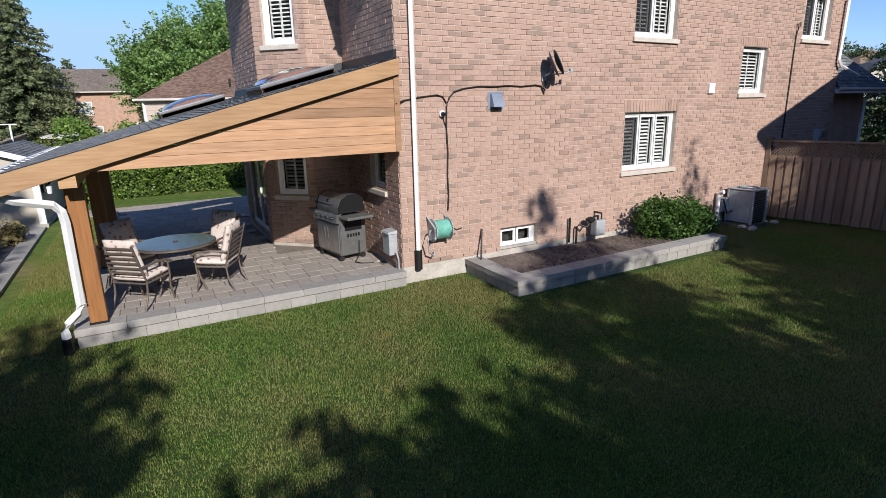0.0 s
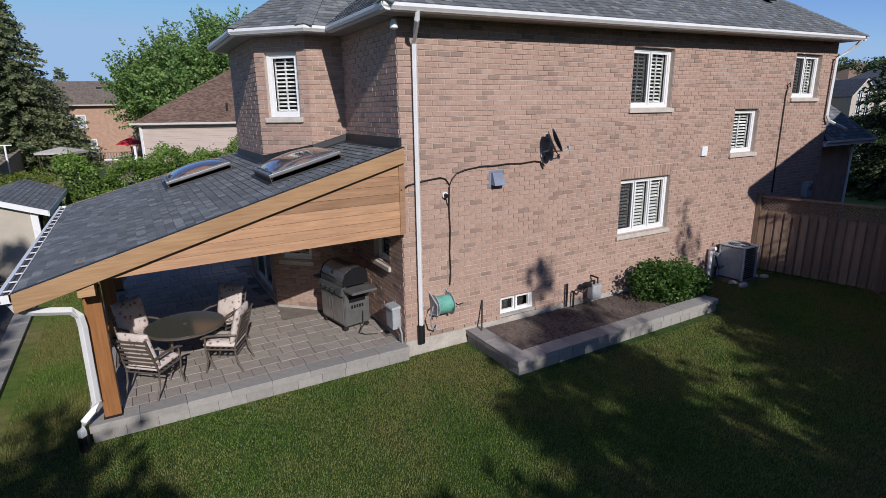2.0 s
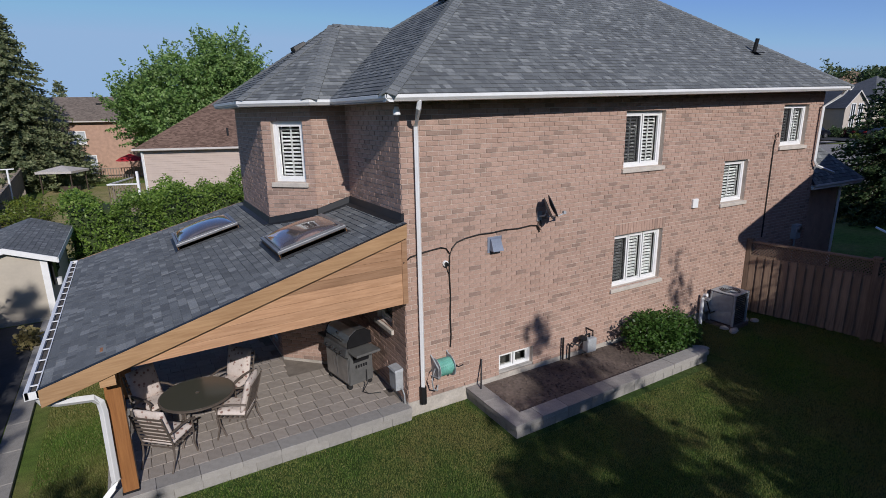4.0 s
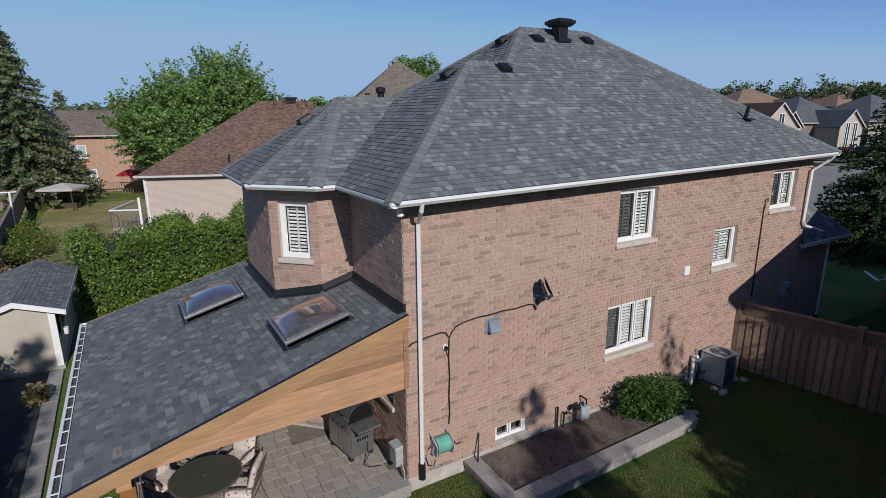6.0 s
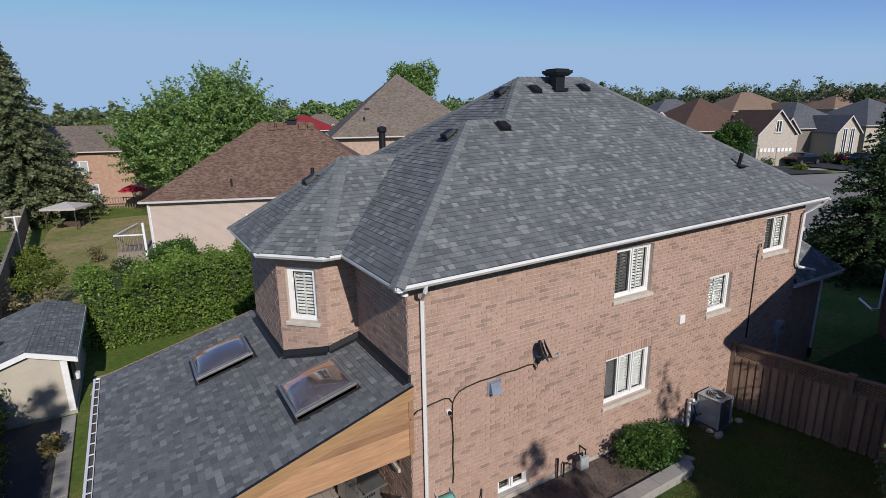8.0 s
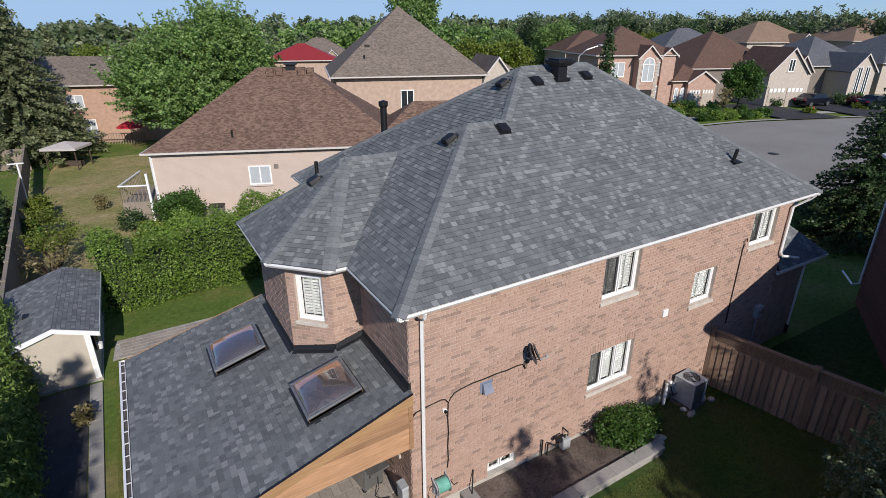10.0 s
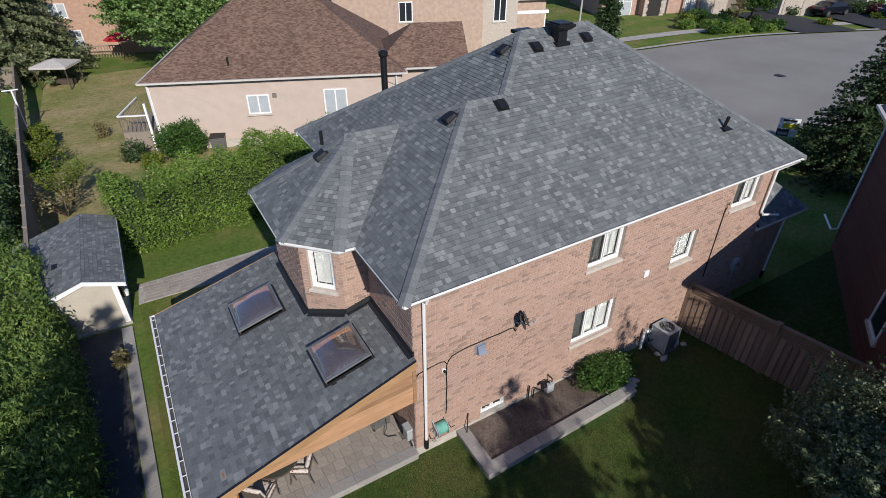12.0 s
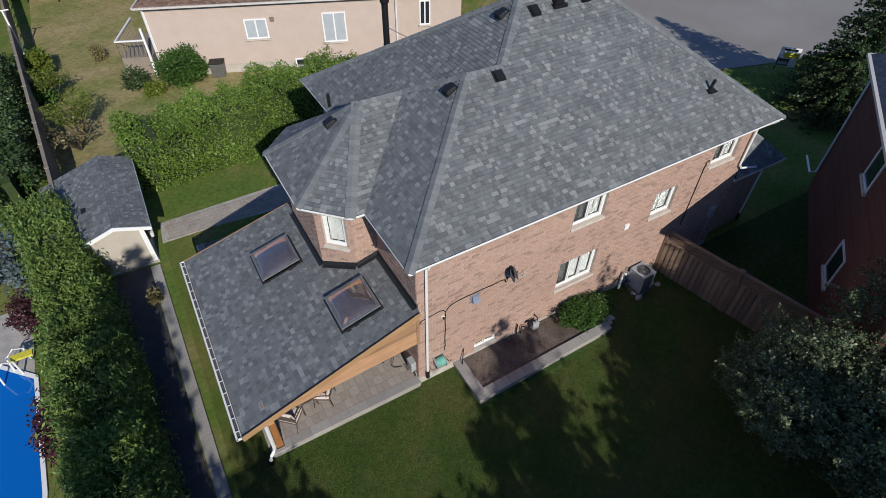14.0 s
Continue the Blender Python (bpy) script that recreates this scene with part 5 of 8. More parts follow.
scam = thing("security_camera", "small white dome camera on the brick", "camera", pose(0.58, 0, 2.83))
part("mount", MB().tube([(0, 0.0, 0), (0, -0.05, 0)], 0.055, 14), M_VINYL, scam)
part("lens", MB().tube([(0.0, -0.05, 0), (0, -0.1, -0.01)], 0.035, 12), M_BLACKP, scam)
part("wire", MB().tube([(0.02, -0.03, -0.05), (0.05, -0.02, -0.16), (0.09, -0.02, -0.24)], 0.008, 6), M_CABLE, scam)
vent = thing("dryer_vent", "blue-grey hooded exhaust vent on the brick", "vent", pose(1.5, 0, 2.88))
part("plate", MB().box(0, 0.32, -0.02, 0, 0, 0.3), M_VENT, vent, bevel=0.006)
part("hood", MB().hexa([(0.04, -0.16, 0.04), (0.28, -0.16, 0.04), (0.28, -0.02, 0.04), (0.04, -0.02, 0.04), (0.05, -0.06, 0.26), (0.27, -0.06, 0.26), (0.27, -0.02, 0.27), (0.05, -0.02, 0.27)]), M_VENT, vent, bevel=0.006)
wb = thing("wall_box", "small white box fixed to the brick", "utility box", pose(7.42, 0, 3.12))
part("cover", MB().box(0, 0.2, -0.06, 0, 0, 0.22), M_VINYL, wb, bevel=0.012)
cb2 = thing("wall_cable", "dark cable running up the brick to a loop", "cable")
part("cable", MB().tube([(10.6, -0.022, 2.0), (10.6, -0.022, 4.45), (10.62, -0.03, 4.6)], 0.022, 6), M_CABLE, cb2)
part("loop", MB().tube([(10.62, -0.05, 4.6), (10.56, -0.05, 4.72), (10.68, -0.05, 4.78), (10.7, -0.05, 4.68)], 0.014, 6), M_CABLE, cb2)
flood = thing("soffit_lamp", "small white floodlight under the eave corner", "lamp", pose(-0.35, -0.2, EAVE - 0.17))
part("lamp_body", MB().lathe([(0.03, 0), (0.05, -0.05), (0.06, -0.12), (0.02, -0.14)], 12), M_VINYL, flood)
# gas meter
gm = thing("gas_meter", "grey gas meter with pipes beside the bush", "gas meter", pose(4.05, -0.2, 0.25))
part("meter", MB().box(-0.12, 0.14, -0.12, 0.06, 0.1, 0.42), M_GREYP, gm, bevel=0.03)
part("regulator", MB().lathe([(0.02, 0.38), (0.1, 0.42), (0.1, 0.46), (0.03, 0.5)], 14, (-0.2, -0.02, 0)), M_BLACKM, gm)
part("pipe", MB().tube([(-0.45, 0.1, -0.1), (-0.45, 0.1, 0.3), (-0.44, 0.05, 0.36), (-0.3, -0.02, 0.3), (-0.2, -0.02, 0.4), (-0.1, -0.02, 0.5), (0, -0.02, 0.5), (0, -0.02, 0.4)], 0.022, 8), M_BLACKM, gm)
part("pipe", MB().tube([(0.1, -0.02, 0.4), (0.1, -0.02, 0.54), (0.1, 0.19, 0.54)], 0.02, 8), M_BLACKM, gm)
part("pipe", MB().tube([(-0.62, 0.12, 0.0), (-0.62, 0.12, 0.5)], 0.022, 8), M_BLACKM, gm)
bt = thing("garden_bar", "thin dark iron bar leaning on the wall", "bar")
part("bar", MB().tube([(1.22, -0.22, 0.26), (1.36, -0.03, 0.78)], 0.016, 6), M_BLACKM, bt)
# air conditioner on its pad
ac = thing("air_conditioner", "grey outdoor air conditioner unit on a pad", "air conditioner", pose(8.76, -0.42, 0.1, 0, 0, 3) @ Matrix.Diagonal((0.82, 0.82, 0.92, 1)))
part("pad", MB().box(-0.44, 0.44, -0.44, 0.44, -0.12, 0.0), M_SOIL, ac, "stained concrete pad")
part("core", MB().box(-0.34, 0.34, -0.34, 0.34, 0.02, 0.84), M_BLACKM, ac)
part("service_panel", MB().box(-0.39, -0.367, -0.325, 0.325, 0.03, 0.85), M_GREYP, ac, "plain grey service panel", bevel=0.006)
for sx in (-1, 1):
    for sy in (-1, 1):
        part("corner_post", MB().box(min(sx * 0.33, sx * 0.4), max(sx * 0.33, sx * 0.4), min(sy * 0.33, sy * 0.4), max(sy * 0.33, sy * 0.4), 0, 0.86), M_GREYP, ac, bevel=0.02)
for i in range(14):
    z = 0.06 + i * 0.056
    part("louvre", MB().box(-0.36, 0.36, -0.365, 0.365, z, z + 0.012), M_BBQ, ac)
part("top", MB().box(-0.4, 0.4, -0.4, 0.4, 0.86, 0.9), M_GREYP, ac, bevel=0.015)
part("fan_opening", MB().lathe([(0.3, 0.901), (0.3, 0.908)], 24), M_BLACKM, ac)
for k in range(5):
    r = 0.06 + k * 0.055
    part("fan_guard", MB().tube([(r * math.cos(t * math.pi / 12), r * math.sin(t * math.pi / 12), 0.915) for t in range(25)], 0.006, 5), M_GREYP, ac)
part("line_set", MB().tube([(-0.4, 0.2, 0.3), (-0.55, 0.25, 0.25), (-0.7, 0.3, 0.6), (-0.72, 0.31, 0.62)], 0.02, 8), M_BLACKP, ac)
pv = thing("vent_pipe", "white plastic vent pipe beside the wall", "pipe")
part("pipe", MB().tube([(8.1, -0.12, 0.0), (8.1, -0.12, 0.75), (8.1, -0.16, 0.84), (8.1, -0.24, 0.86)], 0.045, 10), M_VINYL, pv)

em = thing("electric_meter", "grey electric meter box on the brick", "meter", pose(12.25, 0, 1.75))
part("box", MB().box(-0.15, 0.15, -0.14, 0, 0, 0.42), M_GREYP, em, bevel=0.015)
part("dial", MB().tube([(0, -0.14, 0.28), (0, -0.2, 0.28)], 0.085, 16), M_STEEL, em)
part("conduit", MB().tube([(0, -0.06, 0), (0, -0.06, -1.6)], 0.025, 8), M_GREYP, em)
ub = thing("utility_box", "small grey box low on the brick", "utility box", pose(8.36, 0, 0.35))
part("body", MB().box(-0.14, 0.14, -0.14, 0, 0, 0.3), M_GREYP, ub, bevel=0.012)
part("lid", MB().box(-0.16, 0.16, -0.16, 0, 0.3, 0.33), M_GREYP, ub, bevel=0.008)


# ---------------------------------------------------------------- ground
def sheet(name, xs, ys, mat, label, category, lift=0.0, keep=None):
    mb = MB()
    for y in ys:
        for x in xs:
            mb.v.append((x, y, ground_z(x, y) + lift))
    n = len(xs)
    for j in range(len(ys) - 1):
        for i in range(n - 1):
            if keep is None or keep((xs[i] + xs[i + 1]) / 2, (ys[j] + ys[j + 1]) / 2):
                p = j * n + i
                mb.f.append((p, p + 1, p + n + 1, p + n))
    return tagged(part(name, mb, mat, smooth=True, fix=False), label, category, kind="structure")


xs = [-2500, -900, -300, -120, -70] + [-40 + 2 * i for i in range(71)] + [120, 180, 350, 900, 2500]
ys = [-2500, -900, -300, -100, -60] + [-40 + 2 * i for i in range(71)] + [120, 180, 350, 900, 2500]
sheet("ground", xs, ys, M_LAWN, "mown lawn, green with yellowed dry patches", "lawn")
sheet("garden_lawn", [-6.0 + 1.5 * i for i in range(21)], [-40.0 + 2.0 * i for i in range(21)], M_THATCH, "dark thatch between the lawn's blades", "lawn", 0.006)
sheet("neighbour_lawn", [-10.2 + 1.0 * i for i in range(23)], [18.2 + 1.5 * i for i in range(21)], M_DRYLAWN, "dry straw-coloured lawn with green patches", "lawn", 0.012)


def strip(name, poly, mat, label, category, lift=0.02, thick=0.3, kind="structure"):
    """A flat sheet on the ground with an edge, from a plan polygon."""
    top = [(x, y, ground_z(x, y) + lift) for x, y in poly]
    return tagged(part(name, MB().prism([(x, y, z - thick) for x, y, z in top], (0, 0, thick)), mat), label, category, kind=kind)


# road with kerbs: a sheet that follows the land
u = Vector((0.948, -0.317, 0))      # way of the street
vv = Vector((0.317, 0.948, 0))
o = Vector((46.5, 24.7, 0))
def street(name, a0, a1, b0, b1, lift, mat, label, cat, na=40, nb=8, raised=0.0):
    mb = MB()
    for j in range(nb + 1):
        for i in range(na + 1):
            p = o + u * (a0 + (a1 - a0) * i / na) + vv * (b0 + (b1 - b0) * j / nb)
            mb.v.append((p.x, p.y, ground_z(p.x, p.y) + lift))
    for j in range(nb):
        for i in range(na):
            q = j * (na + 1) + i
            mb.f.append((q, q + 1, q + na + 2, q + na + 1))
    return tagged(part(name, mb, mat, fix=False), label, cat, kind="structure")


street("road", -22, 90, -20, -0.2, 0.03, M_ROAD, "pale grey asphalt street", "road")
street("kerb", -16, 90, -0.2, 0.25, 0.14, M_CONC, "concrete kerb along the street", "kerb", 40, 1)
street("pavement", -16, 90, 3.0, 4.4, 0.05, M_CONC, "concrete pavement", "pavement", 40, 1)
for a0, a1 in ((8.0, 14.6), (17.5, 24.5), (28.5, 34.0)):
    street("driveway", a0, a1, -0.2, 11, 0.16, M_DRIVE, "black asphalt driveway", "driveway", 4, 10)
street("driveway", -27, -20.6, -17, -7, 0.05, M_DRIVE, "black asphalt driveway", "driveway", 4, 6)
mh = thing("manhole_cover", "round iron manhole cover in the street", "manhole", pose(40.3, 15.3, ground_z(40.3, 15.3) + 0.035))
part("cover", MB().lathe([(0.4, 0), (0.4, 0.012), (0.38, 0.015)], 20), M_BLACKM, mh)

# garden bed by the long wall
bed = thing("garden_bed", "raised garden bed edged with concrete coping", "garden bed", kind="structure")
part("soil", MB().box(1.25, 6.4, -1.3, 0.0, -0.2, 0.2), M_SOIL, bed, "bare brown soil")
rnd = random.Random(3)
clod = MB()
for i in range(700):
    x, y, r = rnd.uniform(1.45, 6.2), rnd.uniform(-1.2, -0.05), rnd.uniform(0.008, 0.03)
    clod.lathe([(r * 0.5, 0.0), (r, r * 0.5), (r * 0.5, r)], 5, (x, y, 0.195))
part("clods", clod, M_SOIL, bed, kind="stuff")


def edge_course(p0, p1, w, z, h, length, name, mesh_mat, inset=0.0):
    p0, p1 = Vector((*p0, z)), Vector((*p1, z))
    d = (p1 - p0)
    n = max(1, round(d.length / length))
    L = d.length / n
    me = piece_mesh(L - 0.008, w, h, mesh_mat, name)
    ang = math.degrees(math.atan2(d.y, d.x))
    for i in range(n):
        ob = new(name, me)
        ob.parent = bed
        q = p0 + d * (i / n)
        ob.matrix_basis = pose(q.x, q.y, q.z + rnd.uniform(-0.003, 0.003), 0, 0, ang + rnd.uniform(-0.3, 0.3)) @ pose(0, inset, 0)


edge_course((1.0, -1.6), (6.42, -1.5), 0.33, 0.27, 0.09, 0.6, "coping", M_COPING)
edge_course((1.0, -1.27), (1.0, -0.02), -0.33, 0.268, 0.09, 0.6, "coping", M_COPING)
edge_course((1.04, -1.57), (6.4, -1.47), 0.26, 0.175, 0.3, 0.3, "block", M_COPING)
edge_course((1.04, -1.54), (1.04, -0.02), -0.26, 0.174, 0.3, 0.3, "block", M_COPING)
# stones at the bed's far end and round the air conditioner
for i in range(9):
    st_ = part("stone", MB().lathe([(0.06, 0), (0.13, 0.04), (0.11, 0.09), (0.03, 0.12)], 7), M_CONC)
    a = i * 0.7
    x, y = (8.95 + 0.55 * math.cos(a), -0.72 + 0.3 * math.sin(a)) if i < 6 else (6.55 + 0.12 * i - 0.7, -1.2 + 0.1 * i - 0.6)
    st_.matrix_basis = pose(x, y, 0.0, 0, 0, i * 40) @ Matrix.Diagonal((1 + 0.4 * (i % 3), 0.8, 0.8, 1))
    tagged(st_, "rounded grey garden stone", "stone", "stones round the air conditioner")

# side path, shed slab
strip("side_path", [(-8.6, -12), (-6.5, -12), (-6.7, 9.6), (-8.9, 9.6)], M_DARKPATH, "dark asphalt side path", "path", 0.012)
kb = thing("path_edging", "long concrete edging of the side path", "edging", kind="structure")
me = piece_mesh(0.985, 0.34, 0.3, M_COPING, "slab")
for i in range(21):
    ob = new("slab", me)
    ob.parent = kb
    y = -11.5 + i
    ob.matrix_basis = pose(-6.2 - 0.013 * (y + 1), y, 0.07, 0, 0, 90.7)
# rear paved walk
strip("rear_walk", [(-6.05, 10.7), (-4.0, 10.75), (3, 10.3), (3, 12.1), (-0.9, 12.25), (-5.95, 12.05)], M_CONC, "paved walk behind the house", "path", 0.008, 0.2)
rw = MB()
rnd = random.Random(12)
y = 10.75
while y < 12.0:
    x = -5.95 + rnd.uniform(0, 0.2)
    while x < 2.7:
        w = rnd.choice((0.2, 0.3, 0.4))
        rw.box(x, x + w - 0.022, y, y + 0.19, -0.05, 0.03 + rnd.uniform(-0.002, 0.002))
        x += w
    y += 0.21
tagged(part("walk_pavers", rw, M_PAVER), "buff paving stones of the rear walk", "paving", kind="stuff")


# ---------------------------------------------------------------- plants
def leaves(mb, rnd, p, size, n, spread, up=0.25, long=1.6):
    """n leaf blades scattered round p."""
    for _ in range(n):
        c = p + Vector((rnd.gauss(0, spread), rnd.gauss(0, spread), rnd.gauss(0, spread * 0.7)))
        a = Vector((rnd.gauss(0, 1), rnd.gauss(0, 1), rnd.gauss(up, 0.6))).normalized()
        b = a.cross(Vector((rnd.gauss(0, 1), rnd.gauss(0, 1), rnd.gauss(0, 1)))).normalized()
        s = size * rnd.uniform(0.6, 1.35)
        a, b = a * s * long, b * s * 0.5
        n0 = len(mb.v)
        mb.v += [tuple(c - a * 0.5), tuple(c + b), tuple(c + a * 0.5), tuple(c - b)]
        mb.f.append((n0, n0 + 1, n0 + 2, n0 + 3))


def crown_points(rnd, blobs, n, shell=0.55):
    """Points in the outer parts of a set of ellipsoids (centre, radii)."""
    vol = [r[0] * r[1] * r[2] for c, r in blobs]
    tot = sum(vol)
    out = []
    for (c, r), v in zip(blobs, vol):
        for _ in range(max(1, int(n * v / tot))):
            d = Vector((rnd.gauss(0, 1), rnd.gauss(0, 1), rnd.gauss(0, 1))).normalized()
            t = shell + (1 - shell) * rnd.random() ** 0.6
            t *= 0.86 + 0.28 * noise.noise(d * 2.3 + Vector(c))
            out.append(Vector((c[0] + d.x * r[0] * t, c[1] + d.y * r[1] * t, c[2] + d.z * r[2] * t)))
    return out


def broad_tree(name, x, y, h, w, mat, label, seed, clumps=900, leaf=0.22, per=9, trunk=0.25, base=0.25, group="", category="tree", sprays=0):
    rnd = random.Random(seed)
    z0 = ground_z(x, y)
    t = thing(name, label, category, pose(x, y, z0), group)
    blobs = [((0, 0, h * (base + (1 - base) * 0.5)), (w * 0.36, w * 0.36, h * (1 - base) * 0.46))]
    for i in range(9):
        a = i * 2.4 + rnd.uniform(-0.3, 0.3)
        r = w * rnd.uniform(0.2, 0.33)
        zz = h * (base + (1 - base) * rnd.uniform(0.2, 0.78))
        s = w * rnd.uniform(0.15, 0.24)
        blobs.append(((r * math.cos(a), r * math.sin(a), zz), (s, s, s * rnd.uniform(0.8, 1.2))))
    tr = MB().tube([(0, 0, -0.2), (0.03 * w * 0.2, 0, h * 0.2), (0, 0.05, h * 0.45), (0.05, 0, h * 0.8)], [trunk, trunk * 0.8, trunk * 0.5, trunk * 0.1], 9)
    part("trunk", tr, M_BARK, t, "grey-brown bark trunk", smooth=True)
    for c, r in blobs[1:]:
        zb = min(c[2] * 0.75, h * 0.5)
        part("limb", MB().tube([(0, 0, zb * 0.75), (c[0] * 0.5, c[1] * 0.5, zb), tuple(c)], [trunk * 0.4, trunk * 0.25, trunk * 0.06], 6), M_BARK, t, smooth=True)
    mb = MB()
    for p in crown_points(rnd, blobs, clumps):
        leaves(mb, rnd, p, leaf, per, leaf * 1.1)
    for _ in range(sprays):
        c, r = blobs[rnd.randrange(len(blobs))]
        d = Vector((rnd.gauss(0, 1), rnd.gauss(0, 1), rnd.gauss(0.5, 0.8))).normalized()
        p = Vector((c[0] + d.x * r[0] * 0.85, c[1] + d.y * r[1] * 0.85, c[2] + d.z * r[2] * 0.85))
        step = (d + Vector((0, 0, 0.5))).normalized() * w * rnd.uniform(0.012, 0.024)
        for k in range(6):
            leaves(mb, rnd, p + step * k, leaf, max(2, per - k), leaf * (1.2 - 0.12 * k))
    part("crown", mb, mat, t, "leafy uneven crown", fix=False, kind="stuff")
    return t


def conifer(name, x, y, h, w, mat, label, seed, whorls=34, leaf=0.16, per=16, group=""):
    rnd = random.Random(seed)
    z0 = ground_z(x, y)
    t = thing(name, label, "tree", pose(x, y, z0), group)
    part("trunk", MB().tube([(0, 0, -0.2), (0, 0, h * 0.95)], [h * 0.018 + 0.05, 0.02], 8), M_BARK, t)
    mb = MB()
    bt = MB()
    for k in range(whorls):
        f = k / whorls
        z = h * (0.04 + 0.95 * f)
        R = w / 2 * (1 - f) ** 0.85 + 0.08
        n = max(5, int(13 * (1 - f)) + 4)
        for i in range(n):
            a = rnd.uniform(0, 6.283)
            L = R * rnd.uniform(0.72, 1.12)
            steps = max(2, int(L / 0.28))
            tip = Vector((math.cos(a) * L, math.sin(a) * L, z - L * 0.22))
            if i % 2 == 0:
                bt.tube([(0, 0, z), tuple(tip)], [0.02, 0.006], 4, False)
            for s in range(steps):
                q = (s + 1) / steps
                p = Vector((tip.x * q, tip.y * q, z - L * (0.3 * q - 0.1 * q * q)))
                leaves(mb, rnd, p, leaf, max(3, per // 3), leaf * 0.75, -0.15, 2.0)
    part("bough_wood", bt, M_BARK, t, kind="stuff")
    part("needles", mb, mat, t, "drooping needled boughs", fix=False, kind="stuff")
    return t


def hedge(name, poly_pts, width, h, mat, label, seed, density=60, leaf=0.07, category="hedge", rough=0.18, hfun=None, group="", up=0.25, long=1.6):
    """A clipped or loose hedge along a line: a core coloured as inner shade and a shell of leaves."""
    rnd = random.Random(seed)
    t = thing(name, label, category, group=group)
    mb, core = MB(), MB()
    for (ax, ay), (bx, by) in zip(poly_pts, poly_pts[1:]):
        a, b = Vector((ax, ay, 0)), Vector((bx, by, 0))
        d = (b - a).normalized()
        n = Vector((-d.y, d.x, 0))
        L = (b - a).length
        nseg = max(1, int(L / 1.0))
        for i in range(nseg):
            p, q = a + d * (L * i / nseg), a + d * (L * (i + 1) / nseg)
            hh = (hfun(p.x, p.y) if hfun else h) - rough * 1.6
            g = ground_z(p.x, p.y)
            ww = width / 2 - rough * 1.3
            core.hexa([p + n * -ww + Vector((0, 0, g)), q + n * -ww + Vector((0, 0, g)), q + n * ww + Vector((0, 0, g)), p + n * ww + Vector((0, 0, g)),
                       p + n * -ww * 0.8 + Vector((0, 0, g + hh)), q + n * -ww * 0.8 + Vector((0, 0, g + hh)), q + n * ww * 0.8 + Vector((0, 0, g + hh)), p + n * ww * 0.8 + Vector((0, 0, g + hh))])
        area = L * (2 * h + width)
        for _ in range(int(area * density)):
            s = rnd.uniform(-0.2, L + 0.2)
            base = a + d * s
            hh = hfun(base.x, base.y) if hfun else h
            k = rnd.random() * (2 * hh + width)
            bulge = 1 + 0.28 * noise.noise(Vector((base.x * 0.9, base.y * 0.9, k * 0.7 + seed)))
            if k < hh:
                off, z = -width / 2 * bulge * (1 - 0.25 * (k / hh) ** 3), k
            elif k < 2 * hh:
                off, z = width / 2 * bulge * (1 - 0.25 * ((k - hh) / hh) ** 3), k - hh
            else:
                off, z = (k - 2 * hh - width / 2) * 0.85, hh * (0.94 + 0.09 * (bulge - 1) * 3) 
            p = base + n * (off + rnd.gauss(0, rough * 0.35)) + Vector((0, 0, z + rnd.gauss(0, rough * 0.4) + ground_z(base.x, base.y)))
            leaves(mb, rnd, p, leaf, 3, leaf * 0.9, up, long)
    # solid filler behind the leaves, dark to stand in for the hedge's inner shade
    part("shade_core", core, M_CORE, t)
    part("foliage", mb, mat, t, "dense leafy shell", fix=False, kind="stuff")
    return t


def bush(name, x, y, rx, ry, h, mat, label, seed, n=500, leaf=0.07, category="shrub", group=""):
    rnd = random.Random(seed)
    t = thing(name, label, category, pose(x, y, ground_z(x, y)), group)
    sb = MB()
    for i in range(9):
        a = i * 0.7
        sb.tube([(0.05 * math.cos(a), 0.05 * math.sin(a), 0), (rx * 0.6 * math.cos(a), ry * 0.6 * math.sin(a), h * 0.7)], [0.02, 0.006], 5)
    part("stem_cluster", sb, M_BARK, t)
    blobs = [((0, 0, h * 0.45), (rx * 0.9, ry * 0.9, h * 0.52))]
    for i in range(6):
        a = i * 1.05 + rnd.uniform(-0.2, 0.2)
        blobs.append(((rx * 0.5 * math.cos(a), ry * 0.5 * math.sin(a), h * rnd.uniform(0.35, 0.65)), (rx * 0.5, ry * 0.5, h * 0.38)))
    mb = MB()
    for p in crown_points(rnd, blobs, n, 0.45):
        p.z = max(p.z, 0.03)
        leaves(mb, rnd, p, leaf, 6, leaf * 1.2)
    part("foliage", mb, mat, t, fix=False, kind="stuff")
    return t


def twiggy(name, x, y, w, h, label, seed):
    """An open shrub: forked bare twigs with sparse leaves."""
    rnd = random.Random(seed)
    t = thing(name, label, "shrub", pose(x, y, ground_z(x, y)), "open shrubs on the neighbour's lawn")
    tw, mb = MB(), MB()
    for i in range(13):
        a = i * 2.4
        e = Vector((math.cos(a), math.sin(a), 0)) * w * 0.5 * rnd.uniform(0.4, 1) + Vector((0, 0, h * rnd.uniform(0.6, 1)))
        m = e * 0.5 + Vector((0, 0, h * 0.12))
        tw.tube([(0, 0, -0.05), tuple(m), tuple(e)], [0.03, 0.018, 0.006], 5)
        for k in range(9):
            b = m.lerp(e, rnd.random())
            f = b + Vector((rnd.gauss(0, 0.22), rnd.gauss(0, 0.22), rnd.uniform(0.05, 0.4))) * w * 0.3
            tw.tube([tuple(b), tuple(f)], [0.01, 0.004], 4, False)
            leaves(mb, rnd, f, 0.07, 9, 0.12)
            leaves(mb, rnd, b.lerp(f, 0.5), 0.07, 5, 0.1)
    part("twigs", tw, M_BARK, t)
    part("foliage", mb, M_YELLOWLEAF, t, fix=False, kind="stuff")


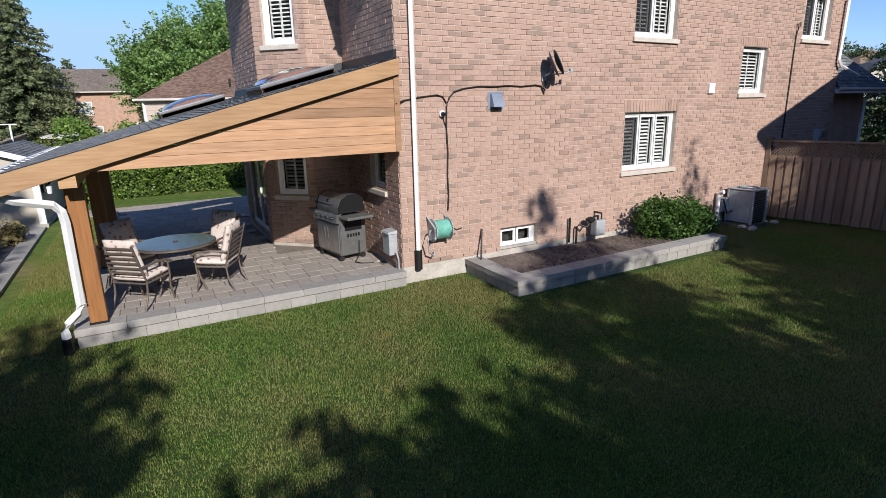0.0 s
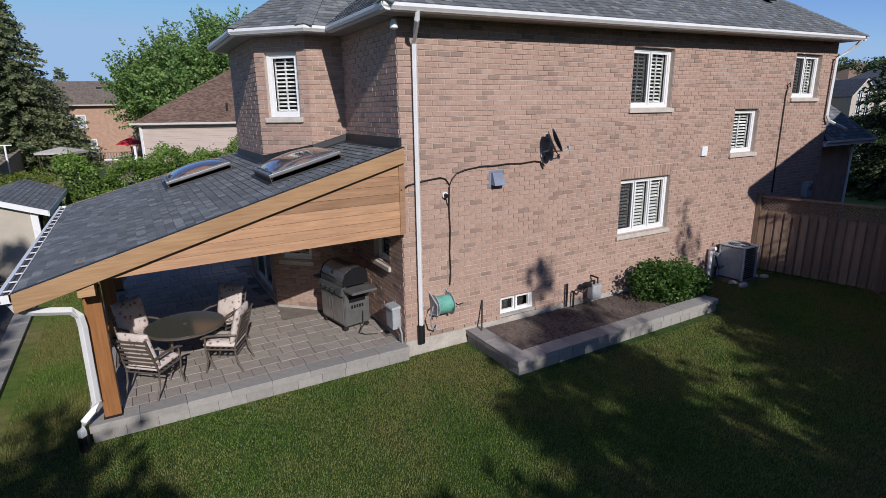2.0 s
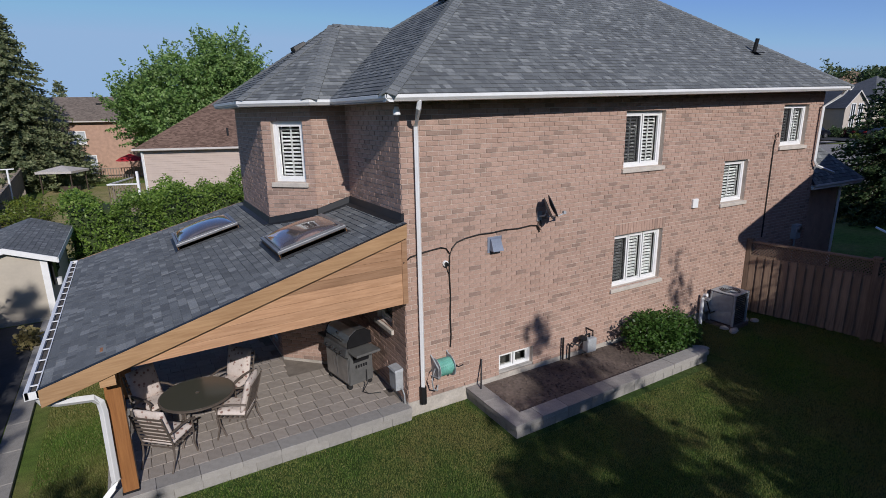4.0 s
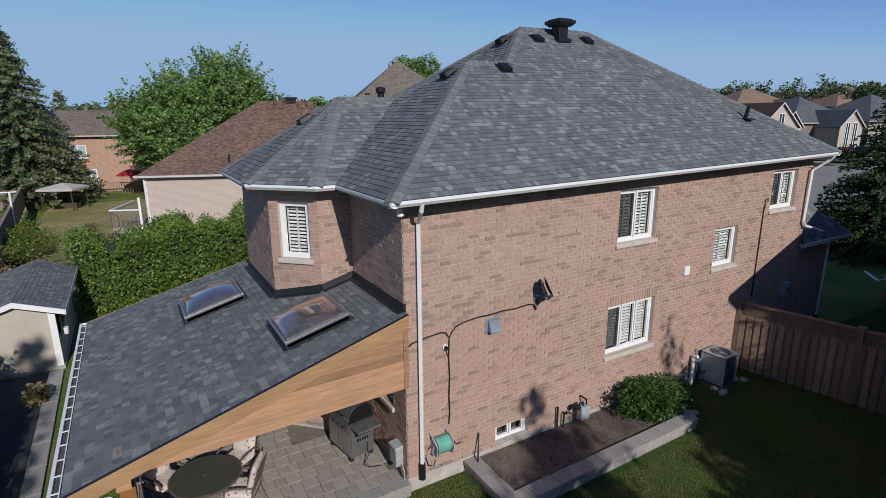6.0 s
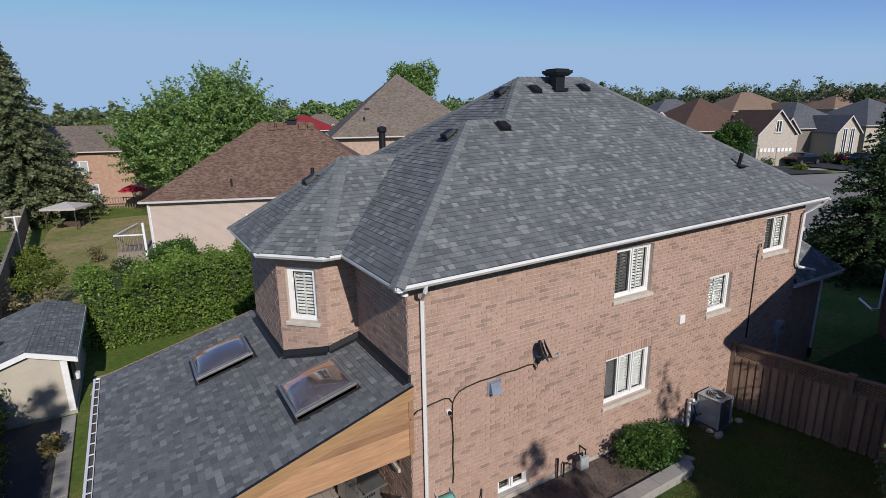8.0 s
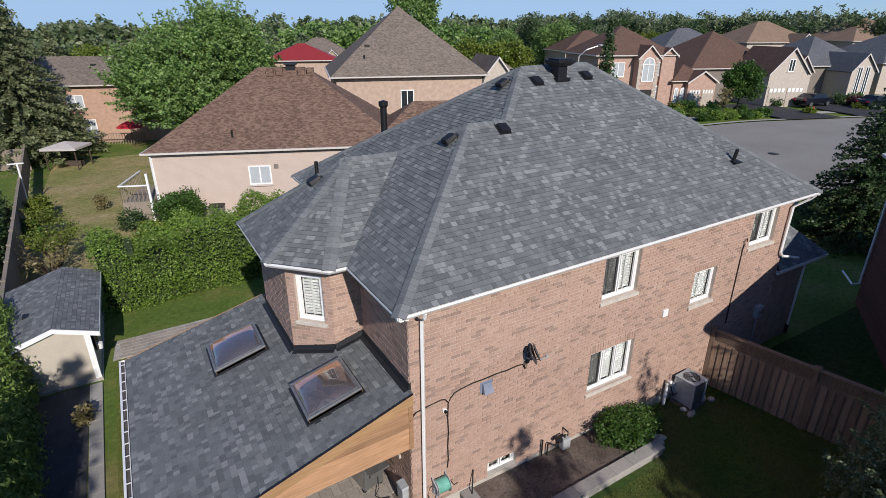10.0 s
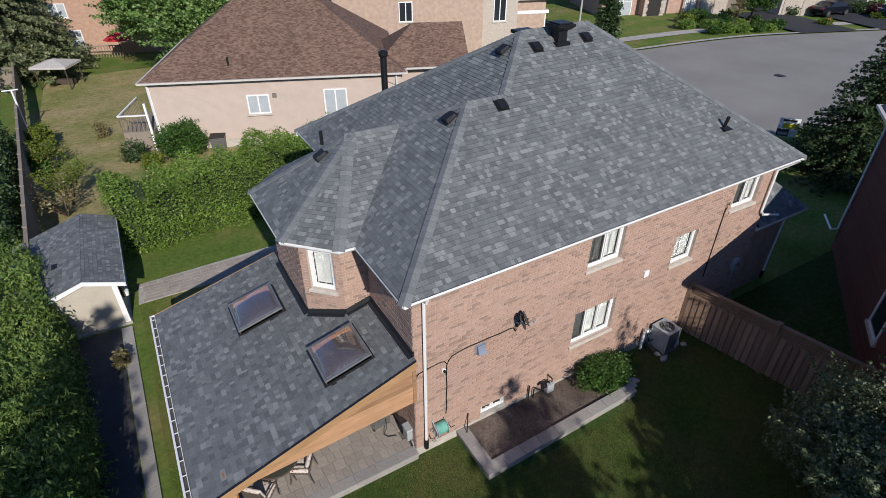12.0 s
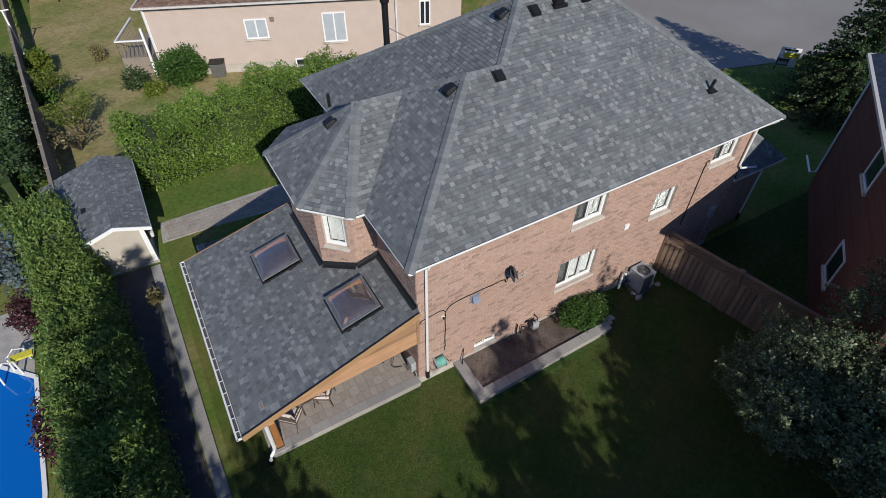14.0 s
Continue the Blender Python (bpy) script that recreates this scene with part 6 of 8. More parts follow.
# bush at the wall
bush("bush", 5.85, -0.62, 1.2, 0.66, 1.16, M_SHRUB, "dense green bush in the garden bed", 4, 1500, 0.045)
bush("bush", 6.9, -0.5, 0.5, 0.4, 0.6, M_SHRUB, "low leafy plant beside the vent pipe", 5, 350, 0.05)
# hedge behind the house and the tall cedar hedge by the path
hedge("hedge", [(-6.2, 15.9), (-3.6, 16.0), (0.0, 16.6), (4.5, 17.3)], 3.0, 2.6, M_HEDGE, "broad loose green hedge behind the house", 21, 190, 0.062, rough=0.3, hfun=lambda x, y: 2.6 + 0.35 * smooth01((x + 3) / 3) + 0.25 * math.sin(x * 1.7) + 0.2 * math.sin(x * 4.1))
hedge("hedge", [(4.5, 17.3), (12, 16.6)], 2.4, 2.2, M_HEDGE, "broad loose green hedge behind the house", 22, 90, 0.07, rough=0.28)
hedge("cedar_hedge", [(-9.6, 12.6), (-9.1, 9.5), (-8.5, 4.3), (-8.28, 0), (-8.1, -10)], 1.6, 2.3, M_CEDARLEAF, "tall feathery cedar hedge along the side path", 23, 300, 0.048, rough=0.45, up=1.1, long=2.9, hfun=lambda x, y: 1.95 + 0.55 * abs(math.sin(y * 1.9)) + 0.25 * math.sin(y * 0.7) + max(0.0, (1 - y) * 0.07) - 0.35 * smooth01((y - 5) / 3))
hedge("shrubbery", [(-10.7, 15.5), (-11.3, 22), (-12.2, 31)], 1.7, 2.0, M_DARKLEAF, "tangled shrubs along the old fence", 29, 60, 0.1, rough=0.5, hfun=lambda x, y: 1.7 + 0.8 * math.sin(y * 1.3) ** 2)
# grass blades round the house
rnd = random.Random(77)
gm_ = MB()
def blade_area(x0, x1, y0, y1, n, skip):
    for _ in range(n):
        x, y = rnd.uniform(x0, x1), rnd.uniform(y0, y1)
        if skip(x, y):
            continue
        a = rnd.uniform(0, 6.283)
        h = rnd.uniform(0.018, 0.045)
        l = rnd.uniform(0, 0.025)
        w = 0.006
        c, s = math.cos(a), math.sin(a)
        n0 = len(gm_.v)
        gm_.v += [(x - s * w, y + c * w, 0), (x + s * w, y - c * w, 0), (x + c * l, y + s * l, h)]
        gm_.f.append((n0, n0 + 1, n0 + 2))
blade_area(-6.05, 11.5, -6.5, 0.2, 480000, lambda x, y: (PX0 < x < XR and y > -0.13) or (0.95 < x < 6.8 and y > -1.7) or (x >= XR and y > -0.03))
blade_area(-6.0, PX0, 0.0, 12, 40000, lambda x, y: y > 10.7)
tagged(part("grass", gm_, M_GRASSBLADE, fix=False), "short lawn grass blades", "grass", kind="stuff")

# ---------------------------------------------------------------- fences
def board_fence(name, p0, p1, h, label, mat, lattice=True, wdt=0.14, group=""):
    p0, p1 = Vector((*p0, 0)), Vector((*p1, 0))
    d = (p1 - p0)
    L = d.length
    ang = math.degrees(math.atan2(d.y, d.x))
    f = thing(name, label, "fence", pose(p0.x, p0.y, ground_z(p0.x, p0.y), 0, 0, ang), group)
    n = max(1, round(L / 2.2))
    for i in range(n + 1):
        x = L * i / n
        post = part("post", MB().box(x - 0.06, x + 0.06, -0.06, 0.06, -0.2, h + 0.06), mat, f)
        part("post_cap", MB().box(x - 0.085, x + 0.085, -0.085, 0.085, h + 0.06, h + 0.1), mat, post)
    top = h - 0.36 if lattice else h
    for z in (0.25, top - 0.09):
        part("rail", MB().box(0, L, -0.03, 0.03, z, z + 0.09), mat, f)
    part("top_rail", MB().box(0, L, -0.07, 0.07, h, h + 0.04), mat, f)
    me1 = MB().hexa([(0, 0, 0.06), (wdt, 0, 0.06), (wdt, 0.02, 0.06), (0, 0.02, 0.06), (0, 0, top), (wdt, 0, top), (wdt, 0.02, top), (0, 0.02, top)]).mesh("board", mat)
    x = 0.07
    while x < L - 0.1:
        for dx, dy in ((0.0, -0.055), (wdt * 0.72, -0.022)):
            b = new("board", me1)
            b.parent = f
            b.location = (x + dx, dy, random.uniform(-0.012, 0.012))
        x += wdt * 1.36
    if lattice:
        lt = MB()
        s = 0.075
        x = -0.3
        while x < L:
            for sg, yy in ((1, -0.008), (-1, 0.004)):
                a = Vector((x if sg > 0 else x + 0.34, yy, top))
                b = Vector((x + 0.34 if sg > 0 else x, yy, h))
                if a.x >= 0 and b.x <= L and b.x >= 0 and a.x <= L:
                    lt.beam(a, b, 0.008, 0.028)
            x += s
        part("lattice", lt, mat, f, "diagonal lattice top")
        part("rail", MB().box(0, L, -0.035, 0.035, top - 0.02, top + 0.03), mat, f)
    return f


board_fence("fence", (10.02, -0.06), (11.05, -5.4), 1.95, "weathered brown board fence with lattice top", M_FENCE)
board_fence("fence", (-9.05, 13.6), (-11.6, 46), 1.6, "old grey board fence along the neighbour's lawn", M_FENCEGREY, False)
board_fence("fence", (-18, 48), (-11.6, 46), 1.7, "light brown board fence at the far garden", M_FENCEGREY, False)

# ---------------------------------------------------------------- shed
shed = thing("garden_shed", "beige garden shed with grey shingled gambrel roof", "shed")
SX0, SX1, SY0, SY1 = -8.9, -6.36, 9.75, 14.6
part("base", MB().box(SX0 - 0.05, SX1 + 0.05, SY0 - 0.05, SY1 + 0.05, -0.1, 0.1), M_CONC, shed)
part("body", MB().prism([(SX0, SY0, 0.1), (SX1, SY0, 0.1), (SX1, SY0, 1.78), (-7.2, SY0, 2.08), (SX0, SY0, 1.55)], (0, SY1 - SY0, 0)), M_SHEDWALL, shed, "smooth beige wall panels")
pk = (-7.2, 2.12)
prof = [(SX0 - 0.75, 1.3), pk, (SX1 + 0.28, 1.72)]
ra = part("roof", MB().hexa([(prof[0][0], SY0 - 0.15, prof[0][1]), (pk[0], SY0 - 0.15, pk[1]), (pk[0], SY1 + 0.15, pk[1]), (prof[0][0], SY1 + 0.15, prof[0][1])] + [(prof[0][0], SY0 - 0.15, prof[0][1] + 0.05), (pk[0], SY0 - 0.15, pk[1] + 0.05), (pk[0], SY1 + 0.15, pk[1] + 0.05), (prof[0][0], SY1 + 0.15, prof[0][1] + 0.05)])
          .hexa([(pk[0], SY0 - 0.15, pk[1]), (prof[2][0], SY0 - 0.15, prof[2][1]), (prof[2][0], SY1 + 0.15, prof[2][1]), (pk[0], SY1 + 0.15, pk[1])] + [(pk[0], SY0 - 0.15, pk[1] + 0.05), (prof[2][0], SY0 - 0.15, prof[2][1] + 0.05), (prof[2][0], SY1 + 0.15, prof[2][1] + 0.05), (pk[0], SY1 + 0.15, pk[1] + 0.05)]), M_UNDER, shed)
roof_plane(ra, [(prof[0][0], SY0 - 0.15, prof[0][1] + 0.05), (pk[0], SY0 - 0.15, pk[1] + 0.05), (pk[0], SY1 + 0.15, pk[1] + 0.05), (prof[0][0], SY1 + 0.15, prof[0][1] + 0.05)], (-1, 0), seed=71, lift=0.003)
roof_plane(ra, [(pk[0], SY0 - 0.15, pk[1] + 0.05), (prof[2][0], SY0 - 0.15, prof[2][1] + 0.05), (prof[2][0], SY1 + 0.15, prof[2][1] + 0.05), (pk[0], SY1 + 0.15, pk[1] + 0.05)], (1, 0), seed=72, lift=0.003)
for a, b in ((prof[0], pk), (pk, prof[2])):
    part("fascia", MB().hexa([(a[0], SY0 - 0.18, a[1] - 0.09), (b[0], SY0 - 0.18, b[1] - 0.09), (b[0], SY0 - 0.15, b[1] - 0.09), (a[0], SY0 - 0.15, a[1] - 0.09), (a[0], SY0 - 0.18, a[1] + 0.06), (b[0], SY0 - 0.18, b[1] + 0.06), (b[0], SY0 - 0.15, b[1] + 0.06), (a[0], SY0 - 0.15, a[1] + 0.06)]), M_WHITE, shed, "white fascia board")
part("fascia", MB().box(prof[2][0] - 0.02, prof[2][0] + 0.02, SY0 - 0.15, SY1 + 0.15, prof[2][1] - 0.1, prof[2][1] + 0.05), M_WHITE, shed, "white fascia board")
part("corner_board", MB().box(SX1 - 0.14, SX1 + 0.02, SY0 - 0.02, SY0 + 0.1, 0.1, 1.72), M_WHITE, shed, "white corner board")
part("window", MB().box(SX1, SX1 + 0.04, SY0 + 1.2, SY0 + 2.0, 1.0, 1.6), M_DGLASS, shed, "small dark side window")
part("roof_vent", MB().box(-8.15, -7.95, 11.4, 11.7, 1.75, 1.92), M_BLACKP, shed)
tools = thing("garden_tools", "white and dark garden tools hung on the shed", "garden tools")
part("board", MB().box(SX1 + 0.03, SX1 + 0.09, SY0 + 0.3, SY0 + 0.9, 0.9, 1.6), M_BLACKM, tools)
part("bucket", MB().lathe([(0.07, 0), (0.09, 0.2)], 12, (SX1 + 0.14, SY0 + 0.5, 0.85)), M_VINYL, tools)

# ---------------------------------------------------------------- pool next door, shrubs past the hedge
strip("pool_deck", [(-20, -8), (-10.6, -8), (-10.6, 9.6), (-20, 9.6)], M_CONC, "grey pool deck", "deck", 0.015)
pool = thing("swimming_pool", "bright blue swimming pool beyond the hedge", "pool", kind="structure")
part("rim", MB().prism([(-18, -7, 0.0), (-10.9, -7, 0.0), (-10.4, 2, 0.0), (-10.5, 6.2, 0.0), (-11.6, 7.3, 0.0), (-18, 7.4, 0.0)], (0, 0, 0.06)), M_VINYL, pool)
part("water", MB().prism([(-17.9, -6.9, 0.06), (-11.0, -6.9, 0.06), (-10.52, 2, 0.06), (-10.62, 6.1, 0.06), (-11.65, 7.15, 0.06), (-17.9, 7.25, 0.06)], (0, 0, 0.006)), M_POOL, pool, "still blue water")
lad = thing("pool_ladder", "white and yellow pool ladder", "ladder", pose(-10.9, 6.5, 0.06))
for s in (0, 0.45):
    part("rail", MB().tube([(s * 0.6, s, 0), (s * 0.6, s, 0.6), (s * 0.6 - 0.2, s - 0.1, 0.8), (s * 0.6 - 0.45, s - 0.2, 0.6), (s * 0.6 - 0.5, s - 0.2, 0)], 0.03, 8), M_VINYL, lad)
part("slide", MB().box(-0.1, 0.5, 0.1, 0.35, 0.5, 0.56), M_YELLOW, lad)
conifer("blue_spruce", -10.7, 11.2, 2.9, 2.4, M_BLUESPRUCE, "pale blue-grey spruce beyond the hedge", 31, 20, 0.1, 12)
bush("purple_shrub", -10.3, 8.4, 0.8, 0.9, 1.5, M_PURPLE, "dark purple-leaved shrub beside the pool", 33, 350, 0.07)
bush("purple_shrub", -9.9, 3.6, 0.6, 1.4, 1.4, M_PURPLE, "dark purple-leaved shrub beside the pool", 34, 350, 0.07)
bush("bush", -10.7, 17.5, 0.8, 1.5, 2.0, M_SHRUB, "tangled green shrub by the old fence", 35, 500, 0.09)
bush("bush", -12.0, 21.0, 1.6, 2.2, 2.4, M_SHRUB, "tangled green shrub by the old fence", 36, 500, 0.09)
bush("bush", -9.5, 14.9, 0.35, 0.9, 1.5, M_YELLOWLEAF, "climbing plant on the old fence", 37, 200, 0.07)
sl_ = thing("bare_shrub", "sparse dry shrub on the neighbour's lawn", "shrub", pose(-8.4, 20.3, ground_z(-8.4, 20.3)))
rnd = random.Random(9)
sb = MB()
sl2 = MB()
for i in range(26):
    a = rnd.uniform(0, 6.283)
    r = rnd.uniform(0.5, 1.5)
    tip = Vector((r * math.cos(a), r * math.sin(a), rnd.uniform(0.8, 1.7)))
    sb.tube([(0, 0, 0), tuple(tip * 0.5 + Vector((0, 0, 0.2))), tuple(tip)], [0.03, 0.015, 0.005], 5)
    for k in range(6):
        leaves(sl2, rnd, tip * rnd.uniform(0.6, 1.05), 0.08, 3, 0.15)
part("branches", sb, M_BARK, sl_)
part("foliage", sl2, M_DRYPLANT, sl_, fix=False, kind="stuff")

bush("border_plant", -6.75, 7.6, 0.2, 0.25, 0.6, M_DRYPLANT, "small red-brown plant at the path edging", 38, 90, 0.07, "plant")


# ---------------------------------------------------------------- houses round about
def simple_window(owner, x, z, w, h, y=0.0, two=True, glass=None):
    """A small white window on a front wall (local -y outward)."""
    win = part("window", MB().box(x, x + w, y - 0.05, y + 0.02, z, z + 0.08).box(x, x + w, y - 0.05, y + 0.02, z + h - 0.08, z + h).box(x, x + 0.08, y - 0.05, y + 0.02, z + 0.08, z + h - 0.08)
               .box(x + w - 0.08, x + w, y - 0.05, y + 0.02, z + 0.08, z + h - 0.08), M_VINYL, owner, "white framed window")
    if two:
        part("mullion", MB().box(x + w / 2 - 0.04, x + w / 2 + 0.04, y - 0.045, y + 0.02, z + 0.08, z + h - 0.08), M_VINYL, win)
    part("pane", MB().box(x + 0.08, x + w - 0.08, y - 0.02, y - 0.01, z + 0.08, z + h - 0.08), glass or M_DGLASS, win)
    part("sill", MB().box(x - 0.08, x + w + 0.08, y - 0.1, y, z - 0.1, z - 0.004), M_STONE, win)


def hip_block(owner, x0, x1, y0, y1, base, eave, slope, wall, roofmat, over=0.45, gable_left=False, gable_right=False, wlabel="", rlabel=""):
    """A block with a hipped (or gabled) roof, white eaves and gutters."""
    part("wall", MB().box(x0, x1, y0, y1, base, eave - 0.12), wall, owner, wlabel)
    a0, a1, b0, b1 = x0 - over, x1 + over, y0 - over, y1 + over
    if (a1 - a0) >= (b1 - b0):
        r = (b1 - b0) / 2
        zt = eave + r * slope
        p = (a0 if gable_left else a0 + r, (b0 + b1) / 2, zt)
        q = (a1 if gable_right else a1 - r, (b0 + b1) / 2, zt)
        faces = [[(a0, b0, eave), (a1, b0, eave), q, p], [(a1, b1, eave), (a0, b1, eave), p, q], [(a0, b1, eave), (a0, b0, eave), p], [(a1, b0, eave), (a1, b1, eave), q]]
    else:
        r = (a1 - a0) / 2
        zt = eave + r * slope
        p = ((a0 + a1) / 2, b0 if gable_left else b0 + r, zt)
        q = ((a0 + a1) / 2, b1 if gable_right else b1 - r, zt)
        faces = [[(a0, b0, eave), (a1, b0, eave), p], [(a1, b1, eave), (a0, b1, eave), q], [(a0, b1, eave), (a0, b0, eave), p, q], [(a1, b0, eave), (a1, b1, eave), q, p]]
    mb = MB()
    for f in faces:
        mb.face(f)
    mb.face([(a0, b0, eave - 0.02), (a0, b1, eave - 0.02), (a1, b1, eave - 0.02), (a1, b0, eave - 0.02)])
    rf = part("roof", mb, roofmat, owner, rlabel, fix=False)
    for (ax, ay), (bx, by) in (((a0, b0), (a1, b0)), ((a1, b0), (a1, b1)), ((a1, b1), (a0, b1)), ((a0, b1), (a0, b0))):
        d = Vector((bx - ax, by - ay, 0)).normalized()
        n = Vector((d.y, -d.x, 0))
        a, b = Vector((ax, ay, 0)), Vector((bx, by, 0))
        fa = MB().hexa([a - n * 0.02 + Vector((0, 0, eave - 0.13)), b - n * 0.02 + Vector((0, 0, eave - 0.13)), b + n * 0.1 + Vector((0, 0, eave - 0.09)), a + n * 0.1 + Vector((0, 0, eave - 0.09)),
                 a - n * 0.02 + Vector((0, 0, eave + 0.01)), b - n * 0.02 + Vector((0, 0, eave + 0.01)), b + n * 0.1 + Vector((0, 0, eave + 0.01)), a + n * 0.1 + Vector((0, 0, eave + 0.01))])
        part("eave_board", fa, M_FASCIA, owner, "off-white fascia and gutter")
    return rf, p, q


def gable_front(owner, x0, x1, y, depth, base, eave, slope, wall, roofmat, over=0.25, arch=True, wins=()):
    """A projecting gabled bay, front at local y, running back by depth."""
    w = (x1 - x0) / 2
    xm = (x0 + x1) / 2
    zt = eave + w * slope
    part("gable_wall", MB().prism([(x0, y, base), (x1, y, base), (x1, y, eave), (xm, y, zt), (x0, y, eave)], (0, depth, 0)), wall, owner)
    for s in (-1, 1):
        xe = xm + s * (w + over)
        ze = eave - over * slope
        top = (xm, zt + 0.06)
        part("gable_roof", MB().hexa([(xe, y - over, ze), (top[0], y - over, top[1]), (top[0], y + depth, top[1]), (xe, y + depth, ze), (xe, y - over, ze + 0.08), (top[0], y - over, top[1] + 0.08), (top[0], y + depth, top[1] + 0.08), (xe, y + depth, ze + 0.08)]), roofmat, owner)
        part("rake_board", MB().hexa([(xe, y - over - 0.06, ze - 0.1), (top[0], y - over - 0.06, top[1] - 0.1), (top[0], y - over, top[1] - 0.1), (xe, y - over, ze - 0.1), (xe, y - over - 0.06, ze + 0.09), (top[0], y - over - 0.06, top[1] + 0.09), (top[0], y - over, top[1] + 0.09), (xe, y - over, ze + 0.09)]), M_FASCIA, owner, "off-white rake board")
    for x, z, ww, hh in wins:
        simple_window(owner, x, z, ww, hh, y)


def garage_door(owner, x, y, w=2.4, h=2.2, base=0.0):
    d = part("garage_door", MB().box(x, x + w, y - 0.03, y + 0.02, base, base + h), M_GARDOOR, owner, "panelled garage door")
    for i in range(4):
        for k in range(4):
            part("door_panel", MB().box(x + 0.1 + k * w / 4, x + w / 4 - 0.08 + k * w / 4, y - 0.045, y - 0.031, base + 0.08 + i * h / 4, base + h / 4 - 0.06 + i * h / 4), M_VINYL if i == 3 else M_GARDOOR, d)


def roof_vents(owner, pts):
    for p in pts:
        part("roof_vent", MB().box(p[0] - 0.22, p[0] + 0.22, p[1] - 0.22, p[1] + 0.22, p[2] - 0.3, p[2] + 0.18), M_BLACKP if len(p) < 4 else M_BROWNROOF, owner)


# neighbour behind: low house with brown roof and pink-beige siding
n1 = thing("house", "low house with brown shingled roof and pink-beige siding", "house", pose(-3.37, 26.81, -0.4, 0, 0, -20.2))
rf, p, q = hip_block(n1, 0, 14.6, 0, 11.6, -0.3, 4.15, 0.69, M_SIDING, M_BROWNROOF, 0.3, wlabel="pink-beige lap siding", rlabel="brown shingled hip roof")
for i in range(27):
    z = 0.55 + i * 0.13
    mb = MB().hexa([(0.1, -0.022, z), (14.5, -0.022, z), (14.5, 0, z), (0.1, 0, z), (0.1, -0.004, z + 0.125), (14.5, -0.004, z + 0.125), (14.5, 0, z + 0.125), (0.1, 0, z + 0.125)])
    part("siding_board", mb, M_SIDING, n1)
part("corner_board", MB().box(-0.02, 0.12, -0.035, 0.1, 0, 4.0), M_VINYL, n1)
part("foundation", MB().box(-0.03, 14.6, -0.03, 0.3, -0.3, 0.5), M_FOUND, n1)
simple_window(n1, 5.35, 2.0, 1.3, 1.15, -0.02, glass=M_CURTAIN)
simple_window(n1, 9.85, 1.55, 1.4, 1.75, -0.02, glass=M_CURTAIN)
simple_window(n1, 7.9, 0.15, 0.9, 0.5, -0.04, False)
simple_window(n1, 10.4, 0.15, 0.9, 0.5, -0.04, False)
part("wall_vent", MB().box(6.85, 7.1, -0.08, 0, 2.95, 3.2), M_TAUPEWALL, n1)
part("downspout", MB().tube([(0.05, -0.12, 4.0), (0.05, -0.1, 0)], 0.05, 4), M_WHITE, n1)
part("downspout", MB().tube([(14.3, -0.12, 4.0), (14.3, -0.1, 0)], 0.05, 4), M_WHITE, n1)
roof_vents(n1, [(6.6, 5.2, 8.15, 1), (7.2, 5.25, 8.2, 1), (8.6, 5.25, 8.2, 1), (9.2, 5.2, 8.15, 1)])
part("chimney_cap", MB().box(7.6, 8.2, 5.5, 6.1, 8.1, 8.5).box(7.5, 8.3, 5.4, 6.2, 8.5, 8.6), M_BLACKM, n1)
part("plumbing_stack", MB().tube([(4.6, 0.6, 4.7), (4.6, 0.6, 5.2)], 0.06, 8), M_BLACKP, n1)
hip_block(n1, 13.4, 18.6, 1.2, 6.0, -0.3, 4.15, 0.72, M_SIDING, M_BROWNROOF, 0.5, gable_right=True)
simple_window(n1, 15.9, 1.8, 0.7, 1.5, 1.2)
deck = thing("garden_deck", "small raised grey deck with white railing", "deck", pose(-5.3, 29.0, -0.4, 0, 0, -20))
part("platform", MB().box(0.5, 2.2, -1.2, 2.5, 0.0, 1.2), M_FENCEGREY, deck)
for i in range(16):
    part("baluster", MB().tube([(0.5, -1.2 + i * 0.24, 1.2), (0.5, -1.2 + i * 0.24, 2.15)], 0.02, 5), M_FENCEGREY, deck)
for i in range(8):
    part("baluster", MB().tube([(0.5 + i * 0.24, -1.2, 1.2), (0.5 + i * 0.24, -1.2, 2.15)], 0.02, 5), M_FENCEGREY, deck)
part("rail", MB().box(0.45, 0.55, -1.25, 2.5, 2.15, 2.22).box(0.55, 2.2, -1.25, -1.15, 2.15, 2.22), M_VINYL, deck)
part("post", MB().box(2.08, 2.2, -1.36, -1.24, 0, 2.9), M_VINYL, deck, "tall white post")
bush("round_bush", -2.4, 25.1, 1.6, 1.3, 2.3, M_SHRUB, "round clipped bush beside the neighbour's wall", 41, 1300, 0.08)
bush("bush", -4.9, 26.0, 0.9, 0.8, 1.3, M_DARKLEAF, "dark bush beside the deck", 42, 300, 0.08)
bush("perennial", -4.2, 24.6, 0.6, 0.6, 0.8, M_YELLOWLEAF, "tuft of long yellow-green leaves", 43, 160, 0.1)
bin_ = thing("waste_bin", "grey-green bin beside the neighbour's wall", "bin", pose(-0.4, 25.35, -0.4, 0, 0, -20))
part("body", MB().hexa([(-0.35, -0.3, 0), (0.35, -0.3, 0), (0.35, 0.3, 0), (-0.35, 0.3, 0), (-0.42, -0.38, 0.85), (0.42, -0.38, 0.85), (0.42, 0.38, 0.85), (-0.42, 0.38, 0.85)]), M_BBQ, bin_, bevel=0.03)
part("lid", MB().box(-0.44, 0.44, -0.4, 0.4, 0.85, 0.93), M_BLACKP, bin_, bevel=0.03)
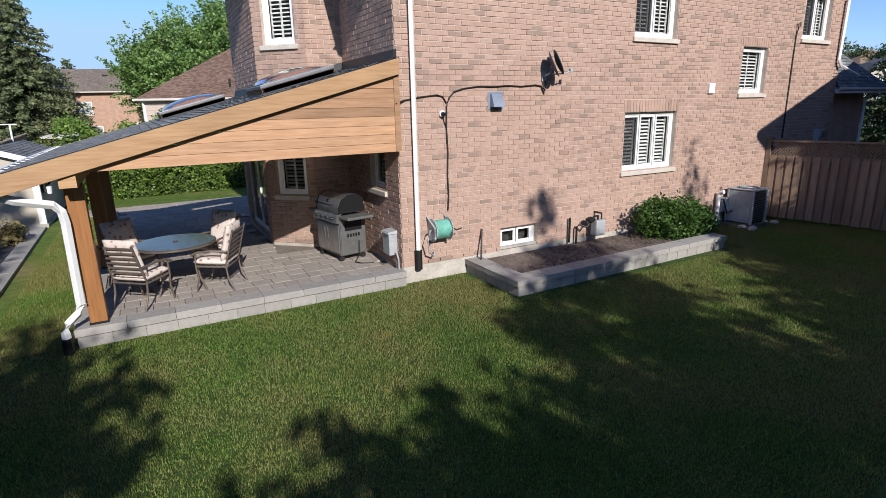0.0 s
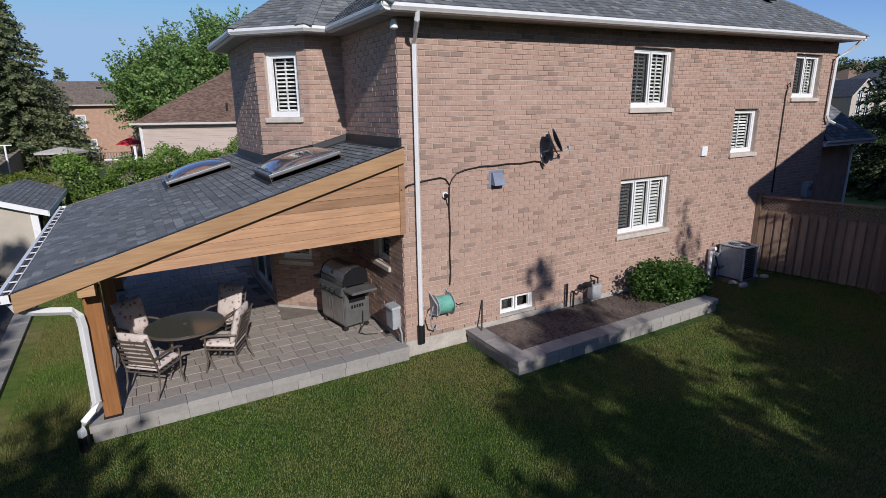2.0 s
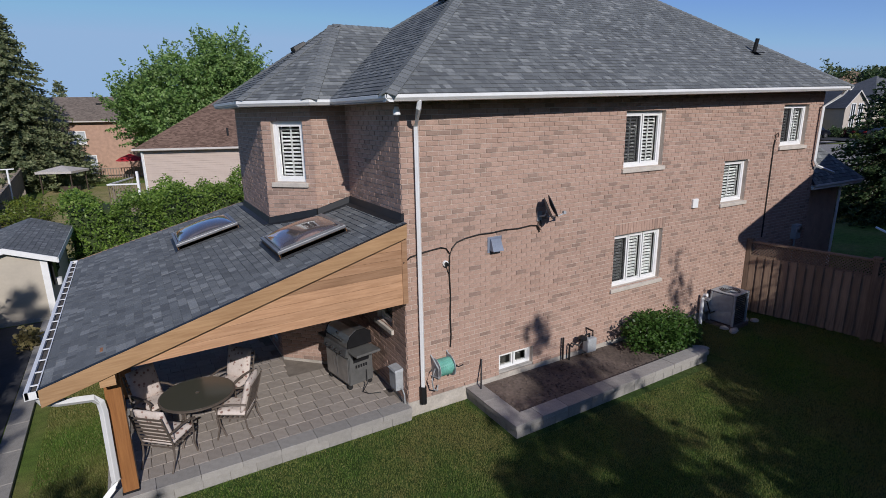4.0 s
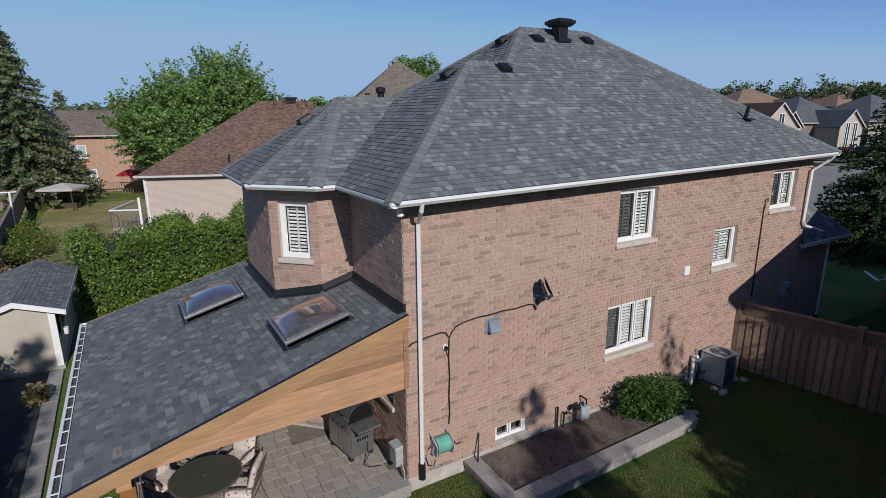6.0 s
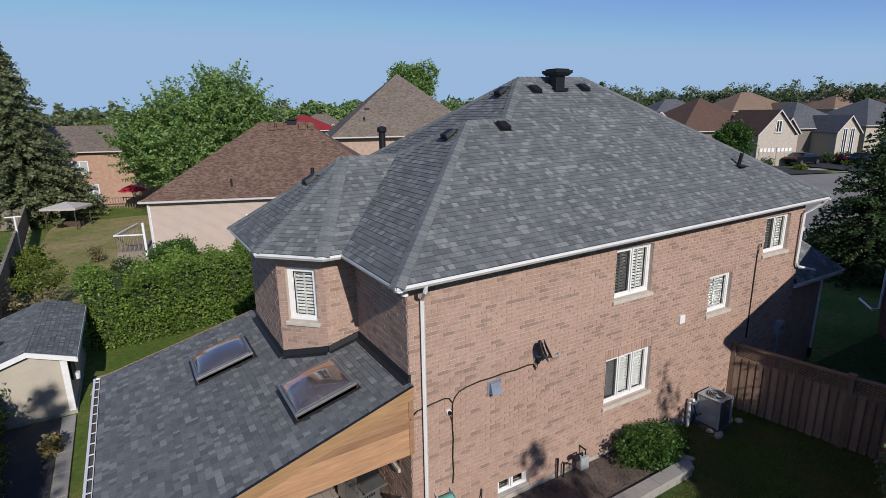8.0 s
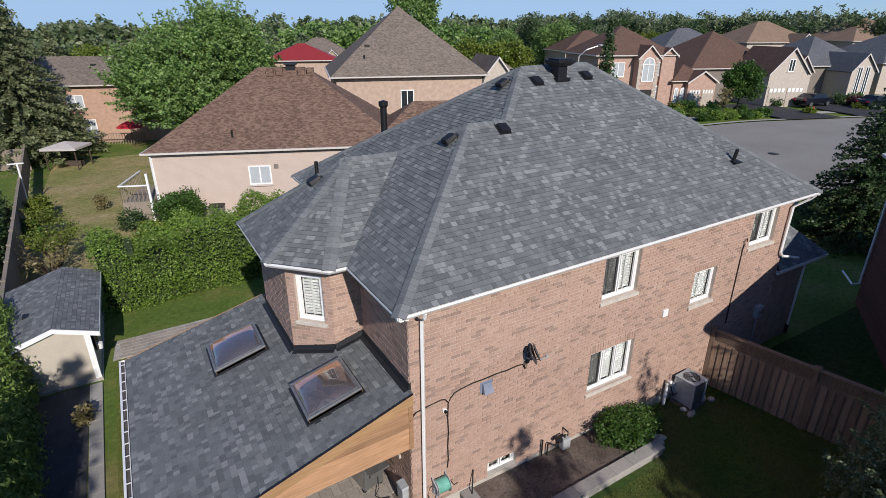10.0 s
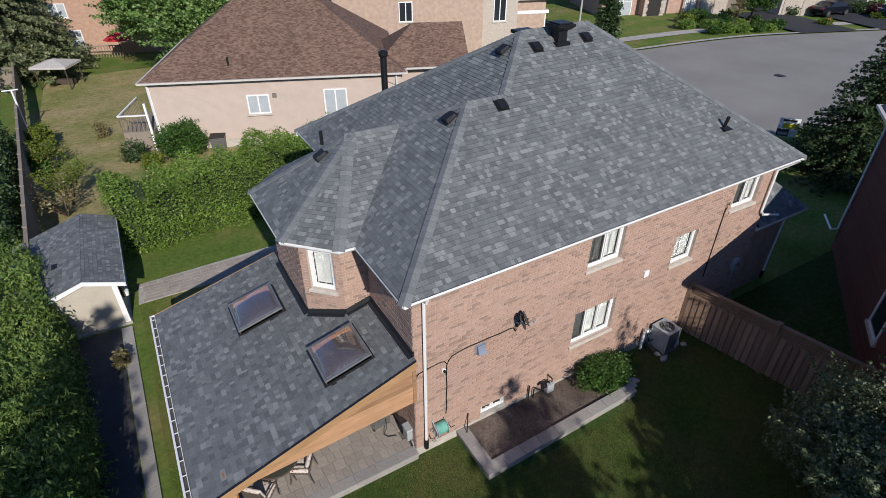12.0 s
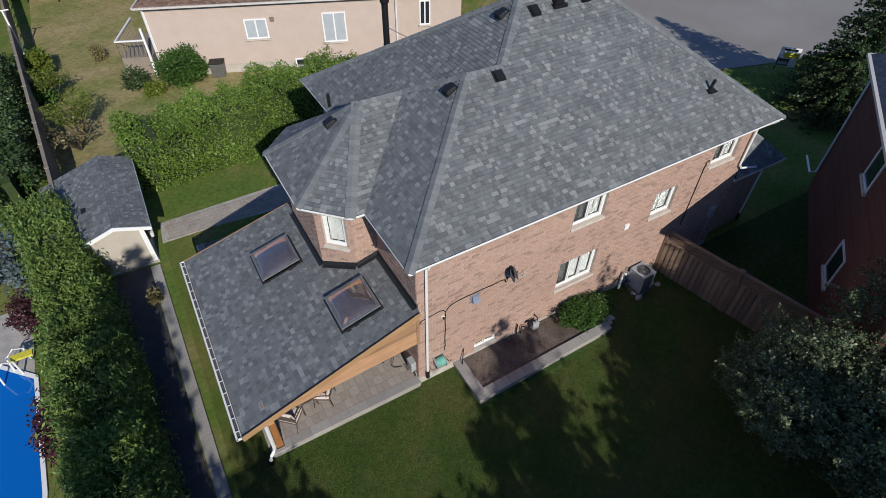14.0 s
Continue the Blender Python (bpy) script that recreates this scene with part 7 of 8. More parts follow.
for i, (x, y, s) in enumerate(((0.4, 19.0, 1.5), (2.0, 19.6, 1.7), (3.4, 19.4, 1.9), (5.0, 19.6, 1.6), (6.6, 20.9, 1.3), (8.3, 20.2, 1.4), (1.0, 22.0, 0.7), (-6.5, 31, 0.8))):
    bush("tall_weed", x, y, 0.6 * s, 0.5 * s, 1.5 * s, M_DRYPLANT if i % 2 else M_YELLOWLEAF, "tall seeding weeds behind the hedge", 50 + i, 160, 0.07, "plant", "weeds behind the hedge")
bush("yucca", -9.6, 30.5, 0.7, 1.2, 1.7, M_YELLOWLEAF, "tall sword-leaved plants by the old fence", 57, 260, 0.12, "plant")
bush("yucca", -9.7, 26.5, 0.8, 1.3, 1.3, M_SHRUB, "green border plants by the old fence", 58, 260, 0.1, "plant")
cl = thing("washing_pole", "white clothes line pole with crossbar", "pole", pose(-10.6, 33.9, -0.4))
part("pole", MB().tube([(0, 0, 0), (0.05, 0, 2.9)], 0.055, 8), M_VINYL, cl)
part("crossbar", MB().box(-0.45, 0.4, -0.03, 0.03, 2.88, 2.94), M_VINYL, cl)

# two-storey house far behind with gazebo and parasol
bh = thing("house", "two-storey orange brick house with taupe roof", "house", pose(-10.6, 57.6, -0.4, 0, 0, -17))
hip_block(bh, -6, 11, 0, 9, -0.3, 5.6, 0.5, M_ORANGEBRICK, M_TAUPEROOF, 0.4)
for x in (-1.6, 1.9):
    simple_window(bh, x, 3.4, 1.5, 1.25, glass=M_CURTAIN)
for x in (-2.3, -0.5, 1.0, 2.9):
    simple_window(bh, x, 0.5, 1.15, 1.8, glass=M_CURTAIN)
roof_vents(bh, [(4.0, 3.0, 7.2), (6.0, 3.0, 7.2)])
gz = thing("gazebo", "garden gazebo with off-white canopy", "gazebo", pose(-10.3, 44.9, -0.4, 0, 0, -25) @ Matrix.Diagonal((0.72, 0.72, 0.86, 1)))
for x in (0, 3.2):
    for y in (0, 3.0):
        part("post", MB().box(x - 0.05, x + 0.05, y - 0.05, y + 0.05, 0, 2.1), M_BARK, gz)
part("canopy", MB().face([(-0.3, -0.3, 2.1), (3.5, -0.3, 2.1), (1.6, 1.5, 2.55)]).face([(3.5, -0.3, 2.1), (3.5, 3.3, 2.1), (1.6, 1.5, 2.55)]).face([(3.5, 3.3, 2.1), (-0.3, 3.3, 2.1), (1.6, 1.5, 2.55)]).face([(-0.3, 3.3, 2.1), (-0.3, -0.3, 2.1), (1.6, 1.5, 2.55)])
     .box(-0.3, 3.5, -0.3, -0.28, 1.9, 2.1).box(3.48, 3.5, -0.28, 3.3, 1.9, 2.1).box(-0.3, -0.28, -0.28, 3.3, 1.9, 2.1), M_GAZCLOTH, gz, "off-white fabric canopy")
part("bench", MB().box(0.6, 2.6, 2.0, 2.6, 0, 0.5), M_BARK, gz)
ps = thing("parasol", "red fabric parasol in the far garden", "parasol", pose(-3.9, 52.6, -0.4) @ Matrix.Diagonal((0.8, 0.8, 0.9, 1)))
part("pole", MB().tube([(0, 0, 0), (0, 0, 2.5)], 0.04, 8), M_BARK, ps)
part("canopy", MB().lathe([(1.6, 2.05), (1.0, 2.4), (0.05, 2.75)], 8), M_RED, ps)
bf = thing("garden_rail", "low pale timber rail at the far deck", "railing", pose(-8.4, 55.4, -0.4, 0, 0, -17))
for i in range(24):
    part("baluster", MB().box(i * 0.25, i * 0.25 + 0.06, 0, 0.05, 0, 1.0), M_FENCEGREY, bf)
part("rail", MB().box(0, 6, -0.03, 0.08, 1.0, 1.07), M_FENCEGREY, bf)

# house beyond the neighbour with a tall taupe roof
h2 = thing("house", "brick house with tall taupe shingled roof", "house", pose(12.0, 37.6, 0.3, 0, 0, -17))
hip_block(h2, 0, 13, 0, 13, -0.5, 6.2, 0.82, M_BEIGEBRICK, M_TAUPEROOF, 0.5)
simple_window(h2, 5.5, 3.4, 1.2, 1.6)
gable_front(h2, 13.0, 16.5, 0.8, 7, -0.5, 5.4, 1.2, M_LIGHTSTONE, M_TAUPEROOF, wins=((14.2, 3.0, 1.2, 2.4),))
hip_block(h2, 13.2, 21, 5, 12, -0.5, 4.2, 0.7, M_BEIGEBRICK, M_TAUPEROOF, 0.4)
roof_vents(h2, [(3.0, 2.5, 8.5)])
part("plumbing_stack", MB().tube([(2.6, 1.2, 7.2), (2.6, 1.2, 7.9)], 0.07, 8), M_BLACKP, h2)
h2p = thing("porch", "white columned front porch", "porch", pose(31.0, 37.2, 0.3, 0, 0, -17))
for x in (0, 2.6):
    part("column", MB().box(x, x + 0.3, 0, 0.3, 0, 2.8), M_VINYL, h2p)
part("porch_roof", MB().box(-0.2, 3.1, -0.2, 2.2, 2.8, 3.1), M_VINYL, h2p)
hr = thing("house", "far house with red metal roof", "house", pose(13.0, 66.5, 0, 0, 0, -17))
hip_block(hr, 0, 9, 0, 8, -0.5, 6.4, 0.45, M_BEIGEBRICK, M_REDROOF, 0.4)

# across the street
SA = -21
M_PINKBRICK = plain("pink_brick_far", (0.43, 0.285, 0.225), 0.9, 0, 0.15, 3, 0.003, 30)


def arch_window(owner, x, z, w, h, y, label="pale arched window"):
    """A white window with a half-round head: ring, bars and a pale pane."""
    n, r = 10, w / 2
    out = [(x, z), (x + w, z)] + [(x + r + r * math.cos(math.pi * k / n), z + h - r + r * math.sin(math.pi * k / n)) for k in range(n + 1)]
    f = 1 - 0.2 / w
    inn = [(x + r + (a - x - r) * f, z + h / 2 + (b - z - h / 2) * (1 - 0.2 / h)) for a, b in out]
    mb, k = MB(), len(out)
    mb.v += [(a, y - 0.08, b) for a, b in out] + [(a, y - 0.08, b) for a, b in inn] + [(a, y + 0.01, b) for a, b in out] + [(a, y - 0.03, b) for a, b in inn]
    for i in range(k):
        j = (i + 1) % k
        mb.f += [(i, j, k + j, k + i), (j, i, 2 * k + i, 2 * k + j), (k + i, k + j, 3 * k + j, 3 * k + i)]
    win = part("window", mb, M_VINYL, owner, label)
    part("pane", MB().prism([(a, y - 0.035, b) for a, b in inn], (0, 0.02, 0)), M_CURTAIN, win)
    part("mullion", MB().box(x + r - 0.04, x + r + 0.04, y - 0.07, y - 0.036, z + 0.08, z + h - 0.1).box(x + 0.1, x + w - 0.1, y - 0.07, y - 0.036, z + h - r - 0.05, z + h - r + 0.03), M_VINYL, win)


def quoins(owner, x, y, z0, z1, side):
    """Pale corner stones, long and short by turns."""
    z, k = z0, 0
    while z < z1:
        w = 0.5 if k % 2 else 0.32
        part("quoin", MB().box(min(x, x + side * w), max(x, x + side * w), y - 0.05, y, z, z + 0.3), M_LIGHTSTONE, owner)
        z += 0.34
        k += 1


ha = thing("house", "two-storey pink brick house with brown roof and arched windows", "house", pose(44.5, 39.5, 1.5, 0, 0, SA))
hip_block(ha, 0, 9.5, 0, 10, -0.6, 5.9, 0.62, M_PINKBRICK, M_DARKBROWN, 0.4)
gable_front(ha, 4.5, 7.0, -1.2, 3, -0.5, 5.7, 0.95, M_PINKBRICK, M_DARKBROWN)
arch_window(ha, 5.0, 3.0, 1.5, 2.7, -1.2)
# flat dark panel on the gable, doorway shade painted in its colour
part("entrance", MB().box(4.95, 6.55, -1.24, -1.2, -0.5, 2.1), M_SHADEFILL, ha, "dark panel painted as the shade of the front entrance")
quoins(ha, 4.5, -1.2, -0.4, 5.5, 1), quoins(ha, 7.0, -1.2, -0.4, 5.5, -1), quoins(ha, 9.5, 0.0, 2.9, 5.6, -1)
gable_front(ha, 7.9, 9.6, -0.3, 3, -0.5, 5.9, 0.8, M_PINKBRICK, M_DARKBROWN)
simple_window(ha, 7.3, 3.6, 1.3, 1.5, -0.02, glass=M_CURTAIN)
arch_window(ha, 7.4, 0.0, 1.5, 2.5, 0.0)
simple_window(ha, 1.8, 3.5, 1.6, 1.6, glass=M_CURTAIN)
arch_window(ha, 1.4, -0.2, 2.2, 2.7, 0.0)
hip_block(ha, 9.6, 14.4, -0.6, 7.0, -0.6, 3.0, 0.62, M_PINKBRICK, M_DARKBROWN, 0.35)
for x in (9.8, 10.6):
    arch_window(ha, x, 0.4, 0.55, 1.8, -0.6)
gable_front(ha, 11.2, 14.8, -1.2, 2.0, -0.6, 2.9, 0.62, M_PINKBRICK, M_DARKBROWN)
for x in (11.4, 13.1):
    garage_door(ha, x, -1.23, 1.5, 2.1, -0.1)
hb = thing("house", "taupe house with large brown roof and gabled garage", "house", pose(61.5, 37.0, 1.6, 0, 0, SA))
hip_block(hb, -3.5, 9.0, -2.0, 11, -0.6, 4.1, 0.64, M_TAUPEWALL, M_DARKBROWN, 0.4)
gable_front(hb, 3.0, 8.0, -7.4, 7, -0.6, 3.9, 1.05, M_LIGHTSTONE, M_DARKBROWN, wins=((5.2, 4.0, 0.8, 1.4),))
for x in (3.3, 5.7):
    garage_door(hb, x, -7.43, 2.1, 2.3, -0.1)
gable_front(hb, 8.3, 11.0, -4.6, 5, -0.6, 3.9, 1.2, M_LIGHTSTONE, M_DARKBROWN, wins=((9.0, 1.0, 1.2, 2.8),))
hc = thing("house", "taupe house with slate-grey roof and tall gabled window", "house", pose(74.5, 32.0, 1.6, 0, 0, SA))
hip_block(hc, 0, 10, 0, 11, -0.6, 4.1, 0.66, M_TAUPEWALL, M_GREYROOF, 0.4)
gable_front(hc, 3.4, 6.8, -4.0, 6, -0.6, 3.8, 1.1, M_LIGHTSTONE, M_GREYROOF, wins=((4.2, 0.8, 0.7, 3.4), (5.3, 0.8, 0.7, 3.4)))
hd_ = thing("house", "light stone house with slate-grey roof", "house", pose(86.5, 28.0, 1.6, 0, 0, SA))
hip_block(hd_, 0, 12, 0, 12, -0.6, 4.3, 0.6, M_LIGHTSTONE, M_GREYROOF, 0.4)
gable_front(hd_, 4, 8, -5, 6, -0.6, 4.2, 1.0, M_LIGHTSTONE, M_GREYROOF, wins=((5.4, 0.8, 1.0, 2.2),))
for x, y, w, d, e, mt, wl in ((90, 50, 13, 11, 6.4, M_TANROOF, M_LIGHTSTONE), (108, 42, 14, 12, 6.6, M_TANROOF, M_LIGHTSTONE), (74, 54, 12, 10, 5.6, M_GREYROOF, M_TAUPEWALL), (96, 58, 12, 10, 5.2, M_GREYROOF, M_TAUPEWALL), (60, 62, 11, 10, 5.2, M_DARKBROWN, M_BEIGEBRICK),
                              (118, 50, 13, 11, 6.0, M_TANROOF, M_LIGHTSTONE), (102, 22, 12, 11, 4.3, M_GREYROOF, M_LIGHTSTONE), (22, 92, 12, 10, 5.6, M_TAUPEROOF, M_BEIGEBRICK)):
    hx = thing("house", "distant suburban house under a hipped shingle roof", "house", pose(x, y, ground_z(x, y), 0, 0, SA), "houses beyond the street")
    hip_block(hx, 0, w, 0, d, -0.6, e, 0.58, wl, mt, 0.4)
    simple_window(hx, 2, 1.0, 1.5, 1.5)
    simple_window(hx, 7, 1.0, 1.5, 1.5)
    gable_front(hx, w * 0.55, w * 0.85, -2.5, 4, -0.6, e * 0.9, 1.0, wl, mt)

# dark red brick house next door
rh = thing("house", "dark red brick house beside the side yard", "house", pose(20.2, 0.2, 0, 0, 0, 213))
RHL = 12.9
part("wall", MB().box(0, RHL, 0, 9.5, -0.4, 5.9), M_REDBRICK, rh, "dark red brick side wall")
rb = MB()
z = 0.3
while z < 5.85:
    rb.box(0.0, RHL, -0.006, 0, z, z + 0.079)
    z += 0.089
part("coursework", rb, M_REDBRICK, rh, kind="stuff")
rr, p_, q_ = hip_block(rh, 0, RHL, 0, 9.5, 5.8, 6.0, 0.62, M_REDBRICK, M_GREYROOF, 0.45)
for x, z in ((7.2, 1.3), (5.2, 4.0)):
    simple_window(rh, x, z, 1.2, 1.3, 0.0, False)
part("downspout", MB().tube([(0.1, -0.45, 5.9), (0.1, -0.08, 5.5), (0.1, -0.08, 0.9), (0.1, -0.3, 0.8), (-1.4, -0.4, 0.75)], 0.05, 4), M_WHITE, rh, "white downspout")


# ---------------------------------------------------------------- vehicles and street things
def car(x, y, rz, mat, label):
    c = thing("car", label, "car", pose(x, y, ground_z(x, y) + 0.16, 0, 0, rz), "cars on the driveways")
    prof = [(-2.3, 0.35), (-2.32, 0.75), (-2.1, 0.95), (-1.5, 1.0), (-0.9, 1.42), (0.6, 1.44), (1.3, 1.0), (2.1, 0.85), (2.3, 0.65), (2.3, 0.35)]
    mb = MB()
    k = len(prof)
    for yy, s in ((-0.9, 1.0), (-0.86, 1.0), (0.86, 1.0), (0.9, 1.0)):
        for px, pz in prof:
            ins = 0.12 if pz > 1.1 else 0.0
            mb.v.append((px, yy * (1 - ins), pz))
    for j in range(3):
        for i in range(k):
            i2 = (i + 1) % k
            mb.f.append((j * k + i, j * k + i2, (j + 1) * k + i2, (j + 1) * k + i))
    mb.f += [tuple(range(k)), tuple(range(4 * k - 1, 3 * k - 1, -1))]
    part("body", mb, mat, c, "glossy dark bodywork", bevel=0.05)
    for s in (-1, 1):
        part("side_glass", MB().prism([(-1.2, s * 0.83, 1.03), (-0.8, s * 0.8, 1.36), (0.5, s * 0.8, 1.38), (1.05, s * 0.83, 1.03)], (0, s * 0.02, 0)), M_DGLASS, c)
    part("windscreen", MB().hexa([(0.68, -0.68, 1.4), (1.25, -0.7, 1.04), (1.25, 0.7, 1.04), (0.68, 0.68, 1.4), (0.72, -0.68, 1.42), (1.29, -0.7, 1.05), (1.29, 0.7, 1.05), (0.72, 0.68, 1.42)]), M_DGLASS, c)
    for px in (-1.4, 1.4):
        for s in (-1, 1):
            wh = part("wheel", MB().tube([(px, s * 0.72, 0.32), (px, s * 0.92, 0.32)], 0.33, 18), M_RUBBER, c)
            part("rim", MB().tube([(px, s * 0.92, 0.32), (px, s * 0.935, 0.32)], 0.2, 12), M_STEEL, wh)
    for s in (-1, 1):
        part("headlight", MB().box(2.2, 2.31, s * 0.65 - 0.15, s * 0.65 + 0.15, 0.62, 0.74), M_VINYL, c)
        part("tail_light", MB().box(-2.34, -2.25, s * 0.65 - 0.15, s * 0.65 + 0.15, 0.7, 0.85), M_RED, c)


M_CARPAINT = plain("dark_blue_car_paint", (0.012, 0.014, 0.022), 0.18, 0.3, 0.03, spec=0.6)
car(66.8, 26.2, SA + 12, M_CARPAINT, "dark blue saloon car parked on a driveway")
car(71.5, 21.6, SA + 6, M_CARPAINT, "dark saloon car parked at the street")
lp = thing("street_lamp", "grey street lamp with a curved arm", "street lamp", pose(35.2, 33.0, ground_z(35.2, 33.0)))
part("pole", MB().tube([(0, 0, 0), (0, 0, 7.2)], [0.11, 0.07], 8), M_CONC, lp)
part("arm", MB().tube([(0, 0, 7.2), (0.6, -0.3, 7.8), (1.8, -0.8, 8.2)], 0.05, 8), M_STEEL, lp)
part("head", MB().box(1.6, 2.5, -1.15, -0.8, 8.15, 8.32), M_GREYP, lp, bevel=0.05)
hy = thing("fire_hydrant", "red fire hydrant on the verge", "hydrant", pose(60.9, 23.1, ground_z(60.9, 23.1)))
part("body", MB().lathe([(0.16, 0), (0.13, 0.1), (0.12, 0.55), (0.16, 0.6), (0.1, 0.75), (0.03, 0.8)], 12), M_RED, hy)
sg = thing("yard_sign", "yellow and white yard sign at the front", "sign", pose(29.6, 8.2, ground_z(29.6, 8.2), 0, 0, -50) @ Matrix.Diagonal((0.62, 1, 0.95, 1)))
part("board", MB().box(-0.9, 0.9, -0.02, 0.02, 0.3, 1.5), M_VINYL, sg)
part("blue_grey_field", MB().box(-0.88, 0.2, -0.024, -0.0205, 0.32, 0.8), M_DISHGREY, sg)
part("yellow_band", MB().box(-0.5, 0.8, -0.03, -0.025, 0.85, 1.18), M_YELLOW, sg)
part("pale_band", MB().box(-0.75, 0.1, -0.03, -0.027, 0.42, 0.6), M_GREYP, sg)
part("dark_band", MB().box(-0.6, 0.6, -0.026, -0.021, 1.3, 1.42), M_BLACKP, sg)
for s in (-0.8, 0.8):
    part("stake", MB().box(s - 0.03, s + 0.03, 0.02, 0.06, 0, 1.4), M_BLACKM, sg)
bush("bush", 29.9, 6.9, 0.8, 0.8, 1.5, M_YELLOWLEAF, "yellow-green bush beside the yard sign", 61, 300, 0.09)

# front gardens across the street
for i, (a, b, s, mt) in enumerate(((3.5, 5.5, 1.0, M_SHRUB), (5.0, 7.0, 0.9, M_DARKLEAF), (6.6, 4.8, 0.8, M_SHRUB), (2.0, 8.0, 1.2, M_SHRUB), (0.5, 7.5, 0.9, M_YELLOWLEAF), (7.5, 2.6, 0.8, M_SHRUB), (14.6, 9.0, 0.9, M_DARKLEAF), (23.2, 8.5, 1.2, M_DARKLEAF),
                               (24.2, 7.5, 1.1, M_PURPLE), (26.6, 9.6, 1.3, M_SHRUB), (32.5, 8.0, 1.2, M_SHRUB), (35.0, 8.5, 1.2, M_YELLOWLEAF), (38, 8, 1.1, M_PURPLE), (22.6, 5.0, 0.7, M_YELLOWLEAF), (13.9, 3.2, 0.6, M_YELLOWLEAF))):
    p3 = o + u * a + vv * b
    bush("garden_bush", p3.x, p3.y, 1.1 * s, 1.0 * s, 1.2 * s, mt, "rounded front-garden bush across the street", 70 + i, 200, 0.13, group="front-garden bushes")

for i, (a, b, s) in enumerate(((0.2, 2.2, 0.9), (1.6, 2.0, 1.0), (3.0, 1.8, 0.9), (4.6, 1.7, 0.8), (6.0, 1.9, 0.75), (1.0, 4.4, 1.0), (2.6, 4.2, 1.0), (4.2, 4.0, 0.9), (-1.2, 5.0, 1.0), (7.0, 3.6, 0.6))):
    p3 = o + u * a + vv * b
    bush("garden_bush", p3.x, p3.y, 1.1 * s, 0.9 * s, 0.95 * s, M_HEDGE if i % 3 else M_SHRUB, "clipped green bush in the corner front garden", 300 + i, 320, 0.1, group="front-garden bushes")

# ---------------------------------------------------------------- trees
broad_tree("maple_tree", 1.0, 45, 11.9, 15.0, M_MAPLE, "large full maple behind the neighbour's roof", 101, 7500, 0.15, 10, 0.4, 0.16, sprays=600)
broad_tree("maple_tree", 4.6, 46, 11.6, 10.0, M_MAPLE, "large full maple behind the neighbour's roof", 102, 3600, 0.15, 10, 0.35, 0.15, sprays=220)
conifer("spruce_tree", -11.9, 50.4, 15.2, 11.8, M_SPRUCE, "tall broad spruce with drooping boughs", 103, 64, 0.15, 24)
conifer("spruce_tree", -11.0, 84, 11.0, 6.5, M_SPRUCE, "dark pointed spruce far behind", 104, 34, 0.26, 9)
conifer("spruce_tree", -19, 88, 12.0, 7, M_SPRUCE, "dark pointed spruce far behind", 108, 34, 0.26, 9)
broad_tree("tree", 2, 92, 9, 10, M_YELLOWLEAF, "yellow-green tree far behind", 105, 900, 0.25, 8, 0.3, 0.15)
broad_tree("tree", -6, 98, 9, 10, M_YELLOWLEAF, "yellow-green tree far behind", 106, 900, 0.25, 8, 0.3, 0.15)
conifer("cypress_tree", 37.6, 31.6, 10.6, 2.6, M_DARKLEAF, "narrow dark columnar tree by the street", 107, 50, 0.16, 14)
broad_tree("street_tree", 53.5, 27.2, 6.0, 4.6, M_SHRUB, "small round street tree on the verge", 109, 1100, 0.14, 9, 0.12, 0.25)
broad_tree("street_tree", 50.5, 26.9, 3.2, 1.6, M_DRYPLANT, "thin young tree by the driveway", 110, 60, 0.15, 6, 0.06, 0.3)
conifer("spruce_tree", 27.5, 3.6, 8.6, 6.4, M_DARKLEAF, "dark spruce at the front corner", 111, 60, 0.085, 30)
broad_tree("tree", 41, 62, 9, 8, M_YELLOWLEAF, "light green tree beyond the roofs", 112, 1000, 0.22, 9, 0.25, 0.1)
broad_tree("tree", 46, 58, 8, 8, M_YELLOWLEAF, "light green tree beyond the roofs", 113, 1000, 0.22, 9, 0.25, 0.1)
broad_tree("tree", 47, 90, 17.5, 12, M_MAPLE, "tall tree beyond the roofs", 114, 1300, 0.3, 9, 0.4, 0.3)
for i, (x, y, h, w) in enumerate(((66, 72, 10.5, 10), (74, 68, 10, 10), (83, 66, 8.5, 9), (58, 76, 9.5, 9), (92, 68, 8.5, 10), (101, 60, 8, 9))):
    broad_tree("tree", x, y, h, w, (M_MAPLE, M_OLIVELEAF, M_YELLOWLEAF)[i % 3], "tall leafy tree behind the houses", 120 + i, 1500, 0.2, 9, 0.35, 0.12, "trees behind the houses", sprays=15)
# trees round the garden: beside the fence and behind
broad_tree("garden_tree", 7.9, -6.5, 4.6, 5.2, M_OLIVELEAF, "grey-green leafy tree beside the fence", 131, 5200, 0.048, 12, 0.14, 0.1, sprays=160)
broad_tree("garden_tree", 7.6, -9.4, 5.0, 5.0, M_OLIVELEAF, "grey-green leafy tree beside the fence", 132, 3800, 0.052, 12, 0.14, 0.1, sprays=120)
broad_tree("garden_tree", 11.4, -7.4, 5.6, 5.2, M_OLIVELEAF, "grey-green leafy tree beside the fence", 133, 2400, 0.058, 12, 0.12, 0.1, sprays=80)
twiggy("open_shrub", -8.2, 21.6, 3.0, 2.3, "open twiggy shrub on the dry lawn", 61)
twiggy("open_shrub", -9.2, 26.6, 2.0, 1.8, "open twiggy shrub on the dry lawn", 62)


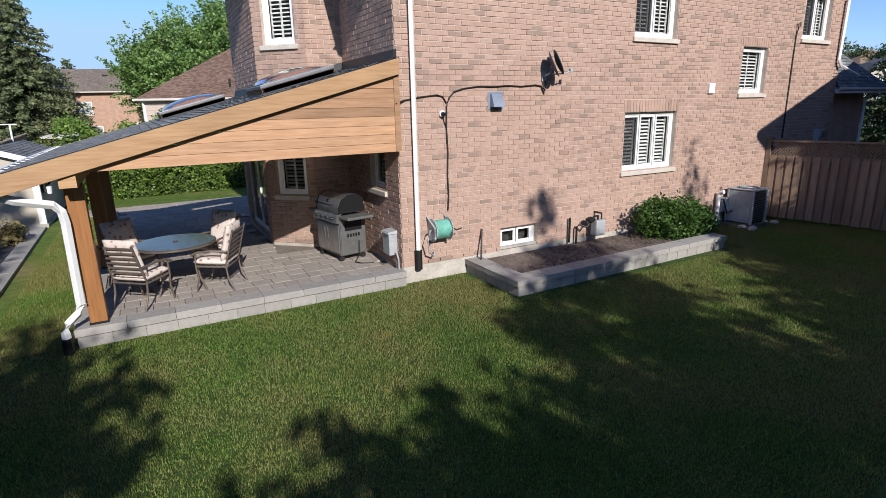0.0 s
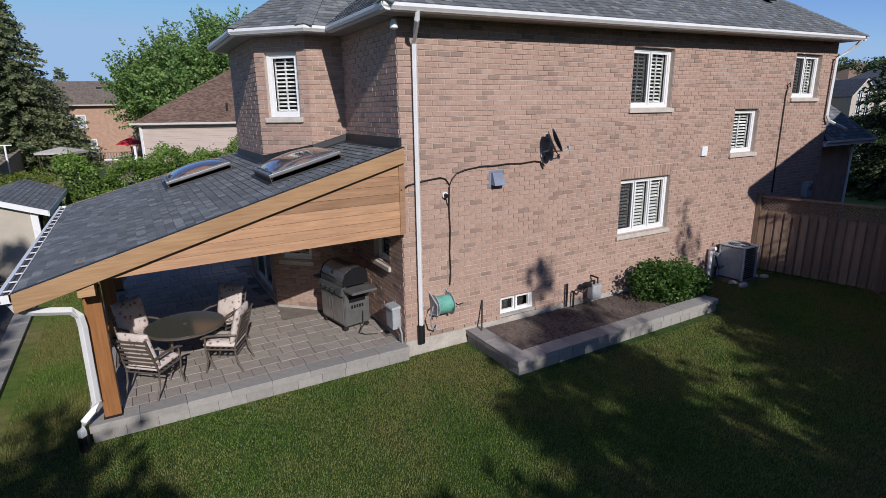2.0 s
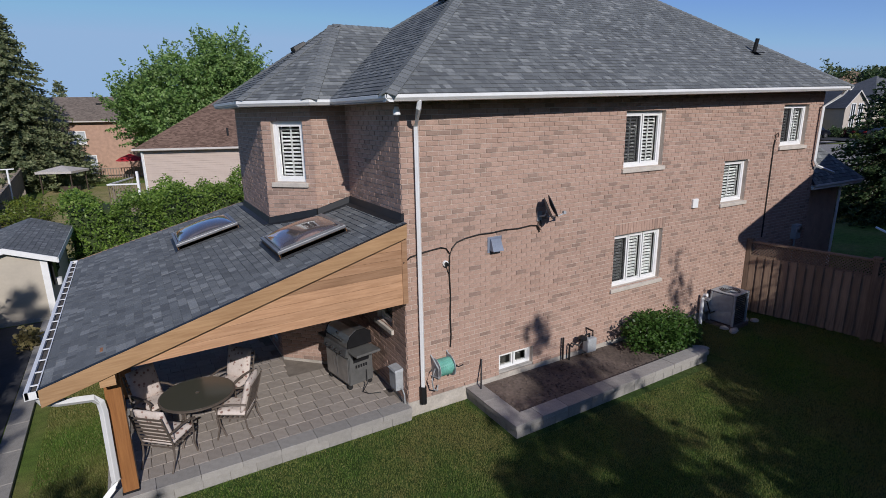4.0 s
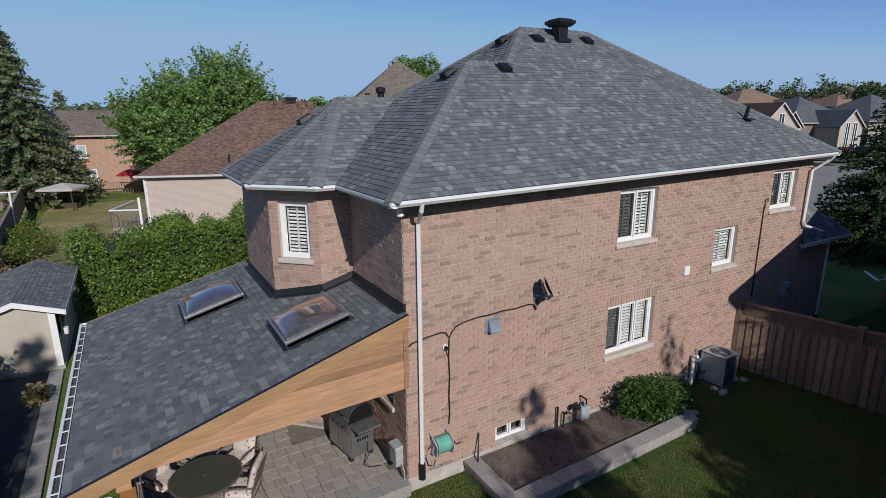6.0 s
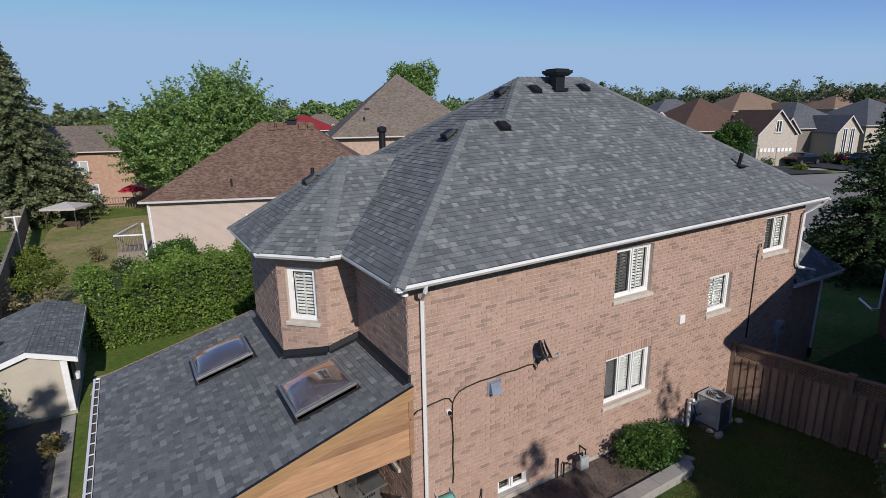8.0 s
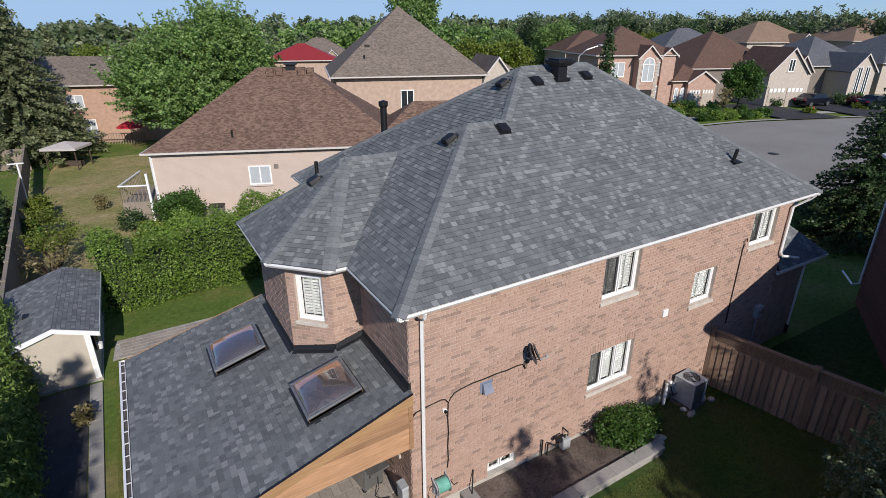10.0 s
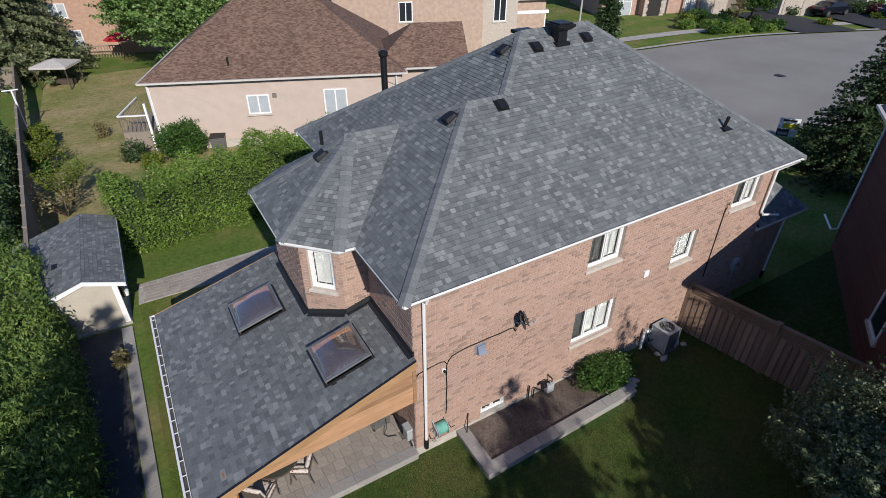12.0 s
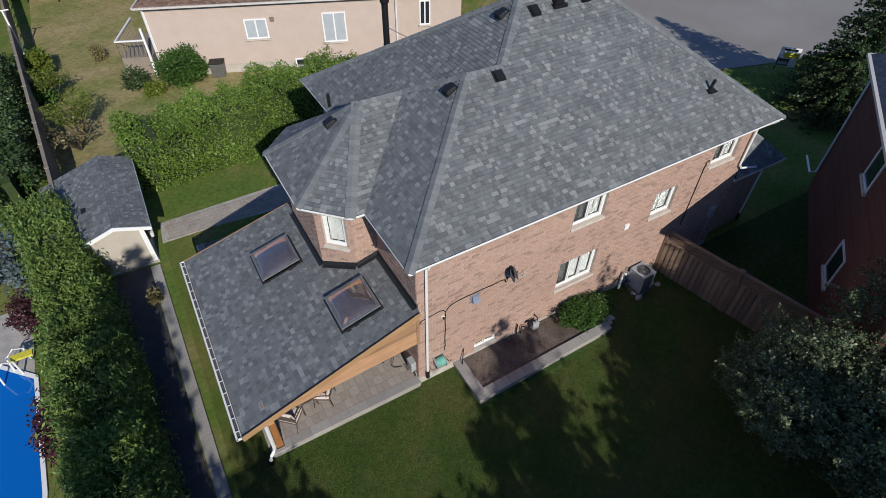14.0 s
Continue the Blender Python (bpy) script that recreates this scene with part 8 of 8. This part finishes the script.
def tree_belt(name, pts, h, mat, label, seed, per=40, leaf=0.9):
    rnd = random.Random(seed)
    mb = MB()
    for x, y, hh in pts:
        w = hh * rnd.uniform(0.35, 0.62)
        z = ground_z(x, y)
        blobs = [((x, y, z + hh * 0.5), (w * 0.5, w * 0.5, hh * 0.5)), ((x + rnd.uniform(-2, 2), y + rnd.uniform(-2, 2), z + hh * 0.72), (w * 0.32, w * 0.32, hh * 0.3))]
        for p in crown_points(rnd, blobs, per):
            leaves(mb, rnd, p, leaf, 5, leaf * 0.9)
    return tagged(part(name, mb, mat, fix=False), label, "woods", kind="stuff")


rnd = random.Random(55)
belt = lambda n, a0, a1, r0, r1, h0, h1: [(-4 + (r := rnd.uniform(r0, r1)) * math.cos(t := radians(rnd.uniform(a0, a1))), -8 + r * math.sin(t), rnd.uniform(h0, h1)) for _ in range(n)]
tree_belt("woods", belt(240, 6, 52, 130, 200, 9, 13.5), 18, M_OLIVELEAF, "dense green woods beyond the houses", 201, 260, 0.32)
tree_belt("woods", belt(150, 6, 52, 125, 185, 8, 12), 18, M_DARKLEAF, "dense green woods beyond the houses", 202, 260, 0.32)
tree_belt("woods", belt(70, 50, 75, 130, 200, 8, 11), 18, M_MAPLE, "scattered trees towards the horizon", 203, 100, 0.6)
tree_belt("woods", belt(60, 72, 115, 110, 180, 7, 10), 18, M_OLIVELEAF, "scattered trees towards the horizon", 204, 100, 0.6)
tree_belt("woods", belt(320, 5, 115, 260, 480, 11, 15), 18, M_OLIVELEAF, "far woods along the horizon", 205, 60, 1.5)

# trees of the gardens behind, which shade the lawn
for i, (x, y, h, w) in enumerate(((4.2, -17.0, 8.9, 8.5), (9.5, -15.0, 8.3, 8.5), (14.5, -13.5, 11, 9), (-0.6, -17.4, 10.6, 3.8), (0.8, -17.2, 12.1, 2.6), (5.1, -17.2, 12.6, 1.8), (-7.9, -15.5, 10.2, 4.8), (-3.0, -16.5, 8.2, 4.6), (3.4, -12.8, 5.0, 4.6))):
    broad_tree("garden_tree", x, y, h, w, M_DARKLEAF, "tall leafy tree of the back garden", 140 + i, int(26 * w * w + 70 * w), 0.15, 7, 0.25, 0.1, "trees at the back of the garden", sprays=60)
conifer("spruce_tree", -9.7, -12.0, 13.8, 5.8, M_SPRUCE, "tall spruce behind the cedar hedge", 151, 44, 0.16, 12)
